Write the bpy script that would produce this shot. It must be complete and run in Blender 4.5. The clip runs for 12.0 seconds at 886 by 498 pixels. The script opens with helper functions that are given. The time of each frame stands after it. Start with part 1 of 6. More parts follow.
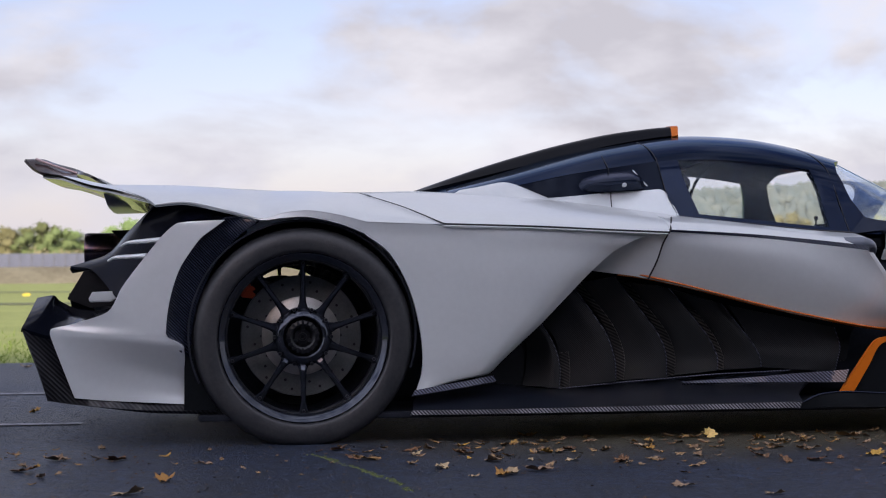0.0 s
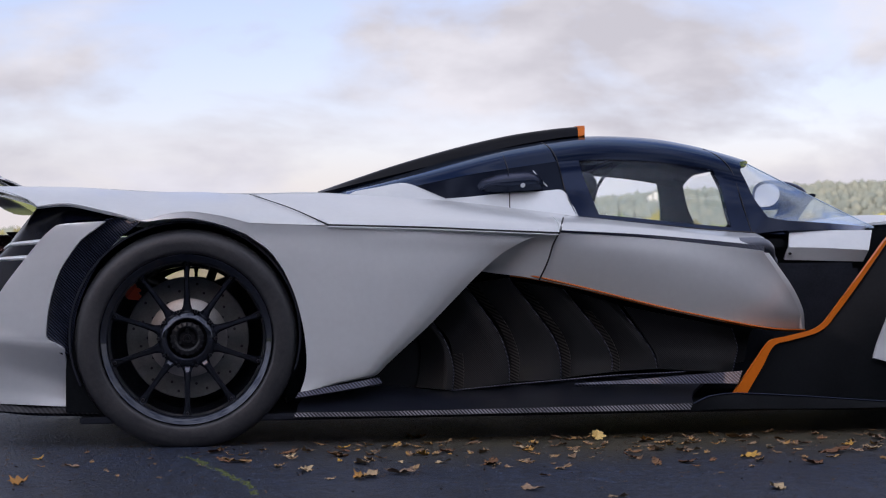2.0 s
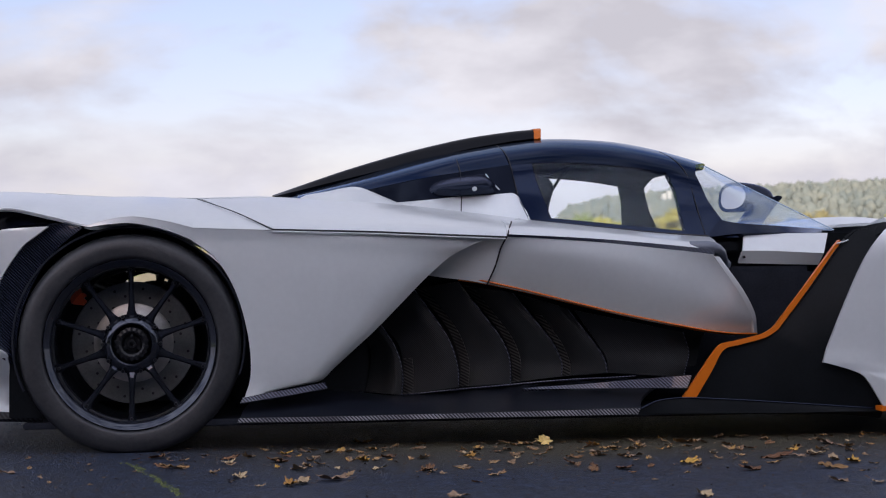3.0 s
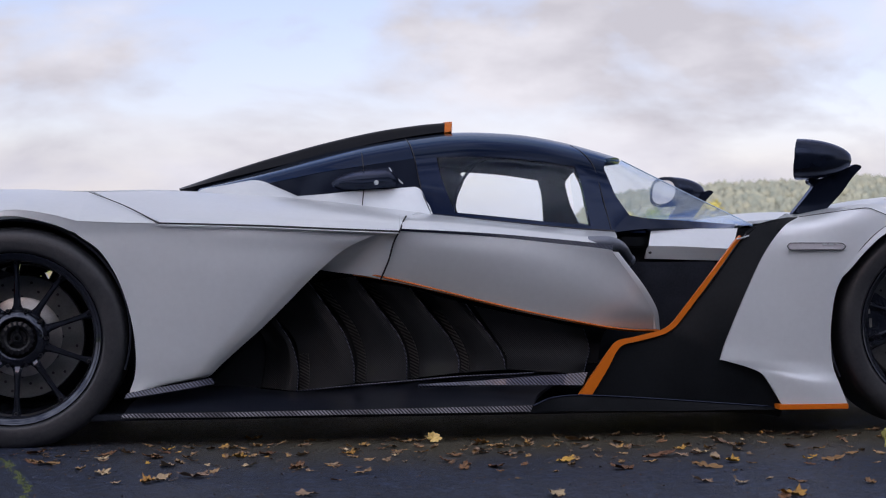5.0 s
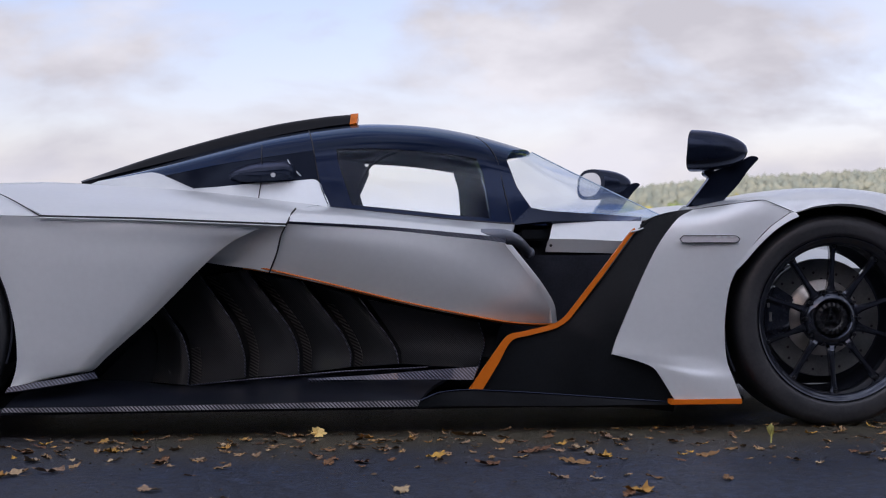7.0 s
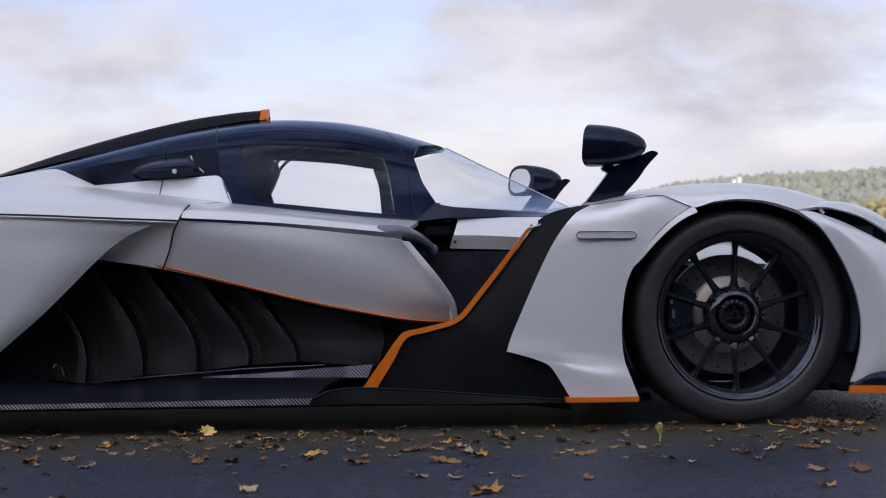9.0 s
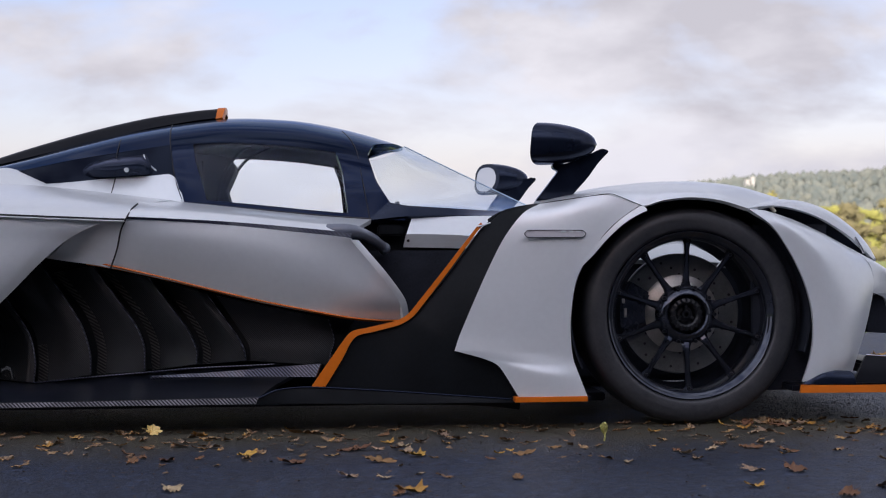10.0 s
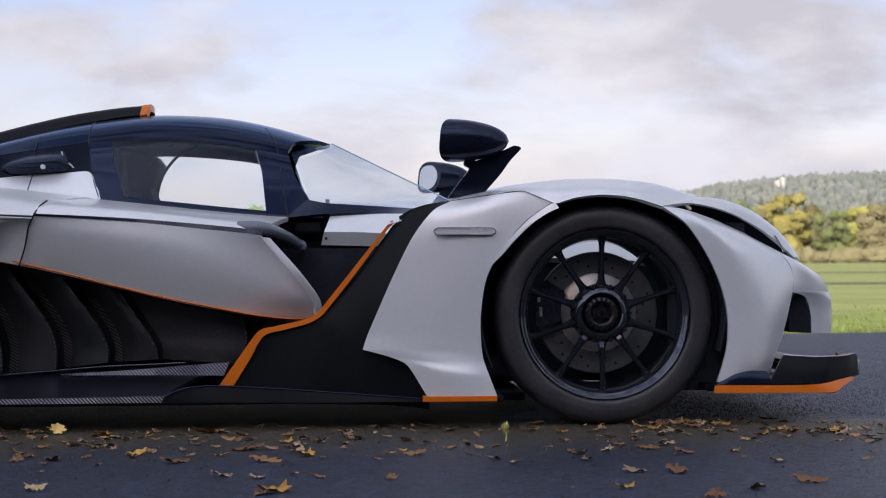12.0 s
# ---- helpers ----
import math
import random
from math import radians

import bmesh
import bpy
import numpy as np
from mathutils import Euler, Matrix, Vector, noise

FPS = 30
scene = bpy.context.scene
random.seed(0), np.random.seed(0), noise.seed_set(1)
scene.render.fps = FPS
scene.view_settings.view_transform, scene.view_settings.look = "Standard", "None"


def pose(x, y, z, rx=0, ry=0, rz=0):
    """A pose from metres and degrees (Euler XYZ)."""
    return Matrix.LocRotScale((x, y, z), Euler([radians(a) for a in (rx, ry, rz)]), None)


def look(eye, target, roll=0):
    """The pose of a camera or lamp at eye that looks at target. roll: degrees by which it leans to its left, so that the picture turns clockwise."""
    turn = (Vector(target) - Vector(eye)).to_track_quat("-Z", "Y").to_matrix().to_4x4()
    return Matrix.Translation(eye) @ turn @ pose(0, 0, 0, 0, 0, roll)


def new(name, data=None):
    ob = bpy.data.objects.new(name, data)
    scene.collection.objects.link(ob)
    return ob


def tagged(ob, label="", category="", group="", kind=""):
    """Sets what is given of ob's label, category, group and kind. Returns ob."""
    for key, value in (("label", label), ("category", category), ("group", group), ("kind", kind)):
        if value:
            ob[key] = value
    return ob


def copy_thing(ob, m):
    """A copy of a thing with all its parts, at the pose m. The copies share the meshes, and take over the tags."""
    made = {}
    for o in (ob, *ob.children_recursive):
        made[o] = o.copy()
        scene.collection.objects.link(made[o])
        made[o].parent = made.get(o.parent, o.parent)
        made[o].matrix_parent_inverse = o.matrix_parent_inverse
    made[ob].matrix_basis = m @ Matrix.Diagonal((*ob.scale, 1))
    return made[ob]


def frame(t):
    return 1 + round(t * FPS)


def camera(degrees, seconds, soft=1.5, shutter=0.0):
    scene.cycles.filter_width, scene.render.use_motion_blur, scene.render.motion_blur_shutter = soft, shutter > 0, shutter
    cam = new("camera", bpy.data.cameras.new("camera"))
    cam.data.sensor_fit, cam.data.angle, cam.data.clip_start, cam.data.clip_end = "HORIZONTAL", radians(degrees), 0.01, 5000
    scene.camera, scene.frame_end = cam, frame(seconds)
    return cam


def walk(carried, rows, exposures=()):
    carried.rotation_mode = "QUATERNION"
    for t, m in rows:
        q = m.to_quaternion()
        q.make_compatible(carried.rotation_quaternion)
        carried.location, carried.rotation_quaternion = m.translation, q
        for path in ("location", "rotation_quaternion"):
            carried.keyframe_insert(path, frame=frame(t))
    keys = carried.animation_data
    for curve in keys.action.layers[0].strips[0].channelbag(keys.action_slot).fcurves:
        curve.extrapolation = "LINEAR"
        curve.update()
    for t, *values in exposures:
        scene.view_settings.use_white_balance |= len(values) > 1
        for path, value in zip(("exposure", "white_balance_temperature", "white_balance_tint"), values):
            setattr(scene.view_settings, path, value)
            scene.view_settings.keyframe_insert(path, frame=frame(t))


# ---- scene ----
cam = camera(30.3, 12.0, soft=1.1)
PATH = [
    (0, (-0.292, -5.03, 0.52), (-0.006, -3.05, 0.551), -0.4),
    (0.5, (-0.189, -5.036, 0.519), (0.092, -3.056, 0.549), -0.4),
    (1, (-0.091, -5.047, 0.519), (0.186, -3.067, 0.549), -0.4),
    (1.5, (0.02, -5.059, 0.517), (0.289, -3.077, 0.548), -0.5),
    (2, (0.121, -5.056, 0.521), (0.385, -3.074, 0.552), -0.5),
    (2.5, (0.227, -5.065, 0.53), (0.483, -3.081, 0.56), -0.6),
    (3, (0.335, -5.063, 0.536), (0.582, -3.079, 0.566), -0.6),
    (5, (0.751, -5.045, 0.535), (0.97, -3.057, 0.558), -0.4),
    (5.5, (0.854, -5.042, 0.538), (1.068, -3.054, 0.558), -0.4),
    (6, (0.959, -5.038, 0.539), (1.165, -3.049, 0.556), -0.4),
    (6.5, (1.062, -5.035, 0.535), (1.26, -3.045, 0.552), -0.4),
    (7, (1.171, -5.026, 0.529), (1.363, -3.035, 0.545), -0.4),
    (9, (1.579, -5.007, 0.521), (1.74, -3.014, 0.535), -0.5),
    (9.5, (1.683, -4.999, 0.52), (1.835, -3.004, 0.533), -0.5),
    (10, (1.779, -4.997, 0.516), (1.924, -3.002, 0.53), -0.5),
    (10.5, (1.876, -4.987, 0.513), (2.015, -2.991, 0.527), -0.4),
    (11, (1.966, -4.978, 0.509), (2.098, -2.983, 0.524), -0.4),
    (11.5, (2.062, -4.973, 0.505), (2.182, -2.977, 0.52), -0.5),
    (12, (2.146, -4.966, 0.505), (2.255, -2.969, 0.52), -0.4),
]
cam.data.dof.use_dof = True
cam.data.dof.focus_distance, cam.data.dof.aperture_fstop = 5.1, 7.0
walk(cam, [(t, look(eye, target, roll)) for t, eye, target, roll in PATH])

# ---- world, sun, exposure ----
scene.view_settings.exposure = 0.0
SUN_EL, SUN_AZ = 20.0, 200.0  # degrees; azimuth clockwise from +y
world = bpy.data.worlds.new("sky")
scene.world = world
world.use_nodes = True
wt = world.node_tree
for n in list(wt.nodes):
    wt.nodes.remove(n)


def wnode(kind, **values):
    n = wt.nodes.new(kind)
    for k, v in values.items():
        n.inputs[k].default_value = v
    return n


sky = wt.nodes.new("ShaderNodeTexSky")
sky.sky_type = "NISHITA"
sky.sun_disc = False
sky.sun_elevation = radians(SUN_EL)
sky.sun_rotation = radians(SUN_AZ)
sky.air_density, sky.dust_density, sky.ozone_density = 1.0, 1.5, 1.5
coord = wt.nodes.new("ShaderNodeTexCoord")
stretch = wnode("ShaderNodeMapping")
stretch.inputs["Scale"].default_value = (1.0, 1.0, 2.5)
stretch.inputs["Location"].default_value = (1.75, 0.4, 0.9)
clouds = wnode("ShaderNodeTexNoise", Scale=5.6, Detail=9.0, Roughness=0.56, Distortion=0.3)
ramp = wt.nodes.new("ShaderNodeValToRGB")
ramp.color_ramp.elements[0].position, ramp.color_ramp.elements[1].position = 0.40, 0.57
shade = wnode("ShaderNodeTexNoise", Scale=6.5, Detail=8.0, Roughness=0.55)
shade_ramp = wt.nodes.new("ShaderNodeValToRGB")
shade_ramp.color_ramp.elements[0].position, shade_ramp.color_ramp.elements[1].position = 0.40, 0.62
shade_ramp.color_ramp.elements[0].color = (6.15, 5.95, 6.65, 1)
shade_ramp.color_ramp.elements[1].color = (8.55, 8.35, 9.1, 1)
mixer = wt.nodes.new("ShaderNodeMix")
mixer.data_type = "RGBA"
gain = wt.nodes.new("ShaderNodeMix")
gain.data_type, gain.blend_type = "RGBA", "MULTIPLY"
gain.inputs["Factor"].default_value = 1.0
gain.inputs["B"].default_value = (1.86, 1.50, 1.70, 1)
back = wnode("ShaderNodeBackground", Strength=0.1)
out = wt.nodes.new("ShaderNodeOutputWorld")
wt.links.new(coord.outputs["Generated"], stretch.inputs["Vector"])
wt.links.new(stretch.outputs[0], clouds.inputs["Vector"])
wt.links.new(stretch.outputs[0], shade.inputs["Vector"])
wt.links.new(clouds.outputs["Fac"], ramp.inputs[0])
wt.links.new(shade.outputs["Fac"], shade_ramp.inputs[0])
split = wt.nodes.new("ShaderNodeSeparateXYZ")
haze = wt.nodes.new("ShaderNodeMapRange")
haze.inputs["From Min"].default_value, haze.inputs["From Max"].default_value = 0.005, 0.085
haze.inputs["To Min"].default_value, haze.inputs["To Max"].default_value = 0.95, 0.0
veil = wt.nodes.new("ShaderNodeMix")
veil.data_type = "RGBA"
veil.inputs["B"].default_value = (7.95, 7.75, 8.8, 1)
wt.links.new(coord.outputs["Generated"], split.inputs[0])
wt.links.new(split.outputs["Z"], haze.inputs["Value"])
wt.links.new(haze.outputs[0], veil.inputs["Factor"])
wt.links.new(ramp.outputs[0], mixer.inputs["Factor"])
wt.links.new(sky.outputs[0], gain.inputs["A"])
wt.links.new(gain.outputs["Result"], mixer.inputs["A"])
# clouds near the low sun are brighter and a little warmer
toward = wt.nodes.new("ShaderNodeVectorMath")
toward.operation = "DOT_PRODUCT"
toward.inputs[1].default_value = (math.sin(radians(SUN_AZ)) * math.cos(radians(SUN_EL)), math.cos(radians(SUN_AZ)) * math.cos(radians(SUN_EL)), math.sin(radians(SUN_EL)))
glow = wt.nodes.new("ShaderNodeValToRGB")
glow.color_ramp.elements[0].position, glow.color_ramp.elements[1].position = 0.05, 1.0
glow.color_ramp.elements[0].color, glow.color_ramp.elements[1].color = (1, 1, 1, 1), (3.1, 3.25, 3.5, 1)
scatter = wt.nodes.new("ShaderNodeMix")
scatter.data_type, scatter.blend_type = "RGBA", "MULTIPLY"
scatter.inputs["Factor"].default_value = 1.0
wt.links.new(coord.outputs["Generated"], toward.inputs[0])
wt.links.new(toward.outputs["Value"], glow.inputs[0])
wt.links.new(shade_ramp.outputs[0], scatter.inputs["A"])
wt.links.new(glow.outputs[0], scatter.inputs["B"])
wt.links.new(scatter.outputs["Result"], mixer.inputs["B"])
wt.links.new(mixer.outputs["Result"], veil.inputs["A"])
wt.links.new(veil.outputs["Result"], back.inputs["Color"])
wt.links.new(back.outputs[0], out.inputs[0])

sun = new("sun", bpy.data.lights.new("sun", "SUN"))
sun.data.energy, sun.data.angle, sun.data.color = 4.5, radians(0.6), (1.0, 0.90, 0.74)
az, el = radians(SUN_AZ), radians(SUN_EL)
sun_way = Vector((math.sin(az) * math.cos(el), math.cos(az) * math.cos(el), math.sin(el)))
sun.matrix_world = look(sun_way * 100, (0, 0, 0))


# ---- materials ----
def material(name, colour, rough=0.5, metal=0.0, spread=0.0, scale=20.0, second=None, bump=0.0, bump_scale=200.0,
             coat=0.0, coat_rough=0.05, spec=0.5, edge_tint=None, rough_spread=0.0, stretched=(1, 1, 1), random_tint=0.0, hue=(-0.12, 0.06)):
    """A Principled surface with colour and roughness varied at two scales, and a fine relief."""
    m = bpy.data.materials.new(name)
    m.use_nodes = True
    nt = m.node_tree
    b = nt.nodes["Principled BSDF"]
    b.inputs["Roughness"].default_value, b.inputs["Metallic"].default_value = rough, metal
    b.inputs["Coat Weight"].default_value, b.inputs["Coat Roughness"].default_value = coat, coat_rough
    b.inputs["Specular IOR Level"].default_value = spec
    b.inputs["Base Color"].default_value = (*colour, 1)
    if edge_tint:
        b.inputs["Specular Tint"].default_value = (*edge_tint, 1)
    tc = nt.nodes.new("ShaderNodeTexCoord")
    mp = nt.nodes.new("ShaderNodeMapping")
    mp.inputs["Scale"].default_value = stretched
    nt.links.new(tc.outputs["Object"], mp.inputs["Vector"])
    if spread > 0 or second:
        n1 = nt.nodes.new("ShaderNodeTexNoise")
        n1.inputs["Scale"].default_value, n1.inputs["Detail"].default_value = scale, 6
        n2 = nt.nodes.new("ShaderNodeTexNoise")
        n2.inputs["Scale"].default_value, n2.inputs["Detail"].default_value = scale * 9, 4
        for n in (n1, n2):
            nt.links.new(mp.outputs[0], n.inputs["Vector"])
        add = nt.nodes.new("ShaderNodeMath")
        add.operation = "MULTIPLY_ADD"
        add.inputs[1].default_value, add.inputs[2].default_value = 0.45, 0.0
        nt.links.new(n2.outputs["Fac"], add.inputs[0])
        mul = nt.nodes.new("ShaderNodeMath")
        mul.operation = "MULTIPLY_ADD"
        mul.inputs[1].default_value = 0.55
        nt.links.new(n1.outputs["Fac"], mul.inputs[0])
        nt.links.new(add.outputs[0], mul.inputs[2])
        r = nt.nodes.new("ShaderNodeValToRGB")
        r.color_ramp.elements[0].position, r.color_ramp.elements[1].position = 0.32, 0.68
        low = tuple(c * (1 - spread) for c in colour)
        high = second if second else tuple(min(1, c * (1 + spread)) for c in colour)
        r.color_ramp.elements[0].color, r.color_ramp.elements[1].color = (*low, 1), (*high, 1)
        nt.links.new(mul.outputs[0], r.inputs[0])
        last = r.outputs[0]
        if random_tint > 0:
            oi = nt.nodes.new("ShaderNodeObjectInfo")
            hs = nt.nodes.new("ShaderNodeHueSaturation")
            mr = nt.nodes.new("ShaderNodeMapRange")
            mr.inputs["To Min"].default_value, mr.inputs["To Max"].default_value = 1 - random_tint, 1 + random_tint
            nt.links.new(oi.outputs["Random"], mr.inputs["Value"])
            nt.links.new(mr.outputs[0], hs.inputs["Value"])
            mh = nt.nodes.new("ShaderNodeMapRange")
            mh.inputs["To Min"].default_value, mh.inputs["To Max"].default_value = 0.5 + random_tint * hue[0], 0.5 + random_tint * hue[1]
            nt.links.new(oi.outputs["Random"], mh.inputs["Value"])
            nt.links.new(mh.outputs[0], hs.inputs["Hue"])
            nt.links.new(last, hs.inputs["Color"])
            last = hs.outputs[0]
        nt.links.new(last, b.inputs["Base Color"])
        if rough_spread > 0:
            rr = nt.nodes.new("ShaderNodeMapRange")
            rr.inputs["To Min"].default_value, rr.inputs["To Max"].default_value = rough - rough_spread, rough + rough_spread
            nt.links.new(mul.outputs[0], rr.inputs["Value"])
            nt.links.new(rr.outputs[0], b.inputs["Roughness"])
    if bump > 0:
        nb = nt.nodes.new("ShaderNodeTexNoise")
        nb.inputs["Scale"].default_value, nb.inputs["Detail"].default_value = bump_scale, 5
        nt.links.new(mp.outputs[0], nb.inputs["Vector"])
        bn = nt.nodes.new("ShaderNodeBump")
        bn.inputs["Strength"].default_value, bn.inputs["Distance"].default_value = bump, 0.01
        nt.links.new(nb.outputs["Fac"], bn.inputs["Height"])
        nt.links.new(bn.outputs[0], b.inputs["Normal"])
    return m


def twill(name, dark, light, cell=0.012, rough=0.3, metal=0.3, coat=0.4, lean=45.0):
    """Woven carbon: slanting light and dark bands with a fine weave across them."""
    m = bpy.data.materials.new(name)
    m.use_nodes = True
    nt = m.node_tree
    b = nt.nodes["Principled BSDF"]
    b.inputs["Roughness"].default_value, b.inputs["Metallic"].default_value = rough, metal
    b.inputs["Coat Weight"].default_value = coat
    b.inputs["Specular IOR Level"].default_value = 0.25
    tc = nt.nodes.new("ShaderNodeTexCoord")
    mp = nt.nodes.new("ShaderNodeMapping")
    mp.inputs["Rotation"].default_value = (0, radians(lean), 0)
    nt.links.new(tc.outputs["Object"], mp.inputs["Vector"])
    w = nt.nodes.new("ShaderNodeTexWave")
    w.wave_type, w.bands_direction = "BANDS", "X"
    w.inputs["Scale"].default_value = 0.314 / cell
    w.inputs["Distortion"].default_value, w.inputs["Detail"].default_value = 0.6, 2
    nt.links.new(mp.outputs[0], w.inputs["Vector"])
    n = nt.nodes.new("ShaderNodeTexNoise")
    n.inputs["Scale"].default_value, n.inputs["Detail"].default_value = 9, 4
    nt.links.new(tc.outputs["Object"], n.inputs["Vector"])
    mul = nt.nodes.new("ShaderNodeMath")
    mul.operation = "MULTIPLY"
    nt.links.new(w.outputs["Fac"], mul.inputs[0])
    nt.links.new(n.outputs["Fac"], mul.inputs[1])
    r = nt.nodes.new("ShaderNodeValToRGB")
    r.color_ramp.elements[0].position, r.color_ramp.elements[1].position = 0.12, 0.55
    r.color_ramp.elements[0].color, r.color_ramp.elements[1].color = (*dark, 1), (*light, 1)
    nt.links.new(mul.outputs[0], r.inputs[0])
    nt.links.new(r.outputs[0], b.inputs["Base Color"])
    bn = nt.nodes.new("ShaderNodeBump")
    bn.inputs["Strength"].default_value, bn.inputs["Distance"].default_value = 0.35, 0.002
    nt.links.new(w.outputs["Fac"], bn.inputs["Height"])
    nt.links.new(bn.outputs[0], b.inputs["Normal"])
    return m


def glass(name, tint, gloss=0.14, gloss_rough=0.01, sheen=(0.75, 0.85, 1.0), falloff=4.5):
    """A thin pane: clear with a mirror gloss that grows at grazing angles."""
    m = bpy.data.materials.new(name)
    m.use_nodes = True
    nt = m.node_tree
    nt.nodes.remove(nt.nodes["Principled BSDF"])
    tr = nt.nodes.new("ShaderNodeBsdfTransparent")
    tr.inputs["Color"].default_value = (*tint, 1)
    gl = nt.nodes.new("ShaderNodeBsdfGlossy")
    gl.inputs["Roughness"].default_value = gloss_rough
    # sheen tints the gloss blue, colouring in a bluer sky's reflection
    gl.inputs["Color"].default_value = (*sheen, 1)
    lw = nt.nodes.new("ShaderNodeLayerWeight")
    lw.inputs["Blend"].default_value = 0.5
    fr = nt.nodes.new("ShaderNodeMath")
    fr.operation = "MULTIPLY_ADD"
    fr.inputs[1].default_value, fr.inputs[2].default_value = gloss, 0.015
    sq = nt.nodes.new("ShaderNodeMath")
    sq.operation = "POWER"
    sq.inputs[1].default_value = falloff
    nt.links.new(lw.outputs["Facing"], sq.inputs[0])
    nt.links.new(sq.outputs[0], fr.inputs[0])
    mx = nt.nodes.new("ShaderNodeMixShader")
    nt.links.new(fr.outputs[0], mx.inputs[0])
    nt.links.new(tr.outputs[0], mx.inputs[1])
    nt.links.new(gl.outputs[0], mx.inputs[2])
    nt.links.new(mx.outputs[0], nt.nodes["Material Output"].inputs["Surface"])
    return m


def soften(m, share):
    """Fine foliage seen from afar: shade it partly as a whole, with the normal leaning to the light."""
    nt = m.node_tree
    geo = nt.nodes.new("ShaderNodeNewGeometry")
    mixn = nt.nodes.new("ShaderNodeMix")
    mixn.data_type = "VECTOR"
    mixn.inputs["Factor"].default_value = share
    mixn.inputs["B"].default_value = (sun_way[0] * 0.8, sun_way[1] * 0.8, 0.55)
    nt.links.new(geo.outputs["Normal"], mixn.inputs["A"])
    unit = nt.nodes.new("ShaderNodeVectorMath")
    unit.operation = "NORMALIZE"
    nt.links.new(mixn.outputs["Result"], unit.inputs[0])
    nt.links.new(unit.outputs[0], nt.nodes["Principled BSDF"].inputs["Normal"])
    return m


silver = material("silver_paint", (0.73, 0.77, 0.78), rough=0.35, metal=0.35, spread=0.03, scale=6, coat=0.5, coat_rough=0.16, bump=0.02, bump_scale=900)
gap = material("panel_gap", (0.01, 0.01, 0.012), rough=0.6, spread=0.1)
black_gloss = material("black_gloss", (0.012, 0.017, 0.032), rough=0.24, metal=0.5, spread=0.15, scale=5, spec=0.35, edge_tint=(0.34, 0.46, 0.80), coat=0.25, coat_rough=0.16)
splitter_black = material("splitter_black", (0.005, 0.006, 0.009), rough=0.28, spec=0.12, spread=0.25, scale=10)
dark_pane = material("dark_pane", (0.004, 0.005, 0.009), rough=0.12, spec=0.14, edge_tint=(0.5, 0.65, 1.0), spread=0.2, scale=5)
nut_dark = material("nut_dark", (0.012, 0.013, 0.016), rough=0.38, spec=0.5, spread=0.3, scale=40)
lug_metal = material("lug_metal", (0.045, 0.047, 0.052), rough=0.28, metal=0.8, spread=0.2, scale=40)
lacquer = material("lacquered_carbon", (0.048, 0.05, 0.045), rough=0.16, metal=0.85, spread=0.15, scale=30, coat=0.5, coat_rough=0.02)
tip_dark = material("tip_dark", (0.030, 0.019, 0.020), rough=0.2, spec=0.25, spread=0.3, scale=15)
flank_black = material("flank_black", (0.004, 0.005, 0.011), rough=0.2, spec=0.05, spread=0.25, scale=10)
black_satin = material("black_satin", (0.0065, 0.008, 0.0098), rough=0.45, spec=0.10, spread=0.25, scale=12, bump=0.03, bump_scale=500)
floor_black = material("floor_black", (0.010, 0.012, 0.018), rough=0.30, spec=0.5, spread=0.3, scale=4, rough_spread=0.05, bump=0.006, bump_scale=300)
black_matt = material("black_matt", (0.017, 0.020, 0.028), rough=0.7, spec=0.15, spread=0.3, scale=15)
orange = material("orange_paint", (0.62, 0.148, 0.006), rough=0.4, spread=0.06, scale=10, coat=0.15, spec=0.3)
rubber = material("rubber", (0.023, 0.026, 0.032), rough=0.44, spread=0.25, scale=9, second=(0.045, 0.046, 0.049), bump=0.08, bump_scale=160, rough_spread=0.12)
rim_black = material("rim_black", (0.015, 0.017, 0.023), rough=0.10, spread=0.2, scale=12, edge_tint=(0.6, 0.72, 1.0), coat=0.6, coat_rough=0.03, spec=0.5)
disc_metal = material("brake_disc", (0.165, 0.175, 0.175), rough=0.38, metal=0.5, spread=0.25, scale=25)
bell_metal = material("disc_bell", (0.46, 0.45, 0.42), rough=0.35, metal=0.7, spread=0.2, scale=30)
caliper_red = material("caliper_red", (0.70, 0.09, 0.02), rough=0.4, spread=0.1)
steel = material("bare_metal", (0.55, 0.55, 0.58), rough=0.25, metal=1.0, spread=0.1, scale=15)
blued = material("heat_blued_metal", (0.07, 0.09, 0.22), rough=0.2, metal=1.0, spread=0.4, scale=8, second=(0.24, 0.15, 0.10))
mirror = material("mirror_glass", (0.85, 0.85, 0.87), rough=0.02, metal=1.0)
carbon = twill("carbon_weave", (0.004, 0.004, 0.005), (0.03, 0.03, 0.036), cell=0.010)
carbon_bright = twill("carbon_weave_edge", (0.03, 0.032, 0.04), (0.34, 0.34, 0.37), cell=0.008)
carbon_mid = twill("carbon_weave_strake", (0.016, 0.018, 0.029), (0.12, 0.13, 0.18), cell=0.008)
carbon_strip = twill("carbon_weave_strip", (0.008, 0.010, 0.020), (0.032, 0.036, 0.058), cell=0.009)
# lighter copy of the rib weave: glancing light on the roots as colour
carbon_rib_lit = twill("carbon_weave_rib_lit", (0.008, 0.008, 0.009), (0.085, 0.083, 0.078), cell=0.009, rough=0.3, coat=0.3, metal=0.0, lean=62.0)
carbon_blade = twill("carbon_weave_blade", (0.006, 0.008, 0.016), (0.026, 0.031, 0.056), cell=0.007, rough=0.2, coat=0.5)
carbon_rib = twill("carbon_weave_rib", (0.010, 0.0115, 0.0125), (0.021, 0.023, 0.024), cell=0.005, rough=0.36, coat=0.3, metal=0.0)
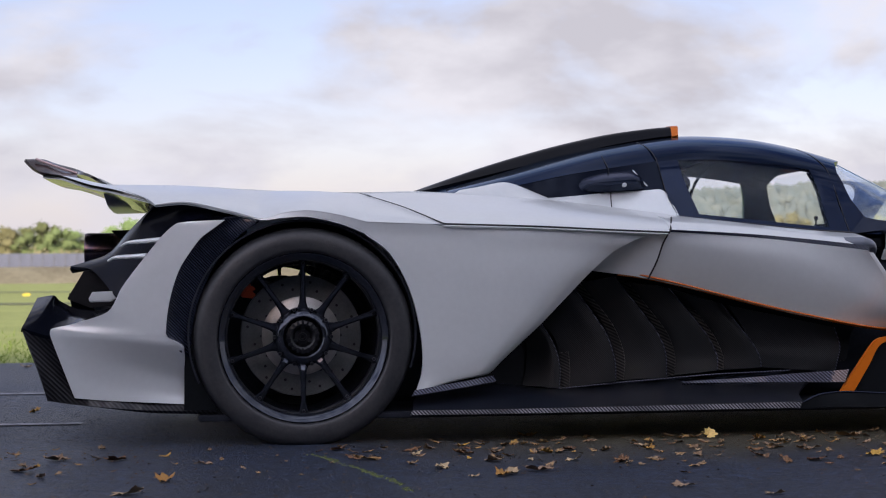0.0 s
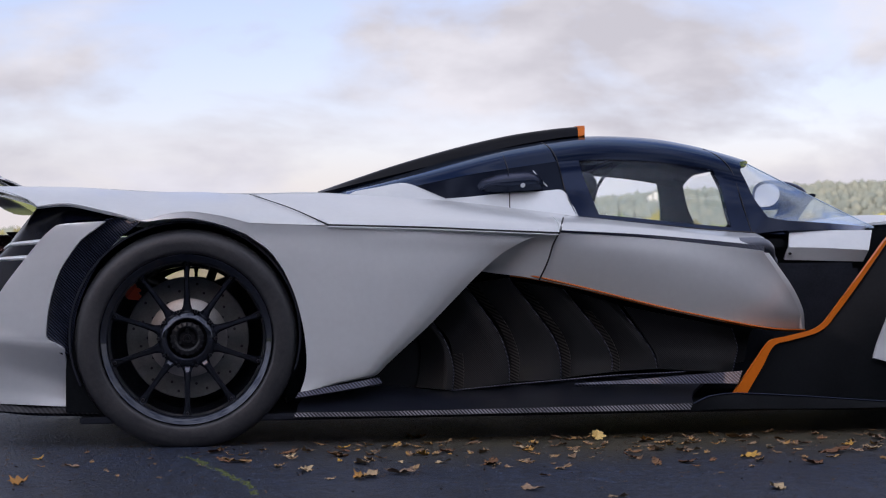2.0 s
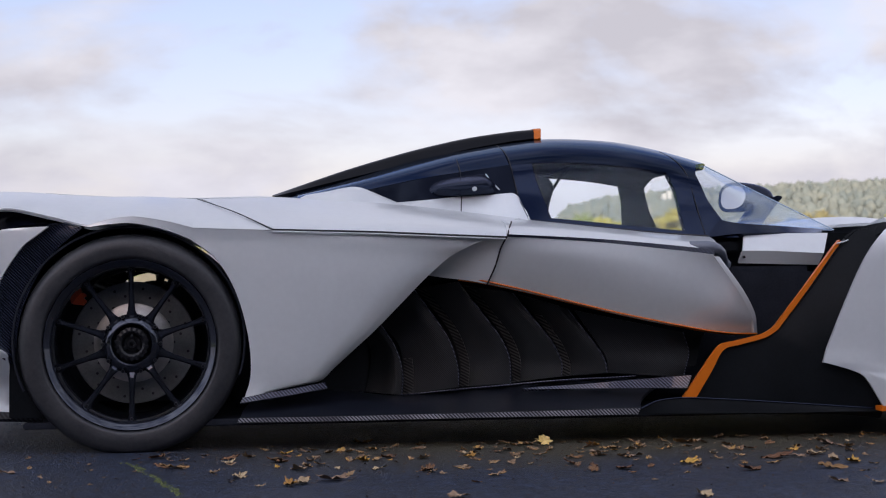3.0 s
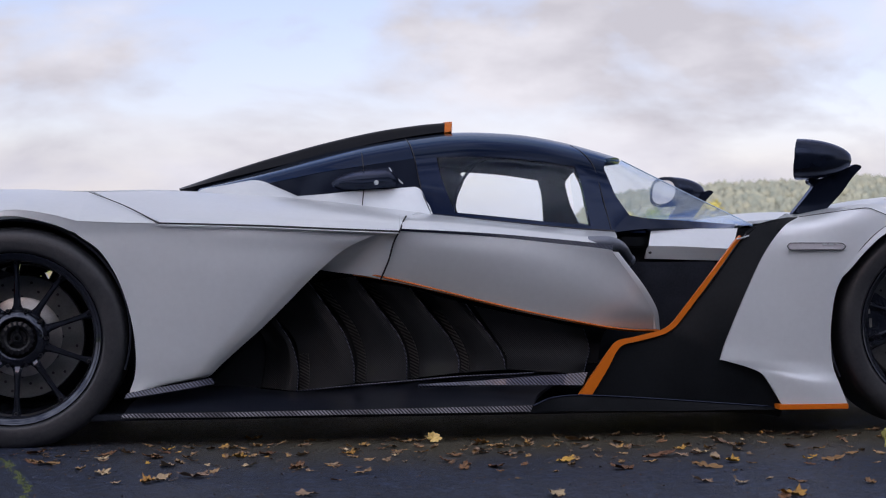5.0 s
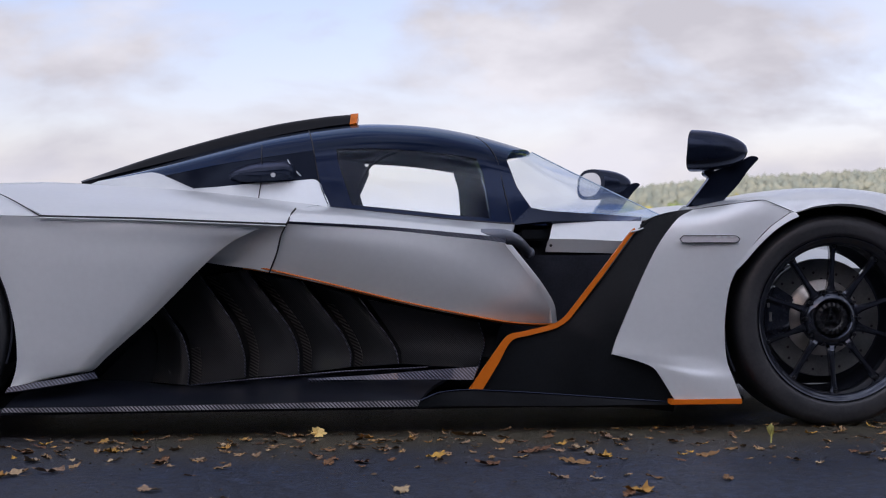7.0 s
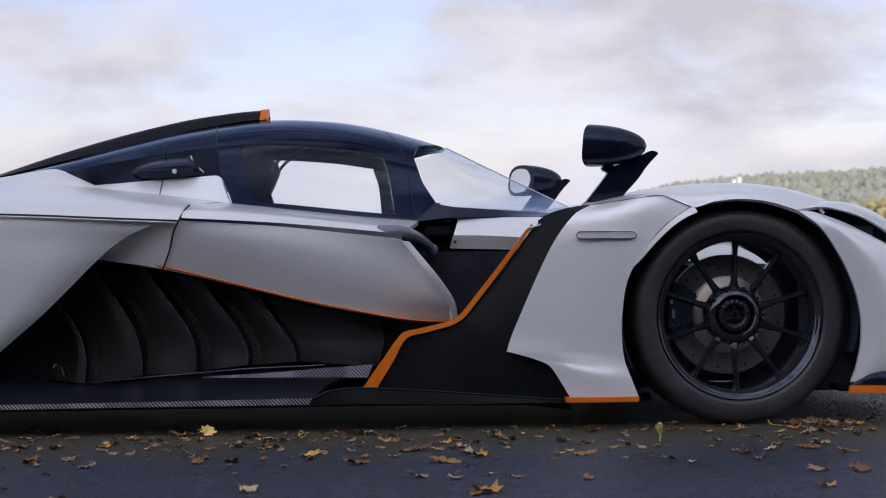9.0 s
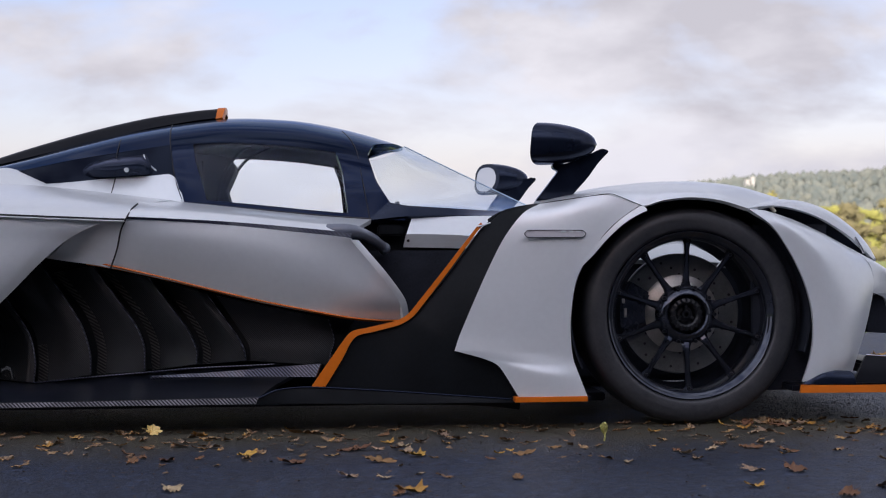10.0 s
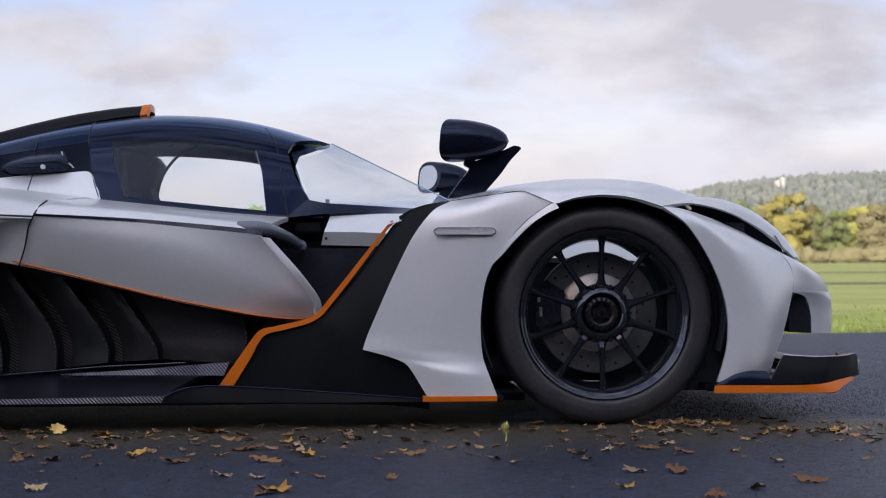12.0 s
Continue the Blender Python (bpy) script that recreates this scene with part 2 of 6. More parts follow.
canopy_black = material("canopy_black", (0.006, 0.011, 0.028), rough=0.16, metal=0.85, spec=0.4, spread=0.12, scale=5, edge_tint=(0.40, 0.54, 0.78), coat=0.20, coat_rough=0.05)
clear = glass("clear_pane", (0.965, 0.98, 0.99), gloss=0.4)
screen_glass = glass("screen_pane", (0.965, 0.98, 0.99), gloss=0.6, sheen=(0.68, 0.80, 0.97), falloff=4.2)
cabin_dark = material("cabin_lining", (0.009, 0.013, 0.030), rough=0.7, spec=0.08, spread=0.2, scale=10)

# ---- mesh helpers ----
CY = 0.90  # the car's centre line


def glide(pts, n):
    """n points along a smooth curve through pts, evenly by point number."""
    p = np.array(pts, float)
    k = len(p)
    if k == 2:
        s = np.linspace(0, 1, n)[:, None]
        return p[0] * (1 - s) + p[1] * s
    d = np.zeros_like(p)
    d[1:-1] = (p[2:] - p[:-2]) / 2
    d[0], d[-1] = p[1] - p[0], p[-1] - p[-2]
    left, right = np.linalg.norm(p[1:-1] - p[:-2], axis=1), np.linalg.norm(p[2:] - p[1:-1], axis=1)
    lim = np.minimum(left, right) / np.maximum(np.linalg.norm(d[1:-1], axis=1), 1e-9)
    d[1:-1] *= np.minimum(1, lim)[:, None]
    out_pts = []
    for s in np.linspace(0, k - 1, n):
        i = min(int(s), k - 2)
        u = s - i
        h = (2 * u ** 3 - 3 * u ** 2 + 1, u ** 3 - 2 * u ** 2 + u, -2 * u ** 3 + 3 * u ** 2, u ** 3 - u ** 2)
        out_pts.append(h[0] * p[i] + h[1] * d[i] + h[2] * p[i + 1] + h[3] * d[i + 1])
    return np.array(out_pts)


def mesh_of(name, verts, faces, mat, sharp=35.0):
    me = bpy.data.meshes.new(name)
    me.from_pydata([tuple(v) for v in verts], [], faces)
    me.validate()
    me.polygons.foreach_set("use_smooth", [True] * len(me.polygons))
    me.set_sharp_from_angle(angle=radians(sharp))
    if mat:
        me.materials.append(mat)
    return me


def mirrored(me):
    """The same mesh on the other side of the car's centre line."""
    m2 = me.copy()
    m2.transform(Matrix(((1, 0, 0, 0), (0, -1, 0, 2 * CY), (0, 0, 1, 0), (0, 0, 0, 1))))
    m2.flip_normals()
    return m2


def part(name, me, parent, label=""):
    ob = new(name, me)
    ob.parent = parent
    if label:
        tagged(ob, label)
    return ob


def both(name, me, parent, label=""):
    """A part on the near side and its mirror image on the far side."""
    near, far = parent if isinstance(parent, tuple) else (parent, parent)
    return part(name, me, near, label), part(name, mirrored(me), far, label)


def sheet(name, curves, mat, thick=0.012, nu=48, nv=14, outward=(0, -1, 0), soft_v=True, sharp=35.0):
    """A panel stretched over curves that run side by side; thick metres deep, away from outward."""
    rows = np.array([glide(c, nu) for c in curves])
    if soft_v:
        grid = np.array([glide(rows[:, i], nv) for i in range(nu)])
    else:
        k = max(2, nv // (len(curves) - 1))
        cols = []
        for i in range(nu):
            col = [rows[0, i]]
            for j in range(len(curves) - 1):
                for q in range(1, k + 1):
                    col.append(rows[j, i] + (rows[j + 1, i] - rows[j, i]) * q / k)
            cols.append(col)
        grid = np.array(cols)
    nu, nv = grid.shape[:2]
    gu, gv = np.gradient(grid, axis=0), np.gradient(grid, axis=1)
    nor = np.cross(gu, gv)
    nor /= np.maximum(np.linalg.norm(nor, axis=2, keepdims=True), 1e-9)
    flip = float((nor * np.array(outward)).sum(axis=2).mean()) < 0
    if flip:
        nor = -nor
    lower = grid - nor * thick
    verts = np.concatenate([grid.reshape(-1, 3), lower.reshape(-1, 3)])
    n0 = nu * nv
    idx = lambda i, j: i * nv + j
    faces = []
    for i in range(nu - 1):
        for j in range(nv - 1):
            q = (idx(i, j), idx(i + 1, j), idx(i + 1, j + 1), idx(i, j + 1))
            r = tuple(a + n0 for a in reversed(q))
            faces += [q, r] if not flip else [tuple(reversed(q)), tuple(reversed(r))]
    ring = [idx(i, 0) for i in range(nu)] + [idx(nu - 1, j) for j in range(1, nv)] + [idx(i, nv - 1) for i in range(nu - 2, -1, -1)] + [idx(0, j) for j in range(nv - 2, 0, -1)]
    for a, b in zip(ring, ring[1:] + ring[:1]):
        q = (a, a + n0, b + n0, b)
        faces.append(q if not flip else tuple(reversed(q)))
    return mesh_of(name, verts, faces, mat, sharp)


def plate(name, outline, mat, thick=0.02, soft=False, n=40, edge=0.003):
    """A flat board cut to an outline of (x, y, z) points, thick metres deep along y, with a small chamfer."""
    pts = glide(list(outline) + [outline[0]], n)[:-1] if soft else np.array(outline, float)
    bm = bmesh.new()
    f = bm.faces.new([bm.verts.new(p) for p in pts])
    bm.normal_update()
    if f.normal.y > 0:
        f.normal_flip()
    ext = bmesh.ops.extrude_face_region(bm, geom=[f])
    back = [v for v in ext["geom"] if isinstance(v, bmesh.types.BMVert)]
    for v in back:
        v.co.y += thick
    bmesh.ops.recalc_face_normals(bm, faces=bm.faces)
    if edge > 0:
        edges = [g for g in bm.edges if len(g.link_faces) == 2 and g.calc_face_angle(0) > 1.2]
        bmesh.ops.bevel(bm, geom=edges, offset=edge, segments=2, affect="EDGES", clamp_overlap=True)
    bmesh.ops.triangulate(bm, faces=[g for g in bm.faces if len(g.verts) > 4])
    me = bpy.data.meshes.new(name)
    bm.to_mesh(me)
    bm.free()
    me.polygons.foreach_set("use_smooth", [True] * len(me.polygons))
    me.set_sharp_from_angle(angle=radians(30))
    me.materials.append(mat)
    return me


def box(name, lo, hi, mat, edge=0.006):
    bm = bmesh.new()
    bmesh.ops.create_cube(bm, size=1)
    lo, hi = Vector(lo), Vector(hi)
    for v in bm.verts:
        v.co = Vector([lo[i] + (hi[i] - lo[i]) * (v.co[i] + 0.5) for i in range(3)])
    if edge > 0:
        bmesh.ops.bevel(bm, geom=list(bm.edges), offset=edge, segments=2, affect="EDGES")
    me = bpy.data.meshes.new(name)
    bm.to_mesh(me)
    bm.free()
    me.polygons.foreach_set("use_smooth", [True] * len(me.polygons))
    me.set_sharp_from_angle(angle=radians(35))
    me.materials.append(mat)
    return me


def tube(name, pts, radius, mat, n=24, sides=8, squash=(1, 1)):
    """A round bar along a curve; radius a number or one per end."""
    path = glide(pts, n)
    r0, r1 = radius if isinstance(radius, tuple) else (radius, radius)
    verts, faces = [], []
    last = np.array((1.0, 0.0, 0.0))
    for i, p in enumerate(path):
        t = path[min(i + 1, n - 1)] - path[max(i - 1, 0)]
        size = np.linalg.norm(t)
        t = t / size if size > 1e-6 else last
        last = t
        side = np.cross(t, (0, 0, 1)) if abs(t[2]) < 0.9 else np.cross(t, (0, 1, 0))
        side /= np.linalg.norm(side)
        up = np.cross(side, t)
        r = r0 + (r1 - r0) * i / (n - 1)
        for k in range(sides):
            a = 2 * math.pi * k / sides
            verts.append(p + r * (squash[0] * math.cos(a) * side + squash[1] * math.sin(a) * up))
    for i in range(n - 1):
        for k in range(sides):
            faces.append((i * sides + k, i * sides + (k + 1) % sides, (i + 1) * sides + (k + 1) % sides, (i + 1) * sides + k))
    faces += [tuple(reversed(range(sides))), tuple(range((n - 1) * sides, n * sides))]
    me = mesh_of(name, verts, faces, mat, 50)
    bm = bmesh.new()
    bm.from_mesh(me)
    bmesh.ops.recalc_face_normals(bm, faces=bm.faces)
    bm.to_mesh(me)
    bm.free()
    return me


def lathe(name, profile, mat, steps=96, closed=False, sharp=35.0, span=(0.0, 360.0)):
    """A profile of (radius, y) turned about the y axis."""
    k = len(profile)
    whole = span[1] - span[0] >= 360
    verts, faces = [], []
    for i in range(steps if whole else steps + 1):
        a = radians(span[0] + (span[1] - span[0]) * i / steps)
        for r, y in profile:
            verts.append((r * math.cos(a), y, r * math.sin(a)))
    m = steps
    rows_n = steps if whole else steps + 1
    for i in range(m):
        for j in range(k if closed else k - 1):
            a, b = i * k + j, i * k + (j + 1) % k
            c, d = ((i + 1) % rows_n) * k + (j + 1) % k, ((i + 1) % rows_n) * k + j
            faces.append((a, d, c, b))
    return mesh_of(name, verts, faces, mat, sharp)

# ---- the car ----
car = tagged(new("race_car"), "silver track car with black carbon and orange edges on asphalt", "car")

# rear fender: from the wing root over the wheel arch to the side intake
def between(a, b, s, swell=0.0):
    """Points a share s of the way from curve a to curve b, swelled towards the near side."""
    return [(p[0] + (q[0] - p[0]) * s, p[1] + (q[1] - p[1]) * s - swell, p[2] + (q[2] - p[2]) * s) for p, q in zip(a, b)]


def raised(a, h):
    """The curve lifted by h."""
    return [(x, y, z + h) for x, y, z in a]


arch_side = [(0.189, -0.012, 0.648), (0.255, -0.012, 0.599), (0.305, -0.012, 0.526), (0.338, -0.012, 0.444), (0.357, -0.012, 0.365), (0.365, -0.012, 0.307), (0.367, -0.012, 0.251), (0.362, -0.01, 0.208), (0.347, -0.01, 0.163)]
intake_side = [(1.057, 0.062, 0.622), (0.992, 0.06, 0.586), (0.918, 0.05, 0.522), (0.834, 0.043, 0.437), (0.755, 0.035, 0.359), (0.688, 0.028, 0.3), (0.625, 0.022, 0.244), (0.579, 0.02, 0.204), (0.46, 0.012, 0.185)]
side_rows = [[(0.197, -0.015, 0.684), (0.438, -0.003, 0.676), (0.735, 0.027, 0.667), (0.94, 0.046, 0.659), (1.06, 0.061, 0.654), (1.131, 0.07, 0.651)]]
for n, (a, b) in enumerate(zip(arch_side, intake_side)):
    roll = 0.030 * min(1.0, n / 3)
    side_rows.append([tuple(a[i] + (b[i] - a[i]) * s - (0.05 * s * (1 - s) - roll * max(0.0, (s - 0.8) / 0.2) ** 2 if i == 1 else 0) for i in range(3)) for s in (0, 0.27, 0.56, 0.8, 0.92, 1)])
arch_low = [(-0.449, 0.06, 0.738), (-0.353, 0.04, 0.744), (-0.233, 0.01, 0.716), (-0.127, -0.008, 0.690), (-0.062, -0.012, 0.696), (0.015, -0.012, 0.699), (0.111, -0.012, 0.678), (0.189, -0.012, 0.648)]
deck_low = [(-0.449, 0.06, 0.741), (-0.353, 0.04, 0.748), (-0.233, 0.008, 0.722), (-0.126, -0.007, 0.696), (-0.061, -0.009, 0.712), (0.017, -0.010, 0.720), (0.112, -0.012, 0.706), (0.198, -0.015, 0.684)]
deck_high = [(-0.623, 0.3, 0.815), (-0.356, 0.3, 0.811), (-0.229, 0.3, 0.802), (-0.139, 0.3, 0.797), (-0.066, 0.3, 0.795), (0.035, 0.3, 0.795), (0.118, 0.3, 0.791), (0.202, 0.265, 0.784)]
part_b = sheet("fender_top", [arch_low, between(arch_low, deck_low, 0.45), between(arch_low, deck_low, 0.85), deck_low, raised(between(deck_low, deck_high, 0.06), 0.005), raised(between(deck_low, deck_high, 0.2), 0.009), raised(between(deck_low, deck_high, 0.5), 0.009), deck_high], silver, thick=0.012, nu=120, nv=28)
wedge_low = [(0.197, -0.016, 0.684), (0.321, -0.011, 0.679), (0.438, -0.005, 0.676)]
wedge_high = [(0.202, 0.265, 0.784), (0.328, 0.125, 0.732), (0.44, -0.002, 0.678)]
wedge_rise = lambda s: [(x, y, z + k) for (x, y, z), k in zip(between(wedge_low, wedge_high, s), (0.009, 0.005, 0.0))]
both("fender_wedge", sheet("fender_wedge", [wedge_low, wedge_rise(0.2), wedge_rise(0.5), wedge_high], silver, thick=0.012, nu=30, nv=20), car)
both("fender_top", part_b, car, "silver top of the rear fender")
rear_fender = sheet("rear_fender", side_rows, silver, thick=0.014, nu=60, nv=60)
both("rear_fender", rear_fender, car, "silver painted rear fender")

# engine cover above the dark seam line
cover_low = [(0.442, 0.001, 0.68), (0.736, 0.018, 0.67), (0.94, 0.035, 0.661), (1.175, 0.056, 0.652)]
cover_high = [(0.217, 0.27, 0.785), (0.526, 0.41, 0.791), (0.879, 0.43, 0.769), (1.277, 0.42, 0.722)]
lifted = lambda s, h: [(x, y, z + h * k) for (x, y, z), k in zip(between(cover_low, cover_high, s), (0.0, 0.5, 0.9, 1.0))]
both("engine_cover", sheet("engine_cover", [cover_low, lifted(0.12, 0.016), lifted(0.35, 0.020), lifted(0.7, 0.012), cover_high], silver, thick=0.012, nu=70, nv=20), car, "silver engine cover")
both("panel_gap", tube("panel_gap", [(0.201, 0.262, 0.785), (0.323, 0.121, 0.736), (0.437, -0.011, 0.677)], (0.0008, 0.0024), gap, n=30, sides=6), car, "dark shut line")
both("panel_gap", tube("panel_gap", [(0.437, -0.011, 0.677), (0.734, 0.012, 0.669), (0.938, 0.028, 0.66), (1.173, 0.048, 0.65)], 0.0028, gap, n=60, sides=6), car, "dark shut line")
both("panel_edge", tube("panel_edge", [(0.437, -0.013, 0.671), (0.734, 0.010, 0.663), (0.938, 0.026, 0.654), (1.173, 0.048, 0.644)], 0.0018, silver, n=40, sides=6), car, "bright rolled edge under the shut line")
both("rear_deck", sheet("rear_deck", [
    [(-0.623, 0.3, 0.815), (-0.356, 0.3, 0.811), (-0.066, 0.3, 0.795), (0.201, 0.3, 0.79), (0.419, 0.4, 0.798), (0.723, 0.43, 0.781)],
    [(-0.62, 0.55, 0.77), (-0.33, 0.55, 0.775), (-0.05, 0.55, 0.77), (0.25, 0.55, 0.77), (0.5, 0.55, 0.77), (0.8, 0.6, 0.76)],
    [(-0.62, 0.9, 0.76), (-0.33, 0.9, 0.765), (-0.05, 0.9, 0.77), (0.25, 0.9, 0.77), (0.5, 0.9, 0.77), (0.8, 0.9, 0.76)],
], silver, thick=0.012, nu=40, nv=12, outward=(0, 0, 1)), car, "silver rear deck")

# silver hump and lower quarter panel of the cabin
both("buttress", sheet("buttress", [
    [(0.515, 0.41, 0.780), (0.608, 0.40, 0.772), (0.72, 0.40, 0.766), (0.795, 0.41, 0.762), (0.869, 0.42, 0.758)],
    [(0.561, 0.47, 0.806), (0.626, 0.48, 0.816), (0.719, 0.5, 0.832), (0.775, 0.5, 0.82), (0.866, 0.47, 0.78)],
    [(0.602, 0.6, 0.812), (0.659, 0.6, 0.822), (0.736, 0.6, 0.833), (0.794, 0.56, 0.819), (0.87, 0.5, 0.782)],
], silver, thick=0.01, nu=30, nv=10), car, "silver buttress beside the engine cover")
both("quarter_panel", sheet("quarter_panel", [
    [(0.817, 0.44, 0.772), (0.944, 0.44, 0.762), (1.095, 0.44, 0.745), (1.189, 0.43, 0.733), (1.261, 0.43, 0.724), (1.299, 0.43, 0.717), (1.326, 0.43, 0.712)],
    [(0.862, 0.47, 0.779), (0.964, 0.48, 0.787), (1.098, 0.49, 0.801), (1.228, 0.49, 0.812), (1.275, 0.485, 0.808), (1.301, 0.47, 0.778), (1.32, 0.437, 0.719)],
], silver, thick=0.012, nu=40, nv=8), car, "silver quarter panel below the dark window")
both("panel_gap", tube("panel_gap", [(1.092, 0.485, 0.8), (1.087, 0.46, 0.768), (1.084, 0.44, 0.747)], 0.0018, gap, n=12, sides=6), car)
both("panel_gap", tube("panel_gap", [(1.204, 0.128, 0.7), (1.193, 0.092, 0.686), (1.185, 0.072, 0.671), (1.179, 0.053, 0.656), (1.159, 0.067, 0.616), (1.144, 0.090, 0.558), (1.121, 0.116, 0.500)], 0.0028, gap, n=40, sides=6), car)

# concave lip between fender and door, over the side intake
both("intake_lip", sheet("intake_lip", [
    [(1.109, 0.05, 0.656), (1.134, 0.05, 0.654), (1.157, 0.052, 0.652), (1.184, 0.064, 0.649)],
    [(1.009, 0.1, 0.606), (1.062, 0.105, 0.599), (1.115, 0.094, 0.597), (1.161, 0.080, 0.605)],
    [(0.952, 0.135, 0.555), (1.019, 0.142, 0.548), (1.093, 0.120, 0.544), (1.144, 0.104, 0.547)],
    [(0.917, 0.165, 0.534), (0.984, 0.164, 0.523), (1.067, 0.138, 0.512), (1.13, 0.124, 0.499)],
], silver, thick=0.01, nu=24, nv=16), car, "silver lip above the side intake")

# door
door = both("door", sheet("door", [
    [(1.121, 0.125, 0.502), (1.258, 0.12, 0.471), (1.401, 0.115, 0.436), (1.545, 0.115, 0.399), (1.691, 0.118, 0.367), (1.821, 0.137, 0.343), (1.937, 0.178, 0.33), (2.029, 0.228, 0.323)],
    [(1.143, 0.1, 0.558), (1.273, 0.085, 0.539), (1.416, 0.08, 0.517), (1.559, 0.08, 0.489), (1.704, 0.087, 0.459), (1.835, 0.105, 0.427), (1.934, 0.14, 0.403), (2.017, 0.19, 0.383)],
    [(1.158, 0.075, 0.614), (1.298, 0.062, 0.597), (1.432, 0.062, 0.579), (1.576, 0.066, 0.555), (1.703, 0.075, 0.53), (1.805, 0.09, 0.508), (1.882, 0.11, 0.488), (1.958, 0.14, 0.467)],
    [(1.178, 0.057, 0.651), (1.307, 0.06, 0.644), (1.433, 0.065, 0.635), (1.559, 0.07, 0.623), (1.667, 0.076, 0.611), (1.75, 0.08, 0.602), (1.805, 0.083, 0.595), (1.86, 0.087, 0.587)],
], silver, thick=0.014, nu=60, nv=20), car, "silver door skin with a slanting front end")
both("door_top", sheet("door_top", [
    [(1.178, 0.055, 0.658), (1.325, 0.06, 0.65), (1.487, 0.07, 0.641), (1.669, 0.085, 0.624), (1.798, 0.095, 0.611), (1.866, 0.105, 0.603)],
    [(1.18, 0.085, 0.683), (1.328, 0.09, 0.676), (1.491, 0.1, 0.663), (1.674, 0.112, 0.643), (1.803, 0.12, 0.629), (1.881, 0.128, 0.621)],
    [(1.187, 0.19, 0.704), (1.339, 0.2, 0.693), (1.505, 0.21, 0.677), (1.691, 0.22, 0.657), (1.821, 0.22, 0.643), (1.907, 0.23, 0.636)],
    [(1.2, 0.42, 0.725), (1.322, 0.43, 0.715), (1.531, 0.42, 0.692), (1.721, 0.41, 0.671), (1.854, 0.4, 0.659), (1.934, 0.39, 0.653)],
], silver, thick=0.014, nu=50, nv=12), door, "silver door shoulder")
both("door_strip", sheet("door_strip", [
    [(1.178, 0.055, 0.651), (1.325, 0.058, 0.643), (1.486, 0.066, 0.631), (1.667, 0.078, 0.612), (1.796, 0.086, 0.597), (1.863, 0.09, 0.588)],
    [(1.178, 0.053, 0.658), (1.325, 0.058, 0.651), (1.487, 0.068, 0.641), (1.669, 0.083, 0.625), (1.797, 0.09, 0.612), (1.865, 0.1, 0.604)],
], carbon_strip, thick=0.014, nu=40, nv=4), door, "dark carbon strip along the door")
both("door_bevel", sheet("door_bevel", [
    [(1.86, 0.087, 0.583), (1.958, 0.14, 0.467), (2.017, 0.19, 0.383), (2.029, 0.205, 0.323)],
    [(1.881, 0.1, 0.582), (1.978, 0.155, 0.472), (2.035, 0.21, 0.393), (2.05, 0.235, 0.326)],
    [(1.887, 0.12, 0.582), (1.981, 0.175, 0.472), (2.035, 0.23, 0.389), (2.047, 0.25, 0.325)],
], silver, thick=0.008, nu=40, nv=6), door, "bright bevelled front edge of the door")
both("door_edge", sheet("door_edge", [
    [(1.037, 0.186, 0.512), (1.121, 0.139, 0.499), (1.258, 0.130, 0.469), (1.545, 0.124, 0.397), (1.819, 0.133, 0.340), (1.935, 0.160, 0.324), (2.038, 0.215, 0.319)],
    [(1.037, 0.166, 0.522), (1.121, 0.118, 0.508), (1.258, 0.113, 0.476), (1.545, 0.107, 0.403), (1.819, 0.116, 0.346), (1.935, 0.143, 0.33), (2.038, 0.198, 0.325)],
], orange, thick=0.004, nu=50, nv=3), door, "orange lower edge of the door")
both("door_nose", tube("door_nose", [(1.79, 0.125, 0.612), (1.846, 0.115, 0.613), (1.878, 0.13, 0.608), (1.912, 0.19, 0.597), (1.943, 0.27, 0.581), (1.971, 0.34, 0.561)], (0.022, 0.016), material("horn_grey", (0.13, 0.15, 0.19), rough=0.35, spread=0.1, coat=0.4), n=24, sides=14), door, "grey rounded latch horn at the door's front end")
both("horn_tip", sheet("horn_tip", [[tuple(Vector([(1.974, 0.345, 0.557)][0]) + 0.021 * Vector((math.cos(a) * math.cos(b), math.cos(a) * math.sin(b), math.sin(a)))) for b in np.linspace(0, 2 * math.pi, 13)] for a in np.linspace(-1.5, 1.5, 9)], bpy.data.materials["horn_grey"], thick=0.002, nu=25, nv=13), door)

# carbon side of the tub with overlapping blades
# satin black, darker than the blades: the fender's shade put into the colour
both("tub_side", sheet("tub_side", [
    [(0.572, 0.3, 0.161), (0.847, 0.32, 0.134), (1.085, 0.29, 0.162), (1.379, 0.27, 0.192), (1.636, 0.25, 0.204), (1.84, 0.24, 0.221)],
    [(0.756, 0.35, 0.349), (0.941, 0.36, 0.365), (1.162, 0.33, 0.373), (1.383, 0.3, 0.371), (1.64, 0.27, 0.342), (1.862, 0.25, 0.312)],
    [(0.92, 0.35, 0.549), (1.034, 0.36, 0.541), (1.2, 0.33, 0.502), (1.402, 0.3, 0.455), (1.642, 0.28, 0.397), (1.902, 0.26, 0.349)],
], black_satin, thick=0.02, nu=40, nv=10), car, "black carbon tub side, darkened for the intake's shade")
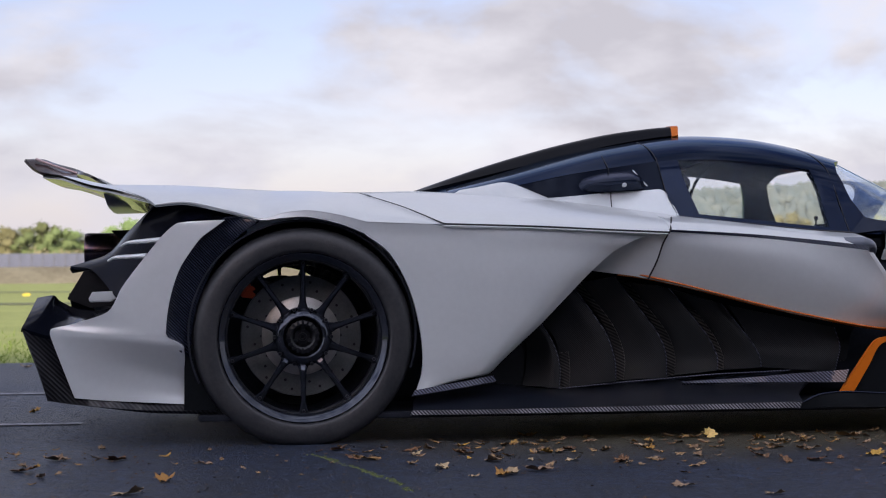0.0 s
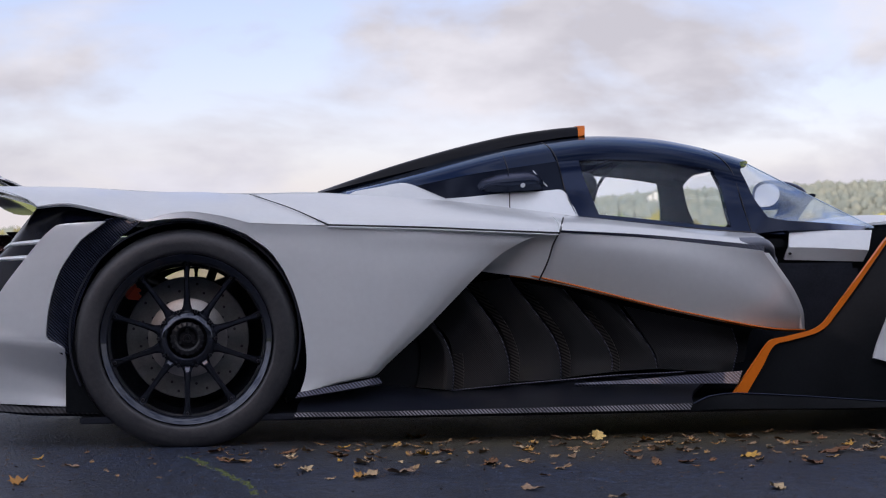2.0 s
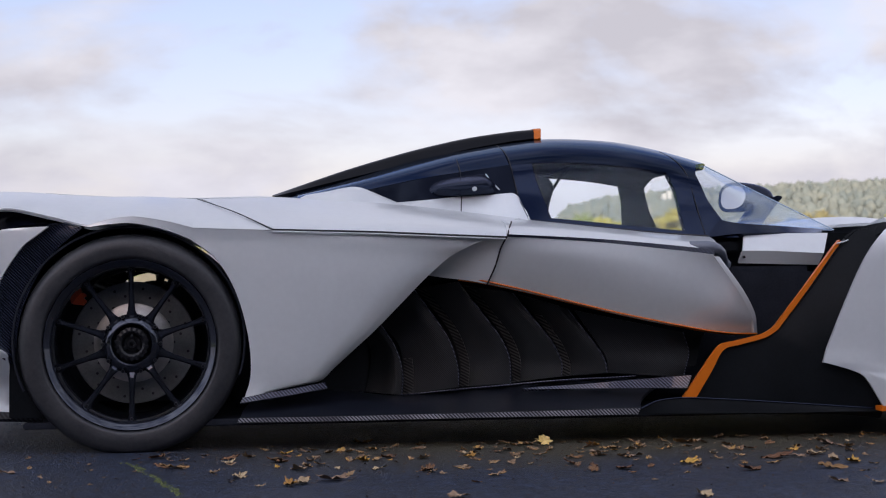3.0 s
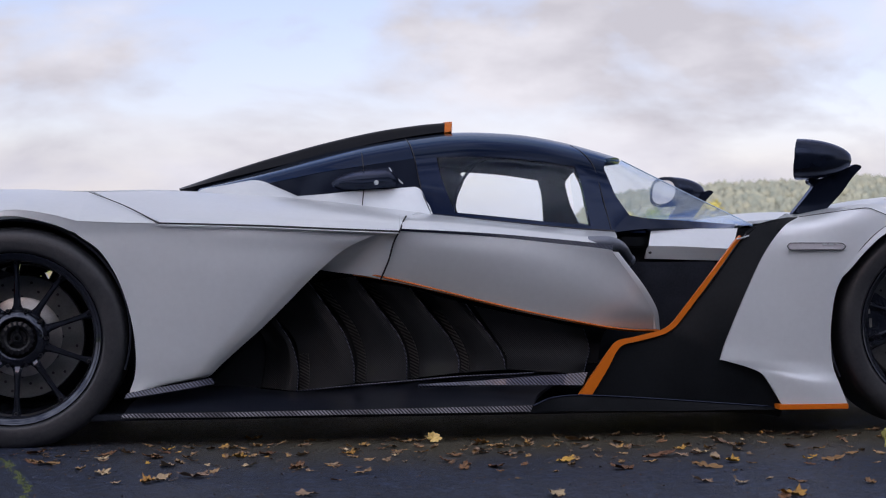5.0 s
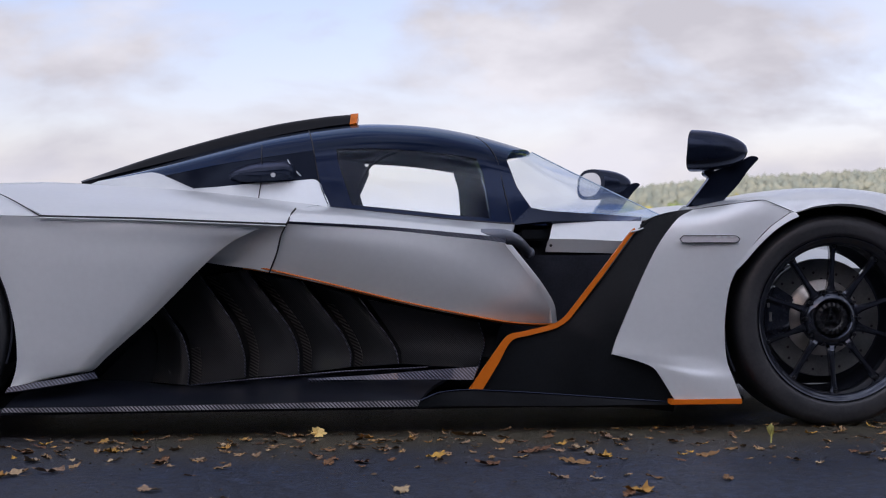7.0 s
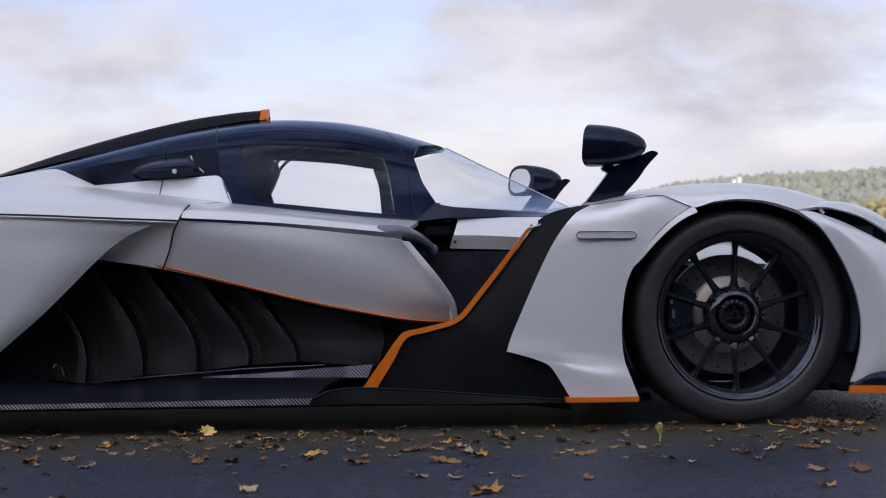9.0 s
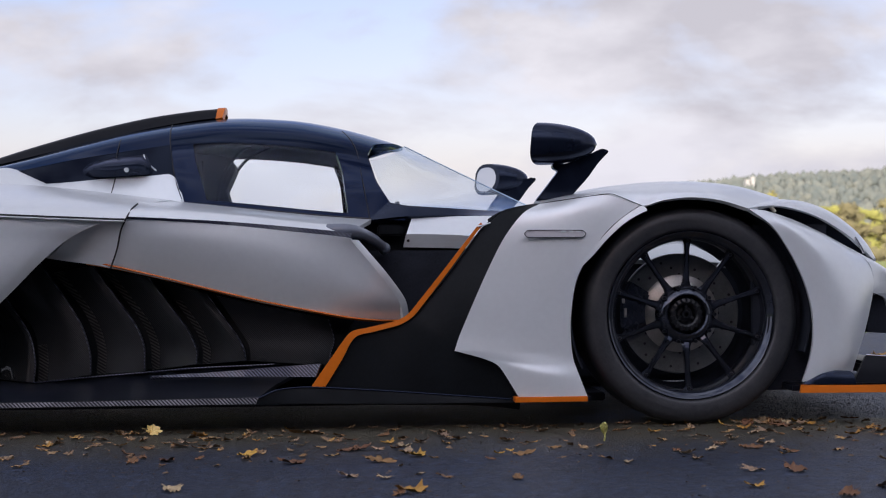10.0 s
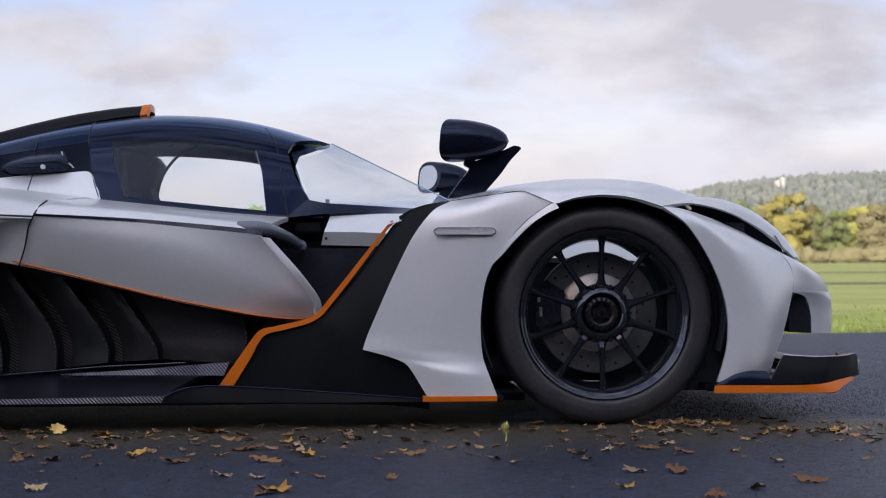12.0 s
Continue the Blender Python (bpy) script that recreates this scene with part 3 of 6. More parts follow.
for b, (low, high) in enumerate([
    ([(0.742, 0.31, 0.151), (0.756, 0.32, 0.212), (0.756, 0.33, 0.303), (0.69, 0.34, 0.39)], [(0.858, 0.27, 0.141), (0.862, 0.275, 0.213), (0.838, 0.29, 0.30), (0.76, 0.30, 0.42)]),
    ([(0.862, 0.31, 0.138), (0.866, 0.31, 0.211), (0.853, 0.31, 0.303), (0.793, 0.33, 0.376), (0.73, 0.34, 0.45)], [(1.041, 0.235, 0.166), (1.039, 0.235, 0.232), (1.011, 0.245, 0.322), (0.945, 0.265, 0.425), (0.87, 0.28, 0.53)]),
    ([(1.048, 0.3, 0.162), (1.053, 0.3, 0.246), (1.013, 0.31, 0.357), (0.913, 0.33, 0.486)], [(1.211, 0.225, 0.175), (1.208, 0.225, 0.257), (1.174, 0.23, 0.334), (1.046, 0.26, 0.508)]),
    ([(1.221, 0.29, 0.173), (1.222, 0.29, 0.254), (1.189, 0.29, 0.337), (1.069, 0.31, 0.494)], [(1.375, 0.195, 0.197), (1.375, 0.195, 0.244), (1.34, 0.2, 0.317), (1.223, 0.235, 0.47)]),
    ([(1.388, 0.27, 0.192), (1.388, 0.27, 0.243), (1.358, 0.275, 0.314), (1.253, 0.29, 0.462)], [(1.53, 0.205, 0.205), (1.523, 0.205, 0.242), (1.498, 0.21, 0.289), (1.405, 0.24, 0.417)]),
    ([(1.543, 0.25, 0.202), (1.54, 0.25, 0.243), (1.522, 0.255, 0.279), (1.435, 0.26, 0.409)], [(1.788, 0.21, 0.186), (1.797, 0.21, 0.223), (1.808, 0.215, 0.269), (1.791, 0.22, 0.333)]),
]):
    both("side_blade", sheet("side_blade", [low, [tuple(x) for x in (glide(low, 9) * 0.62 + glide(high, 9) * 0.38)], [tuple(x) for x in (glide(low, 9) * 0.22 + glide(high, 9) * 0.78 - np.array((0, 0.006, 0)))], high],
                           carbon_rib, thick=0.012, nu=24, nv=10), car, "curved carbon blade in the side intake")
    both("blade_rim", tube("blade_rim", high, 0.0019, carbon_mid, n=20, sides=5), car)
    if 0 < b < 5:
        a, c = glide(low, 9), glide(high, 9)
        root = [[tuple(p) for p in (a * (1 - k) + c * k + np.array((0.0, -0.004, 0.0)))[:(0, 4, 9, 9, 8)[b]]] for k in (0.02, 0.10, 0.19)]
        both("blade_root", sheet("blade_root", root, carbon_rib_lit, thick=0.004, nu=20, nv=6), car, "woven carbon root of a blade, lit by its own colour")

# floor, sill and its woven edge
both("floor_edge", sheet("floor_edge", [
    [(0.325, -0.045, 0.09), (0.61, -0.045, 0.088), (0.932, -0.045, 0.089), (1.242, -0.045, 0.089), (1.57, -0.045, 0.089)],
    [(0.33, -0.043, 0.103), (0.61, -0.043, 0.102), (0.933, -0.043, 0.103), (1.243, -0.043, 0.105), (1.58, -0.043, 0.108)],
], carbon_bright, thick=0.012, nu=30, nv=3), car, "light woven carbon edge of the floor")
both("floor_top", sheet("floor_top", [
    [(0.333, -0.04, 0.103), (0.61, -0.04, 0.102), (0.933, -0.04, 0.104), (1.243, -0.04, 0.106), (1.58, -0.04, 0.109)],
    [(0.348, 0.06, 0.126), (0.621, 0.08, 0.141), (0.9, 0.1, 0.13), (1.218, 0.1, 0.13), (1.622, 0.1, 0.133)],
    [(0.396, 0.2, 0.16), (0.651, 0.22, 0.162), (0.856, 0.31, 0.138), (1.214, 0.29, 0.169), (1.75, 0.26, 0.193)],
], floor_black, thick=0.012, nu=40, nv=10, outward=(0, -0.3, 1)), car, "semi-gloss black floor top")
both("floor_ramp", sheet("floor_ramp", [
    [(0.333, -0.02, 0.147), (0.414, -0.012, 0.157), (0.506, 0, 0.17), (0.602, 0.015, 0.185)],
    [(0.342, -0.015, 0.163), (0.414, -0.007, 0.175), (0.506, 0.005, 0.188), (0.594, 0.018, 0.203)],
], carbon_mid, thick=0.02, nu=20, nv=4), car, "woven carbon ramp under the fender")
both("floor_strake", sheet("floor_strake", [
    [(1.239, 0.14, 0.161), (1.436, 0.12, 0.161), (1.611, 0.08, 0.162), (1.75, 0.03, 0.163)],
    [(1.24, 0.145, 0.165), (1.436, 0.125, 0.175), (1.612, 0.085, 0.19), (1.766, 0.035, 0.203)],
], carbon_mid, thick=0.01, nu=20, nv=4), car, "woven carbon strake on the floor")
both("floor_bead", tube("floor_bead", [(0.855, 0.27, 0.140), (1.036, 0.245, 0.157), (1.205, 0.23, 0.170), (1.372, 0.20, 0.184), (1.53, 0.19, 0.190), (1.62, 0.185, 0.194)], 0.0022, carbon_mid, n=30, sides=6), car, "thin woven bead along the foot of the blades")
both("floor_front_edge", sheet("floor_front_edge", [
    [(1.57, -0.045, 0.088), (1.68, -0.045, 0.088), (1.84, -0.04, 0.086), (2.037, -0.04, 0.083), (2.235, -0.04, 0.083), (2.371, -0.04, 0.081)],
    [(1.579, -0.045, 0.107), (1.637, -0.04, 0.13), (1.727, -0.03, 0.137), (1.914, -0.03, 0.126), (2.129, -0.03, 0.109), (2.374, -0.03, 0.089)],
], black_satin, thick=0.03, nu=40, nv=4), car, "satin black kicked-up floor edge")
both("floor_front_rim", tube("floor_front_rim", [(1.579, -0.047, 0.107), (1.636, -0.042, 0.13), (1.726, -0.033, 0.137), (1.913, -0.032, 0.126), (2.129, -0.032, 0.109), (2.373, -0.032, 0.089)], 0.0022, black_gloss, n=40, sides=6), car)
part("floor_board", box("floor_board", (-0.32, 0.02, 0.075), (2.6, 1.78, 0.095), black_matt, 0.004), car, "matt black flat floor")
part("plank", box("plank", (0.2, 0.35, 0.05), (2.7, 1.45, 0.076), black_matt, 0.004), car, "matt black plank under the floor")

# upright blade behind the front wheel
both("barge_board", plate("barge_board", [(1.748, 0.04, 0.132), (1.879, 0.04, 0.292), (2.012, 0.04, 0.325), (2.062, 0.04, 0.358), (2.159, 0.04, 0.47), (2.265, 0.04, 0.615), (2.321, 0.04, 0.663), (2.41, 0.04, 0.679), (2.507, 0.02, 0.696), (2.446, -0.02, 0.655), (2.369, -0.03, 0.584), (2.296, -0.03, 0.478), (2.198, -0.035, 0.242), (2.299, -0.035, 0.209), (2.342, -0.035, 0.166), (2.382, -0.035, 0.086), (2.137, 0, 0.101), (1.927, 0.03, 0.118)],
     black_satin, thick=0.03), car, "satin black barge board")
both("barge_edge", sheet("barge_edge", [
    [(1.736, 0.03, 0.133), (1.797, 0.03, 0.219), (1.856, 0.03, 0.297), (1.91, 0.03, 0.312), (1.997, 0.03, 0.332), (2.034, 0.03, 0.352), (2.059, 0.03, 0.38), (2.148, 0.03, 0.49), (2.241, 0.032, 0.607), (2.264, 0.034, 0.632)],
    [(1.78, 0.028, 0.133), (1.831, 0.028, 0.215), (1.871, 0.028, 0.282), (1.933, 0.028, 0.3), (2.007, 0.028, 0.319), (2.046, 0.028, 0.341), (2.071, 0.028, 0.369), (2.158, 0.029, 0.479), (2.246, 0.032, 0.598), (2.269, 0.034, 0.623)],
], orange, thick=0.02, nu=70, nv=5), car, "orange leading edge of the barge board")
both("barge_cap", tube("barge_cap", [(2.252, 0.03, 0.62), (2.274, 0.03, 0.625), (2.292, 0.035, 0.631)], 0.0026, silver, n=8), car)

# front fender behind the wheel
both("front_fender_rear", sheet("front_fender_rear", [
    [(2.364, -0.068, 0.099), (2.306, -0.062, 0.192), (2.256, -0.058, 0.218), (2.171, -0.055, 0.242), (2.171, -0.055, 0.242), (2.188, -0.05, 0.291), (2.263, -0.045, 0.46), (2.323, -0.04, 0.578), (2.385, -0.03, 0.657), (2.446, 0, 0.69)],
    [(2.434, -0.074, 0.098), (2.404, -0.072, 0.171), (2.362, -0.064, 0.205), (2.303, -0.06, 0.236), (2.300, -0.058, 0.256), (2.304, -0.055, 0.29), (2.359, -0.05, 0.459), (2.425, -0.048, 0.578), (2.469, -0.04, 0.656), (2.53, -0.02, 0.702)],
    [(2.505, -0.076, 0.098), (2.475, -0.074, 0.162), (2.447, -0.066, 0.196), (2.422, -0.06, 0.23), (2.419, -0.059, 0.253), (2.419, -0.058, 0.289), (2.449, -0.058, 0.441), (2.51, -0.055, 0.568), (2.576, -0.05, 0.662), (2.638, -0.042, 0.716)],
    [(2.574, -0.074, 0.097), (2.55, -0.068, 0.161), (2.535, -0.062, 0.203), (2.53, -0.061, 0.228), (2.527, -0.06, 0.254), (2.526, -0.06, 0.339), (2.546, -0.06, 0.458), (2.603, -0.06, 0.556), (2.663, -0.058, 0.624), (2.741, -0.056, 0.68)],
], silver, thick=0.014, nu=60, nv=16), car, "silver front fender behind the wheel")
both("fender_foot", box("fender_foot", (2.35, -0.085, 0.085), (2.572, 0.03, 0.101), orange, 0.0015), car, "orange foot of the front fender")
both("fender_shade", sheet("fender_shade", [
    [(2.294, 0.036, 0.617), (2.328, 0.032, 0.627), (2.362, 0.022, 0.637), (2.407, 0.0, 0.662), (2.444, -0.02, 0.679)],
    [(2.285, 0.046, 0.643), (2.32, 0.052, 0.664), (2.362, 0.055, 0.678), (2.41, 0.045, 0.687), (2.447, 0.02, 0.69)],
], black_satin, thick=0.01, nu=24, nv=6), car, "dark inner edge of the fender top")

# front fender over the wheel, with its crown
both("front_fender_top", sheet("front_fender_top", [
    [(2.442, 0, 0.69), (2.53, -0.021, 0.702), (2.638, -0.043, 0.716), (2.744, -0.056, 0.678), (2.818, -0.055, 0.695), (2.901, -0.055, 0.703), (2.991, -0.05, 0.694), (3.082, -0.045, 0.668)],
    [(2.456, 0.03, 0.698), (2.533, 0.01, 0.712), (2.649, -0.01, 0.73), (2.76, -0.04, 0.716), (2.829, -0.04, 0.721), (2.91, -0.04, 0.722), (3.012, -0.03, 0.712), (3.109, -0.02, 0.679)],
    [(2.45, 0.07, 0.699), (2.528, 0.06, 0.716), (2.649, 0.05, 0.735), (2.772, 0.05, 0.748), (2.868, 0.05, 0.753), (2.939, 0.05, 0.751), (3.062, 0.05, 0.738), (3.194, 0.05, 0.7)],
    [(2.447, 0.14, 0.704), (2.525, 0.14, 0.719), (2.65, 0.14, 0.742), (2.784, 0.15, 0.756), (2.883, 0.15, 0.759), (2.972, 0.15, 0.758), (3.098, 0.15, 0.742), (3.233, 0.15, 0.704)],
    [(2.451, 0.34, 0.675), (2.54, 0.34, 0.693), (2.669, 0.34, 0.711), (2.808, 0.34, 0.723), (2.91, 0.34, 0.728), (3.003, 0.34, 0.726), (3.133, 0.34, 0.709), (3.282, 0.34, 0.671)],
], silver, thick=0.012, nu=60, nv=24, outward=(0, -0.6, 0.8)), car, "silver crown of the front fender")
both("arch_lip", sheet("arch_lip", [
    [(2.556, -0.060, 0.490), (2.585, -0.060, 0.536), (2.628, -0.060, 0.586), (2.678, -0.060, 0.634), (2.727, -0.058, 0.668), (2.752, -0.057, 0.682)],
    [(2.557, -0.060, 0.490), (2.594, -0.062, 0.526), (2.635, -0.063, 0.572), (2.684, -0.064, 0.618), (2.728, -0.063, 0.647), (2.765, -0.062, 0.664)],
], silver, thick=0.006, nu=30, nv=4, outward=(0.3, -0.9, -0.2)), car, "silver rolled lip of the front wheel arch")
both("panel_gap", tube("panel_gap", [(2.445, -0.002, 0.689), (2.53, -0.023, 0.701), (2.638, -0.045, 0.715), (2.665, -0.048, 0.713), (2.748, -0.058, 0.678)], 0.0012, gap, n=40, sides=6), car)
both("headlight_lid", sheet("headlight_lid", [
    [(3.083, -0.04, 0.67), (3.179, -0.02, 0.677), (3.301, 0.02, 0.65), (3.41, 0.07, 0.6), (3.487, 0.11, 0.549), (3.539, 0.15, 0.509)],
    [(3.109, -0.02, 0.679), (3.21, 0, 0.691), (3.333, 0.04, 0.661), (3.433, 0.09, 0.612), (3.503, 0.13, 0.559), (3.547, 0.16, 0.511)],
    [(3.194, 0.05, 0.7), (3.284, 0.06, 0.692), (3.383, 0.1, 0.661), (3.473, 0.14, 0.606), (3.528, 0.17, 0.556), (3.558, 0.18, 0.511)],
    [(3.263, 0.25, 0.701), (3.355, 0.25, 0.689), (3.443, 0.27, 0.655), (3.521, 0.28, 0.598), (3.568, 0.29, 0.546), (3.6, 0.3, 0.502)],
], silver, thick=0.01, nu=40, nv=16, outward=(0.3, -0.5, 0.8)), car, "silver lid over the headlight slot")
lamp_slot = both("headlight_slot", sheet("headlight_slot", [
    [(3.101, 0.02, 0.665), (3.218, 0.04, 0.647), (3.371, 0.09, 0.588), (3.535, 0.17, 0.504)],
    [(3.1, 0.03, 0.677), (3.205, 0.06, 0.683), (3.338, 0.1, 0.656), (3.549, 0.18, 0.511)],
], black_gloss, thick=0.02, nu=30, nv=6), car, "dark headlight slot")
both("slot_strut", tube("slot_strut", [(3.158, -0.01, 0.677), (3.176, -0.008, 0.658)], 0.006, material("slot_strut_paint", (0.62, 0.60, 0.45), rough=0.4, spread=0.1), n=4), lamp_slot, "pale strut in the headlight slot")
both("slot_strut", tube("slot_strut", [(3.464, 0.1, 0.579), (3.479, 0.1, 0.554), (3.495, 0.11, 0.529)], 0.004, steel, n=6), lamp_slot)
both("front_fender_nose", sheet("front_fender_nose", [
    [(3.085, -0.045, 0.666), (3.155, -0.05, 0.613), (3.214, -0.052, 0.525), (3.255, -0.054, 0.435), (3.276, -0.056, 0.349), (3.277, -0.058, 0.264), (3.263, -0.06, 0.196), (3.242, -0.062, 0.134)],
    [(3.142, -0.03, 0.661), (3.225, -0.045, 0.61), (3.293, -0.05, 0.538), (3.332, -0.05, 0.452), (3.352, -0.05, 0.357), (3.347, -0.055, 0.263), (3.328, -0.06, 0.195), (3.296, -0.06, 0.14)],
    [(3.239, 0, 0.632), (3.34, 0, 0.578), (3.4, -0.005, 0.52), (3.429, -0.01, 0.442), (3.434, -0.015, 0.355), (3.415, -0.02, 0.261), (3.391, -0.03, 0.192), (3.363, -0.035, 0.15)],
    [(3.353, 0.06, 0.589), (3.446, 0.07, 0.538), (3.501, 0.08, 0.493), (3.517, 0.08, 0.432), (3.501, 0.07, 0.353), (3.478, 0.06, 0.274), (3.451, 0.04, 0.214), (3.424, 0.02, 0.154)],
], silver, thick=0.014, nu=60, nv=18, outward=(0.3, -1, 0)), car, "silver front fender ahead of the wheel")
both("fender_brow", sheet("fender_brow", [
    [(3.352, 0.058, 0.589), (3.445, 0.069, 0.538), (3.503, 0.079, 0.493), (3.517, 0.08, 0.432), (3.515, 0.08, 0.4)],
    [(3.41, 0.085, 0.561), (3.489, 0.1, 0.522), (3.564, 0.12, 0.477), (3.594, 0.15, 0.43), (3.598, 0.16, 0.398)],
    [(3.464, 0.12, 0.536), (3.547, 0.15, 0.5), (3.63, 0.2, 0.454), (3.662, 0.235, 0.427), (3.682, 0.26, 0.395)],
], silver, thick=0.012, nu=24, nv=12, outward=(0.5, -1, 0.3)), car, "silver brow ahead of the headlight")
part("nose_cone", sheet("nose_cone", (lambda a, b, d, c: [a, b, d, c, [(x, 2 * CY - y, z) for x, y, z in d], [(x, 2 * CY - y, z) for x, y, z in b], [(x, 2 * CY - y, z) for x, y, z in a]])(
    [(3.515, 0.08, 0.402), (3.569, 0.14, 0.386), (3.59, 0.17, 0.358), (3.603, 0.19, 0.318), (3.607, 0.2, 0.267)],
    [(3.682, 0.26, 0.397), (3.691, 0.27, 0.373), (3.695, 0.28, 0.336), (3.695, 0.28, 0.299), (3.693, 0.28, 0.264)],
    [(3.73, 0.5, 0.392), (3.739, 0.5, 0.363), (3.747, 0.5, 0.329), (3.746, 0.5, 0.291), (3.744, 0.5, 0.256)],
    [(3.814, 0.9, 0.394), (3.827, 0.9, 0.357), (3.835, 0.9, 0.316), (3.834, 0.9, 0.275), (3.834, 0.9, 0.238)]),
    silver, thick=0.012, nu=24, nv=48, outward=(1, 0, 0)), car, "silver nose cone")
both("nose_duct", plate("nose_duct", [(3.523, 0.16, 0.273), (3.523, 0.15, 0.35), (3.533, 0.14, 0.391), (3.551, 0.14, 0.4), (3.572, 0.15, 0.382), (3.592, 0.17, 0.34), (3.599, 0.18, 0.268)], black_matt, thick=0.3, edge=0.0), car, "black air duct in the nose")
part("bonnet", sheet("bonnet", [
    [(2.2, 0.60, 0.645), (2.5, 0.62, 0.645), (2.9, 0.64, 0.632), (3.25, 0.6, 0.592), (3.5, 0.42, 0.51), (3.7, 0.36, 0.42)],
    [(2.2, 0.72, 0.665), (2.5, 0.74, 0.66), (2.9, 0.74, 0.645), (3.25, 0.72, 0.60), (3.5, 0.66, 0.53), (3.72, 0.62, 0.43)],
    [(2.2, 1.08, 0.665), (2.5, 1.06, 0.66), (2.9, 1.06, 0.645), (3.25, 1.08, 0.60), (3.5, 1.14, 0.53), (3.72, 1.18, 0.43)],
    [(2.2, 1.20, 0.645), (2.5, 1.18, 0.645), (2.9, 1.16, 0.632), (3.25, 1.20, 0.592), (3.5, 1.38, 0.51), (3.7, 1.44, 0.42)],
], silver, thick=0.012, nu=30, nv=24, outward=(0, 0, 1)), car, "silver bonnet")
part("nose_tub", sheet("nose_tub", [
    [(2.45, 0.49, 0.515), (2.75, 0.49, 0.515), (3.05, 0.49, 0.505), (3.35, 0.49, 0.48)],
    [(2.45, 0.55, 0.565), (2.75, 0.55, 0.565), (3.05, 0.55, 0.55), (3.35, 0.55, 0.52)],
    [(2.45, 0.66, 0.625), (2.75, 0.66, 0.625), (3.05, 0.66, 0.61), (3.35, 0.66, 0.57)],
    [(2.45, 1.14, 0.625), (2.75, 1.14, 0.625), (3.05, 1.14, 0.61), (3.35, 1.14, 0.57)],
    [(2.45, 1.25, 0.565), (2.75, 1.25, 0.565), (3.05, 1.25, 0.55), (3.35, 1.25, 0.52)],
    [(2.45, 1.31, 0.515), (2.75, 1.31, 0.515), (3.05, 1.31, 0.505), (3.35, 1.31, 0.48)],
], silver, thick=0.02, nu=12, nv=30, outward=(0, 0, 1)), car, "silver painted nose tub between the front wheels")
part("nose_keel", box("nose_keel", (2.2, 0.5, 0.10), (3.4, 1.3, 0.50), black_matt, 0.02), car, "black keel under the nose")
both("splash_guard", box("splash_guard", (3.12, 0.06, 0.10), (3.36, 0.09, 0.62), black_matt, 0.004), car, "black splash guard ahead of the wheel")
part("tub", box("tub", (0.3, 0.37, 0.10), (2.3, 1.43, 0.55), black_matt, 0.02), car, "black carbon tub")
part("gearbox", box("gearbox", (-0.6, 0.5, 0.12), (0.32, 1.3, 0.50), black_matt, 0.03), car, "black gearbox casing")

# side slot with three small bars
slot = both("fender_slot", plate("fender_slot", [(2.387, -0.062, 0.595), (2.397, -0.063, 0.605), (2.56, -0.066, 0.604), (2.572, -0.066, 0.593), (2.56, -0.066, 0.583), (2.397, -0.063, 0.584)], material("slot_grey", (0.60, 0.59, 0.61), rough=0.35, spread=0.1), thick=0.01, edge=0.002), car, "recessed grey slot lamp in the fender")
for n in range(3):
    both("slot_bar", box("slot_bar", (2.498 + 0.022 * n, -0.0685, 0.598), (2.513 + 0.022 * n, -0.064, 0.605), silver, 0.001), slot)
both("slot_frame", tube("slot_frame", [(2.385, -0.064, 0.595), (2.397, -0.065, 0.605), (2.478, -0.067, 0.605), (2.56, -0.068, 0.604), (2.573, -0.068, 0.593), (2.56, -0.068, 0.582), (2.478, -0.067, 0.583), (2.397, -0.065, 0.583), (2.385, -0.064, 0.595)], 0.0014, lug_metal, n=60, sides=6), slot)

# splitter
both("splitter_edge", sheet("splitter_edge", [
    [(3.228, -0.085, 0.102), (3.341, -0.085, 0.101), (3.498, -0.08, 0.1), (3.598, -0.07, 0.1), (3.645, -0.02, 0.116), (3.702, 0.06, 0.131)],
    [(3.232, -0.082, 0.126), (3.342, -0.082, 0.124), (3.482, -0.077, 0.123), (3.562, -0.07, 0.126), (3.629, -0.02, 0.134), (3.702, 0.06, 0.14)],
], orange, thick=0.012, nu=36, nv=4), car, "orange splitter edge")
both("splitter_board", box("splitter_board", (3.21, -0.05, 0.105), (3.55, 0.9, 0.126), splitter_black, 0.004), car, "gloss black splitter")
both("splitter_wing", sheet("splitter_wing", [
    [(3.411, -0.03, 0.12), (3.512, -0.03, 0.119), (3.585, -0.02, 0.122), (3.657, 0.02, 0.131), (3.717, 0.07, 0.141)],
    [(3.437, -0.018, 0.171), (3.529, -0.018, 0.166), (3.602, -0.008, 0.165), (3.667, 0.03, 0.167), (3.717, 0.075, 0.174)],
    [(3.461, -0.005, 0.210), (3.539, -0.005, 0.204), (3.612, 0.005, 0.203), (3.674, 0.04, 0.205), (3.714, 0.08, 0.207)],
], splitter_black, thick=0.02, nu=24, nv=8), car, "gloss black splitter wing")
# the edge's highlight, built as a bright metal bar
both("splitter_rim", tube("splitter_rim", [(3.461, -0.005, 0.211), (3.539, -0.005, 0.205), (3.612, 0.005, 0.204), (3.674, 0.04, 0.205), (3.712, 0.08, 0.207), (3.723, 0.076, 0.174), (3.719, 0.07, 0.141)], 0.0022, steel, n=30, sides=6), car, "bright metal bar for the highlight on the splitter wing's edge")
part("splitter_beam", box("splitter_beam", (3.58, 0.12, 0.125), (3.71, 1.68, 0.165), splitter_black, 0.01), car, "gloss black front wing beam")
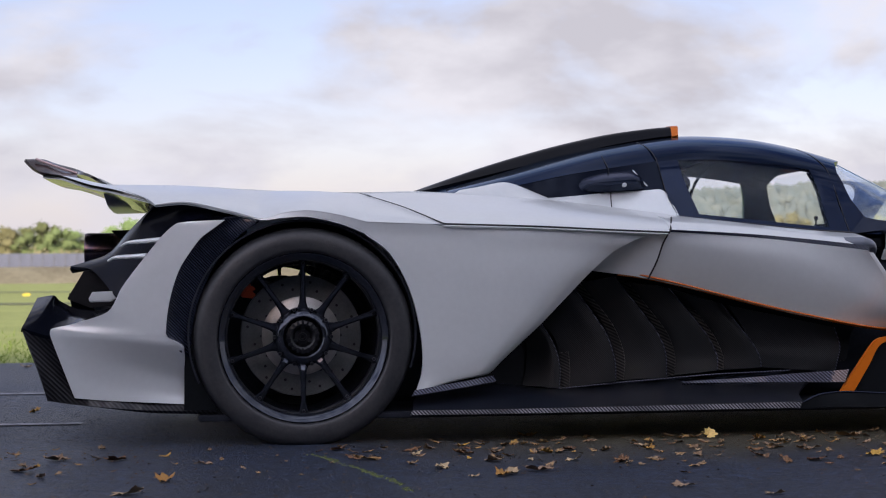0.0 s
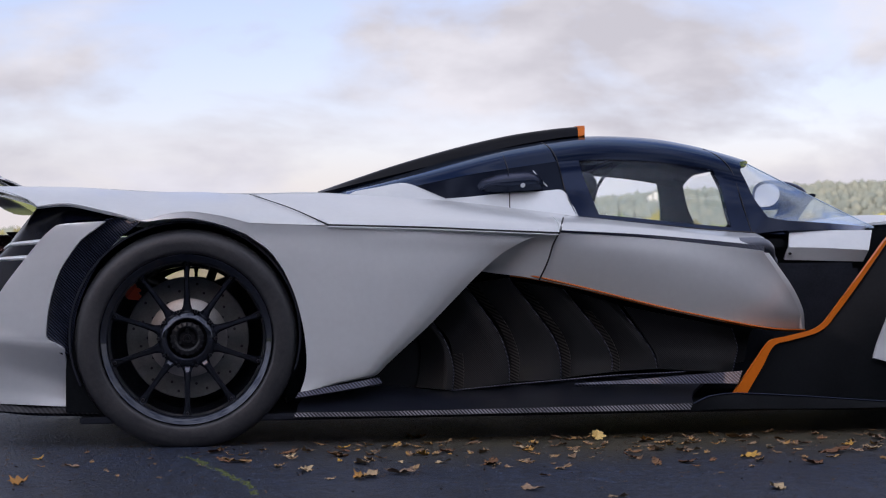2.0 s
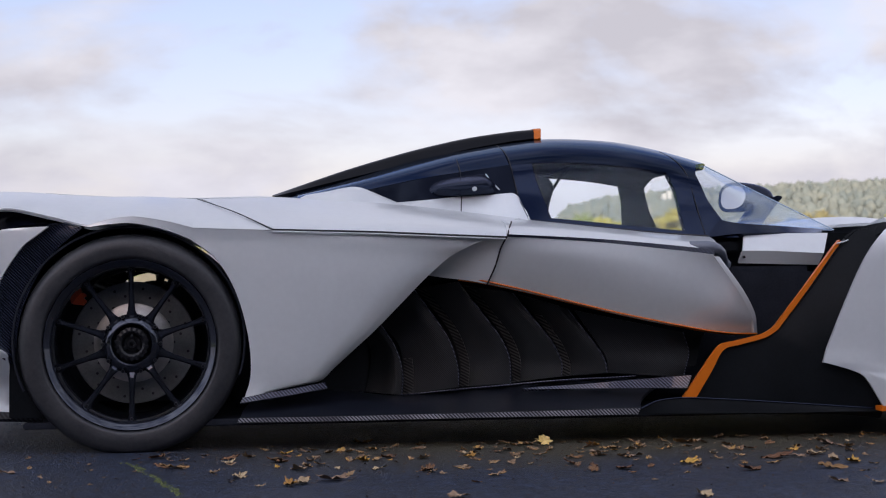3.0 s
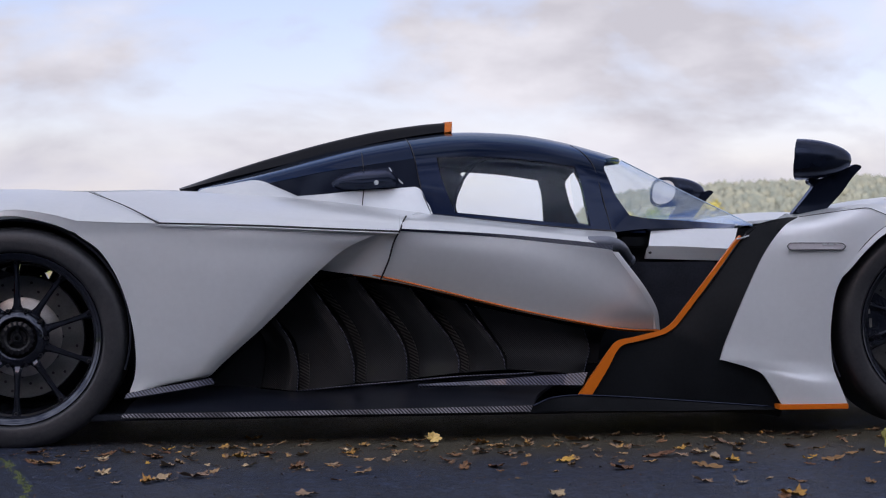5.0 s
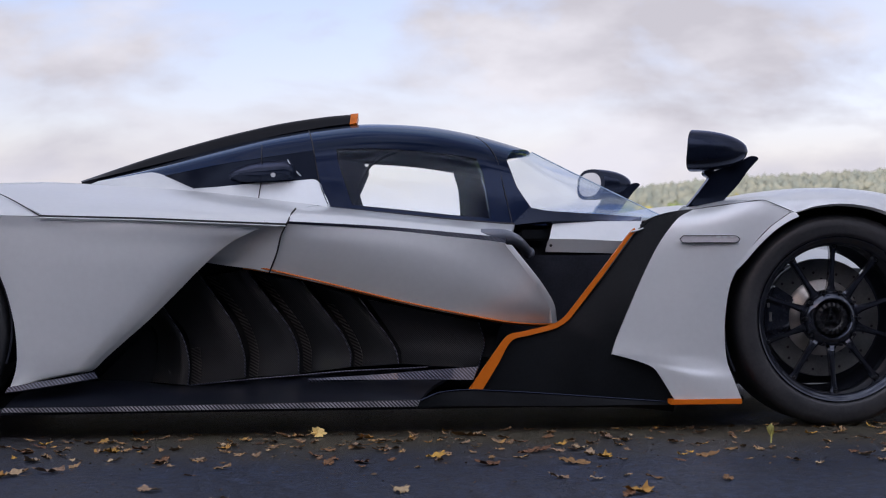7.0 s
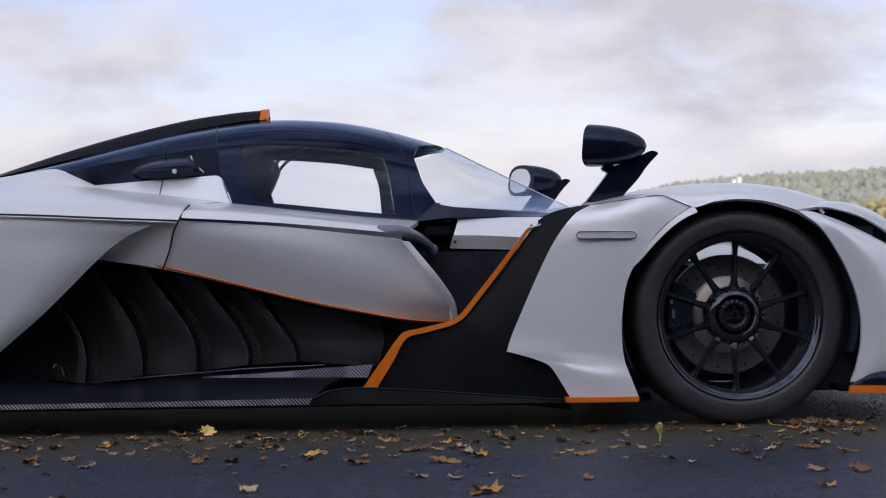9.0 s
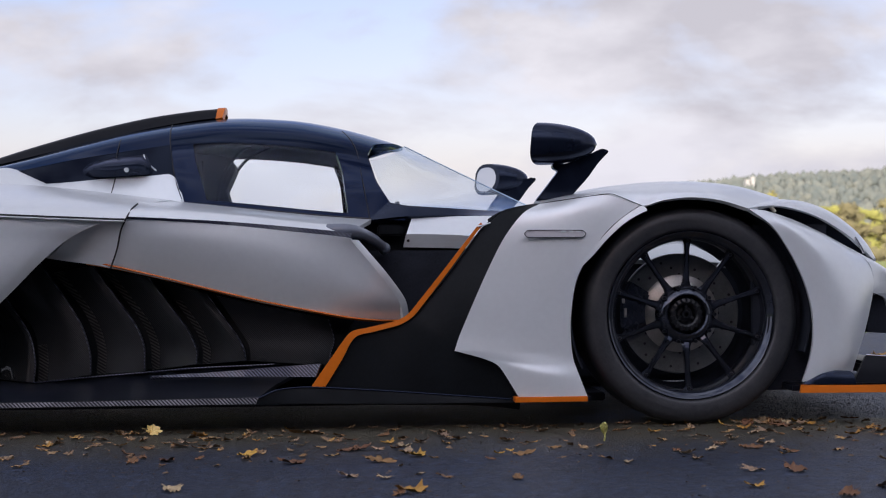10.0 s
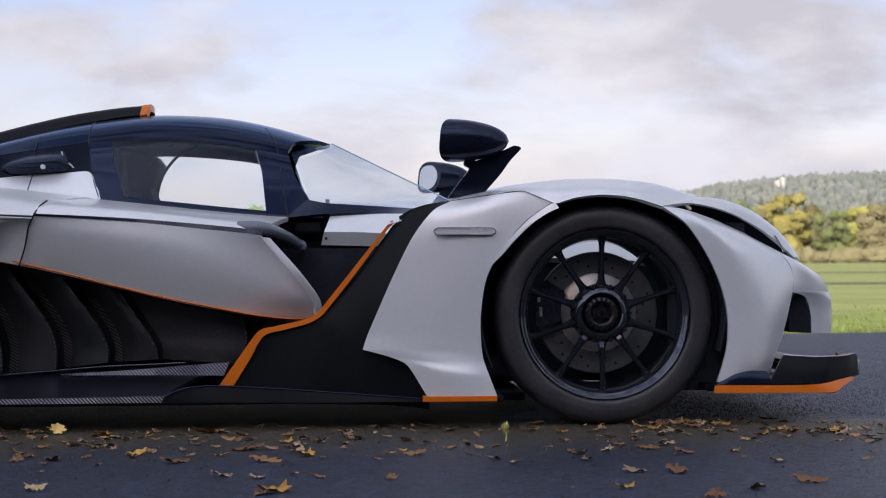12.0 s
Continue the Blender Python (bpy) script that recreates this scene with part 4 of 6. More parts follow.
both("splitter_foot", sheet("splitter_foot", [
    [(3.237, -0.075, 0.127), (3.292, -0.075, 0.126), (3.41, -0.06, 0.124)],
    [(3.25, -0.07, 0.135), (3.308, -0.068, 0.158), (3.405, -0.055, 0.153)],
    [(3.272, -0.05, 0.142), (3.333, -0.05, 0.165), (3.398, -0.04, 0.164)],
], black_gloss, thick=0.01, nu=14, nv=6), car)

# rear fin behind the wheel
both("rear_fin", sheet("rear_fin", [
    [(-0.688, 0.02, 0.154), (-0.721, 0.016, 0.24), (-0.747, 0.012, 0.309), (-0.76, 0.012, 0.348), (-0.754, 0.012, 0.365), (-0.69, 0.01, 0.379), (-0.589, 0, 0.414), (-0.547, 0, 0.486), (-0.497, 0, 0.554), (-0.429, -0.005, 0.639), (-0.386, -0.005, 0.678), (-0.352, -0.005, 0.685)],
    [(-0.584, 0.034, 0.143), (-0.588, 0.034, 0.195), (-0.608, 0.022, 0.264), (-0.632, 0.002, 0.333), (-0.631, 0, 0.35), (-0.573, 0, 0.37), (-0.505, -0.005, 0.414), (-0.475, -0.005, 0.482), (-0.434, -0.008, 0.553), (-0.376, -0.008, 0.638), (-0.335, -0.008, 0.676), (-0.301, -0.008, 0.688)],
    [(-0.362, 0.050, 0.128), (-0.362, 0.058, 0.162), (-0.362, 0.056, 0.209), (-0.363, -0.004, 0.299), (-0.41, -0.01, 0.334), (-0.416, -0.012, 0.348), (-0.411, -0.012, 0.408), (-0.397, -0.012, 0.476), (-0.37, -0.012, 0.549), (-0.315, -0.012, 0.63), (-0.271, -0.012, 0.665), (-0.237, -0.012, 0.691)],
], silver, thick=0.014, nu=60, nv=12), car, "silver fin behind the rear wheel")
both("arch_blade", sheet("arch_blade", [
    [(-0.364, 0, 0.299), (-0.41, 0, 0.334), (-0.415, 0, 0.382), (-0.397, 0, 0.476), (-0.37, 0, 0.549), (-0.315, 0, 0.63), (-0.233, 0, 0.695)],
    [(-0.352, 0.015, 0.289), (-0.386, 0.012, 0.331), (-0.389, 0.012, 0.397), (-0.363, 0.012, 0.492), (-0.323, 0.012, 0.579), (-0.259, 0.012, 0.654), (-0.181, 0.012, 0.7)],
    [(-0.329, 0.04, 0.259), (-0.337, 0.03, 0.332), (-0.327, 0.02, 0.415), (-0.299, 0.02, 0.492), (-0.258, 0.02, 0.569), (-0.199, 0.01, 0.638), (-0.127, 0, 0.693)],
], carbon_blade, thick=0.012, nu=40, nv=10), car, "glossy carbon blade round the rear wheel arch")
both("arch_skirt", plate("arch_skirt", [(-0.361, 0.03, 0.298), (-0.32, 0.03, 0.328), (-0.321, 0.03, 0.242), (-0.287, 0.03, 0.155), (-0.256, 0.03, 0.106), (-0.362, 0.03, 0.108)], black_satin, thick=0.03), car)
both("diffuser_side", sheet("diffuser_side", [
    [(-0.768, 0.02, 0.147), (-0.693, 0.03, 0.135), (-0.491, 0.03, 0.114), (-0.261, 0.03, 0.105)],
    [(-0.804, 0.015, 0.267), (-0.717, 0.04, 0.217), (-0.492, 0.05, 0.137), (-0.261, 0.05, 0.125)],
    [(-0.844, 0.02, 0.366), (-0.762, 0.03, 0.337), (-0.493, 0.07, 0.147), (-0.261, 0.07, 0.143)],
], carbon, thick=0.012, nu=24, nv=10), car, "woven carbon diffuser side")
both("diffuser_top", sheet("diffuser_top", [
    [(-0.844, 0.02, 0.367), (-0.804, 0.016, 0.355), (-0.757, 0.012, 0.345), (-0.691, 0.014, 0.373), (-0.59, 0.01, 0.407), (-0.548, 0.01, 0.46)],
    [(-0.831, 0.12, 0.409), (-0.791, 0.13, 0.414), (-0.75, 0.12, 0.4), (-0.685, 0.12, 0.395), (-0.604, 0.1, 0.411), (-0.56, 0.08, 0.444)],
    [(-0.825, 0.3, 0.455), (-0.774, 0.3, 0.462), (-0.755, 0.3, 0.444), (-0.693, 0.27, 0.417), (-0.62, 0.22, 0.415), (-0.571, 0.16, 0.432)],
], dark_pane, thick=0.012, nu=24, nv=8, outward=(0, -0.7, 0.7)), car, "gloss black diffuser shoulder")
both("crash_box", plate("crash_box", [(-0.742, 0.4, 0.448), (-0.685, 0.4, 0.543), (-0.567, 0.4, 0.52), (-0.55, 0.4, 0.427), (-0.667, 0.4, 0.419)], material("crash_grey", (0.012, 0.012, 0.014), rough=0.5, spec=0.2, spread=0.2, scale=12), thick=0.25), car, "dull grey rear crash structure")
both("rear_bracket", plate("rear_bracket", [(-0.659, 0.20, 0.452), (-0.648, 0.20, 0.472), (-0.548, 0.20, 0.476), (-0.560, 0.20, 0.460), (-0.593, 0.20, 0.441), (-0.656, 0.20, 0.440)], silver, thick=0.05), car, "bare metal bracket under the rear bodywork")
both("rear_flank", sheet("rear_flank", [
    [(-0.541, 0.1, 0.419), (-0.501, 0.1, 0.502), (-0.44, 0.1, 0.589), (-0.371, 0.08, 0.675), (-0.327, 0.06, 0.695), (-0.229, 0.04, 0.702)],
    [(-0.654, 0.35, 0.539), (-0.589, 0.3, 0.583), (-0.524, 0.25, 0.645), (-0.474, 0.2, 0.697), (-0.353, 0.1, 0.725), (-0.181, 0.06, 0.706)],
    [(-0.739, 0.5, 0.555), (-0.613, 0.42, 0.594), (-0.546, 0.35, 0.662), (-0.447, 0.12, 0.743), (-0.371, 0.1, 0.749), (-0.129, 0.04, 0.694)],
], flank_black, thick=0.012, nu=40, nv=10), car, "gloss black flank over the diffuser")
both("flank_vane", tube("flank_vane", [(-0.595, 0.16, 0.569), (-0.571, 0.13, 0.579), (-0.474, 0.08, 0.583)], (0.004, 0.010), silver, n=14, squash=(1, 0.9)), car, "pale edge of a cooling vane")
both("flank_vane", tube("flank_vane", [(-0.557, 0.16, 0.613), (-0.531, 0.13, 0.625), (-0.431, 0.08, 0.632)], (0.004, 0.010), silver, n=14, squash=(1, 0.9)), car, "pale edge of a cooling vane")
both("rear_strake", plate("rear_strake", [(-0.743, 0.5, 0.549), (-0.618, 0.5, 0.589), (-0.545, 0.5, 0.557), (-0.545, 0.5, 0.52), (-0.692, 0.5, 0.539), (-0.732, 0.5, 0.532)], black_satin, thick=0.02), car)
both("gurney", plate("gurney", [(-0.613, 0.6, 0.676), (-0.53, 0.6, 0.678), (-0.577, 0.6, 0.646)], black_satin, thick=0.02), car)
part("exhaust", lathe("exhaust", [(0.062, 0.0), (0.066, 0.0), (0.068, 0.01), (0.068, 0.22), (0.060, 0.22), (0.060, 0.004)], blued, closed=True, steps=48), car, "heat-blued exhaust tip").matrix_local = pose(-0.712, 0.82, 0.605, 0, 0, -90)

# rear wing sweeping up from the deck
near_tip, far_tip = both("wing_tip", sheet("wing_tip", [
    [(-0.449, 0.14, 0.743), (-0.497, 0.55, 0.735), (-0.618, 0.85, 0.785), (-0.719, 0.90, 0.822), (-0.775, 0.80, 0.829), (-0.796, 0.55, 0.832), (-0.807, 0.30, 0.836)],
    [(-0.449, 0.11, 0.743), (-0.506, 0.30, 0.751), (-0.595, 0.42, 0.780), (-0.682, 0.50, 0.806), (-0.737, 0.48, 0.818), (-0.770, 0.38, 0.828), (-0.802, 0.25, 0.833)],
    [(-0.448, 0.08, 0.743), (-0.509, 0.12, 0.761), (-0.58, 0.15, 0.782), (-0.65, 0.17, 0.797), (-0.702, 0.18, 0.813), (-0.741, 0.19, 0.826), (-0.797, 0.2, 0.832)],
], lacquer, thick=0.010, nu=40, nv=12, outward=(0, -0.6, -0.8)), car, "lacquered carbon underside of the rear wing tip")
near_skin, far_skin = both("wing_skin", sheet("wing_skin", [
    [(-0.446, 0.08, 0.745), (-0.509, 0.12, 0.764), (-0.58, 0.15, 0.784), (-0.65, 0.17, 0.799), (-0.702, 0.18, 0.816), (-0.741, 0.19, 0.829), (-0.797, 0.2, 0.835)],
    [(-0.407, 0.2, 0.777), (-0.497, 0.25, 0.792), (-0.578, 0.28, 0.805), (-0.641, 0.3, 0.816), (-0.698, 0.31, 0.831), (-0.744, 0.31, 0.841), (-0.793, 0.27, 0.841)],
    [(-0.391, 0.3, 0.809), (-0.501, 0.35, 0.815), (-0.593, 0.4, 0.819), (-0.645, 0.42, 0.827), (-0.701, 0.44, 0.842), (-0.75, 0.44, 0.85), (-0.795, 0.36, 0.847)],
], silver, thick=0.006, nu=40, nv=10, outward=(0, -0.3, 0.9)), car, "silver upper skin of the rear wing")
for far_half in (far_tip, far_skin):
    far_half.matrix_local = pose(-0.449, 0, 0.743) @ pose(0, 0, 0, 0, 11, 0) @ pose(0.449, 0, -0.743)
part("wing_far_tip", sheet("wing_far_tip", [
    [(-0.709, 1.4, 0.88), (-0.757, 1.42, 0.896), (-0.834, 1.45, 0.911), (-0.925, 1.5, 0.929), (-0.962, 1.55, 0.948), (-0.999, 1.6, 0.987)],
    [(-0.73, 1.5, 0.901), (-0.771, 1.55, 0.926), (-0.845, 1.58, 0.939), (-0.912, 1.6, 0.969), (-0.947, 1.62, 0.982), (-0.991, 1.62, 0.988)],
    [(-0.735, 1.6, 0.902), (-0.771, 1.62, 0.935), (-0.817, 1.64, 0.954), (-0.885, 1.66, 0.973), (-0.929, 1.66, 0.989), (-0.968, 1.66, 0.993)],
], tip_dark, thick=0.012, nu=24, nv=8, outward=(0, -0.6, 0.3)), car, "gloss dark raised tip of the rear wing")
part("wing_stripe", tube("wing_stripe", [(-0.735, 1.49, 0.899), (-0.778, 1.53, 0.921), (-0.85, 1.56, 0.946), (-0.915, 1.58, 0.970), (-0.958, 1.6, 0.987)], 0.005, material("stripe_rose", (0.50, 0.36, 0.36), rough=0.3, spread=0.1), n=24), car, "pale rose stripe on the wing tip")

# ---- cabin ----
def spine_rows(a, b, c):
    mid = [(p[0] * 0.5 + q[0] * 0.5, p[1] * 0.56 + q[1] * 0.44, p[2] * 0.36 + q[2] * 0.64) for p, q in zip(a, b)]
    near = [a, mid, b]
    return near + [c] + [[(x, 2 * CY - y, z) for x, y, z in r] for r in reversed(near)]


part("roof_spine", sheet("roof_spine", spine_rows(
    [(0.531, 0.5, 0.792), (0.756, 0.52, 0.823), (0.947, 0.53, 0.862), (1.101, 0.53, 0.886), (1.268, 0.528, 0.911)],
    [(0.54, 0.68, 0.816), (0.792, 0.7, 0.88), (0.95, 0.72, 0.925), (1.11, 0.74, 0.966), (1.257, 0.75, 0.994)],
    [(0.5, 0.9, 0.82), (0.78, 0.9, 0.90), (0.97, 0.9, 0.955), (1.13, 0.9, 0.985), (1.252, 0.9, 1.004)]),
    canopy_black, thick=0.012, nu=40, nv=36, outward=(0, 0, 1)), car, "gloss blue-black roof spine")
# the canopy is one smooth shell: roof, window frames and panes lie on the same surface
BELT = [(1.20, 0.435, 0.722), (1.322, 0.435, 0.712), (1.53, 0.430, 0.690), (1.721, 0.425, 0.669), (1.854, 0.42, 0.657), (1.934, 0.42, 0.652), (2.07, 0.42, 0.650)]
CREST = [(1.20, 0.996), (1.27, 1.009), (1.41, 1.027), (1.53, 1.030), (1.69, 1.020), (1.83, 0.995), (1.95, 0.963), (2.07, 0.925)]
SECTION = glide([(1.0, 0.0), (0.903, 0.30), (0.80, 0.65), (0.61, 0.84), (0.32, 0.955), (0.0, 1.0)], 201)


def canopy(x, v, off=0.0):
    """A point of the canopy's near side at x; v is the share of its height, 0 at the belt and 1 on the centre line."""
    yb = float(np.interp(x, [p[0] for p in BELT], [p[1] for p in BELT]))
    zb = float(np.interp(x, [p[0] for p in BELT], [p[2] for p in BELT]))
    crest = glide(CREST, 71)
    zt = float(np.interp(x, crest[:, 0], crest[:, 1]))
    side = float(np.interp(v, SECTION[:, 1], SECTION[:, 0]))
    return (x, CY - (CY - yb) * side + off, zb + (zt - zb) * v)


B_SEAM = [(0.0, 1.318), (0.30, 1.288), (0.65, 1.270), (0.84, 1.261), (1.0, 1.252)]
PANE_REAR = [(0.0, 1.400), (0.10, 1.390), (0.46, 1.354), (0.66, 1.345)]
PANE_FRONT = [(0.0, 1.862), (0.10, 1.858), (0.48, 1.842), (0.66, 1.822)]
SCREEN_EDGE = [(0.0, 2.050), (0.15, 2.010), (0.43, 1.955), (0.70, 1.928), (0.84, 1.948), (0.955, 2.020), (1.0, 2.066)]
PANE_TOP, PANE_LOW = 0.66, 0.055
along = lambda line, v: float(np.interp(v, [p[0] for p in line], [p[1] for p in line]))


def shell(name, rear, front, low, high, mat, thick=0.012, nu=24, nv=14, ease=1.0):
    """A piece of the canopy between two slanting lines and two heights."""
    rows = []
    for v in np.linspace(low, high, nv) if ease == 1.0 else low + (high - low) * np.linspace(0, 1, nv) ** ease:
        a, b = along(rear, v), along(front, v)
        rows.append([canopy(a + (b - a) * k / (nu - 1), v) for k in range(nu)])
    return sheet(name, rows, mat, thick=thick, nu=nu, nv=nv, outward=(0, -0.8, 0.6), sharp=60)


def roof_shell():
    rows = []
    half = list(np.linspace(PANE_TOP, 0.955, 12)) + [0.975, 0.99, 1.0]
    for v in half:
        a, b = along(B_SEAM, v), along(SCREEN_EDGE, v)
        rows.append([canopy(a + (b - a) * k / 35, v) for k in range(36)])
    rows += [[(x, 2 * CY - y, z) for x, y, z in r] for r in rows[-2::-1]]
    return sheet("roof", rows, canopy_black, thick=0.014, nu=36, nv=len(rows), outward=(0, 0, 1), sharp=60)


part("roof", roof_shell(), car, "gloss blue-black roof")
both("panel_gap", tube("panel_gap", [(1.256, 0.742, 0.994), (1.262, 0.615, 0.962), (1.269, 0.527, 0.912), (1.287, 0.478, 0.80), (1.316, 0.434, 0.716)], 0.0018, gap, n=12, sides=6), car, "thin dark roof seam")
both("panel_gap", tube("panel_gap", [(1.094, 0.62, 0.935), (1.093, 0.522, 0.885), (1.093, 0.505, 0.843), (1.092, 0.483, 0.802)], 0.0016, gap, n=16, sides=6), car, "thin dark seam")
both("quarter_window", sheet("quarter_window", [
    [(0.766, 0.5, 0.816), (0.851, 0.475, 0.781), (0.964, 0.482, 0.787), (1.079, 0.488, 0.8), (1.213, 0.486, 0.805), (1.290, 0.483, 0.803)],
    [(0.766, 0.51, 0.823), (0.851, 0.52, 0.84), (0.966, 0.527, 0.864), (1.101, 0.527, 0.884), (1.217, 0.527, 0.903), (1.271, 0.527, 0.911)],
], dark_pane, thick=0.01, nu=36, nv=8), car, "dark quarter window")
both("cabin_vane", sheet("cabin_vane", [
    [(0.976, 0.512, 0.825), (0.989, 0.497, 0.806), (1.059, 0.475, 0.801), (1.129, 0.470, 0.805), (1.19, 0.477, 0.809), (1.214, 0.490, 0.813)],
    [(0.976, 0.512, 0.825), (1.02, 0.466, 0.832), (1.075, 0.450, 0.838), (1.129, 0.446, 0.842), (1.18, 0.458, 0.846), (1.207, 0.488, 0.846)],
    [(0.976, 0.514, 0.826), (0.997, 0.520, 0.847), (1.046, 0.524, 0.864), (1.102, 0.526, 0.874), (1.158, 0.526, 0.880), (1.185, 0.526, 0.884)],
], black_gloss, thick=0.008, nu=30, nv=12), car, "gloss black intake vane")
both("vane_lip", tube("vane_lip", [(1.177, 0.535, 0.887), (1.193, 0.49, 0.853), (1.226, 0.495, 0.821)], 0.0026, silver, n=12), car, "pale lip of the intake vane")
fastener = lathe("fastener", [(0.0, -0.004), (0.007, -0.004), (0.0085, 0.0), (0.0085, 0.02)], silver, steps=20)
fastener.transform(pose(1.132, 0.450, 0.824))
both("fastener", fastener, car, "round metal fastener")
both("a_pillar", shell("a_pillar", PANE_FRONT, SCREEN_EDGE, 0.0, PANE_TOP, canopy_black, thick=0.025), car, "gloss black windscreen pillar")
both("b_pillar", shell("b_pillar", B_SEAM, PANE_REAR, 0.0, PANE_TOP, canopy_black), car, "gloss black rear window pillar")
both("window_base", shell("window_base", PANE_REAR, PANE_FRONT, 0.0, PANE_LOW, canopy_black, nv=4), car, "black lower border of the side window")
both("side_window", shell("side_window", PANE_REAR, PANE_FRONT, PANE_LOW, PANE_TOP, clear, thick=0.004), car, "clear side window")
both("door_seam", tube("door_seam", [canopy(along([(0.0, 1.932), (0.7, 1.893), (0.84, 1.872), (0.93, 1.845)], v), v, -0.001) for v in (0.02, 0.2, 0.45, 0.7, 0.84, 0.93)], 0.0016, gap, n=30, sides=6), car, "thin dark seam ahead of the door window")
part("roll_hoop", tube("roll_hoop", [(1.40, 0.66, 0.60), (1.43, 0.66, 0.80), (1.50, 0.68, 0.90), (1.62, 0.75, 0.955), (1.66, 0.9, 0.965), (1.62, 1.05, 0.955), (1.50, 1.12, 0.90), (1.43, 1.14, 0.80), (1.40, 1.14, 0.60)], 0.006, cabin_dark, n=50), car, "dark seat hoop inside the cabin")
both("window_seal", tube("window_seal", [(1.318, 0.43, 0.712), (1.474, 0.43, 0.696), (1.627, 0.425, 0.68), (1.781, 0.42, 0.665), (1.934, 0.39, 0.653)], 0.005, gap, n=30), car)
both("windscreen", sheet("windscreen", [
    [(1.933, 0.62, 0.89), (1.965, 0.525, 0.794), (2.002, 0.455, 0.71), (2.23, 0.5, 0.691)],
    [(2.022, 0.74, 0.906), (2.099, 0.7, 0.832), (2.193, 0.68, 0.755), (2.403, 0.7, 0.688)],
    [(2.071, 0.9, 0.928), (2.223, 0.9, 0.853), (2.394, 0.9, 0.77), (2.569, 0.9, 0.686)],
], screen_glass, thick=0.004, nu=24, nv=14, outward=(0.5, -0.5, 0.7)), car, "clear raked windscreen")
# blue bar along the edge: the sky's grazing reflection laid in as colour
part("screen_rim", tube("screen_rim", [(2.071, 0.9, 0.928), (2.223, 0.9, 0.853), (2.394, 0.9, 0.77), (2.569, 0.9, 0.686)], 0.0022, material("pane_edge", (0.42, 0.55, 0.72), rough=0.25, spread=0.1, coat=0.5), n=20, sides=8), car, "upper windscreen edge with the sky's blue reflection coloured in")
knob = lathe("dash_knob", [(0.0, 0.0), (0.003, 0.0), (0.003, 0.070), (0.007, 0.072), (0.0085, 0.078), (0.007, 0.085), (0.0, 0.0865)], gap, steps=16)
knob.transform(pose(2.051, 1.05, 0.65) @ pose(0, 0, 0, 90, 0, 0))
part("dash_knob", knob, car, "small black knob on the dashboard")
both("scuttle", sheet("scuttle", [
    [(1.925, 0.405, 0.651), (2.061, 0.42, 0.664), (2.215, 0.44, 0.666), (2.341, 0.47, 0.665)],
    [(1.993, 0.45, 0.712), (2.06, 0.45, 0.7), (2.225, 0.48, 0.69), (2.408, 0.58, 0.681)],
], black_gloss, thick=0.03, nu=24, nv=5), car, "gloss black scuttle below the windscreen")
both("cowl_panel", sheet("cowl_panel", [
    [(2.04, 0.4, 0.561), (2.145, 0.4, 0.558), (2.245, 0.41, 0.555), (2.331, 0.42, 0.553)],
    [(2.05, 0.385, 0.604), (2.162, 0.388, 0.602), (2.262, 0.395, 0.597), (2.345, 0.4, 0.593)],
    [(2.073, 0.44, 0.665), (2.185, 0.44, 0.664), (2.286, 0.45, 0.664), (2.382, 0.46, 0.664)],
], silver, thick=0.012, nu=16, nv=8, soft_v=False), car, "silver cowl panel ahead of the door")
screw = lathe("cowl_screw", [(0.0, -0.002), (0.004, -0.002), (0.005, 0.006)], gap, steps=12)
screw.transform(pose(2.056, 0.386, 0.582))
both("cowl_screw", screw, car)
both("door_catch", box("door_catch", (1.955, 0.40, 0.60), (2.04, 0.45, 0.635), black_satin, 0.006), car, "black door catch")
both("cowl_shade", box("cowl_shade", (1.9, 0.455, 0.30), (2.62, 0.49, 0.664), black_satin, 0.01), car, "black inner wall behind the door")
part("bulkhead", box("bulkhead", (1.20, 0.66, 0.3), (1.36, 1.14, 0.90), cabin_dark, 0.03), car, "dark cabin bulkhead")
part("cabin_floor", box("cabin_floor", (1.3, 0.5, 0.5), (2.25, 1.3, 0.60), cabin_dark, 0.02), car, "dark cabin floor")
part("headrest", plate("headrest", [(1.30, 0.78, 0.895), (1.41, 0.78, 0.893), (1.45, 0.78, 0.882), (1.468, 0.78, 0.86), (1.47, 0.78, 0.842), (1.452, 0.78, 0.80), (1.437, 0.78, 0.768), (1.445, 0.78, 0.74), (1.462, 0.78, 0.70), (1.30, 0.78, 0.66)], cabin_dark, thick=0.24, edge=0.012), car, "dark seat headrest")
part("dash", box("dash", (2.05, 0.55, 0.58), (2.42, 1.25, 0.665), cabin_dark, 0.03), car, "dark dashboard")
part("display", box("display", (2.0, 0.84, 0.655), (2.02, 0.96, 0.70), cabin_dark, 0.006), car, "small dark dashboard display")

# roof scoop
part("roof_scoop", sheet("roof_scoop", (lambda a, b: [a, b, [(x, 2 * CY - y, z) for x, y, z in b], [(x, 2 * CY - y, z) for x, y, z in a]])(
    [(0.462, 0.8, 0.818), (0.712, 0.8, 0.878), (0.951, 0.8, 0.936), (1.153, 0.8, 0.984), (1.315, 0.8, 1.013), (1.408, 0.8, 1.025)],
    [(0.456, 0.84, 0.824), (0.711, 0.84, 0.91), (0.952, 0.84, 0.979), (1.155, 0.84, 1.026), (1.318, 0.84, 1.051), (1.412, 0.84, 1.06)]),
    splitter_black, thick=0.02, nu=40, nv=12, outward=(0, 0, 1), sharp=50), car, "black roof scoop")
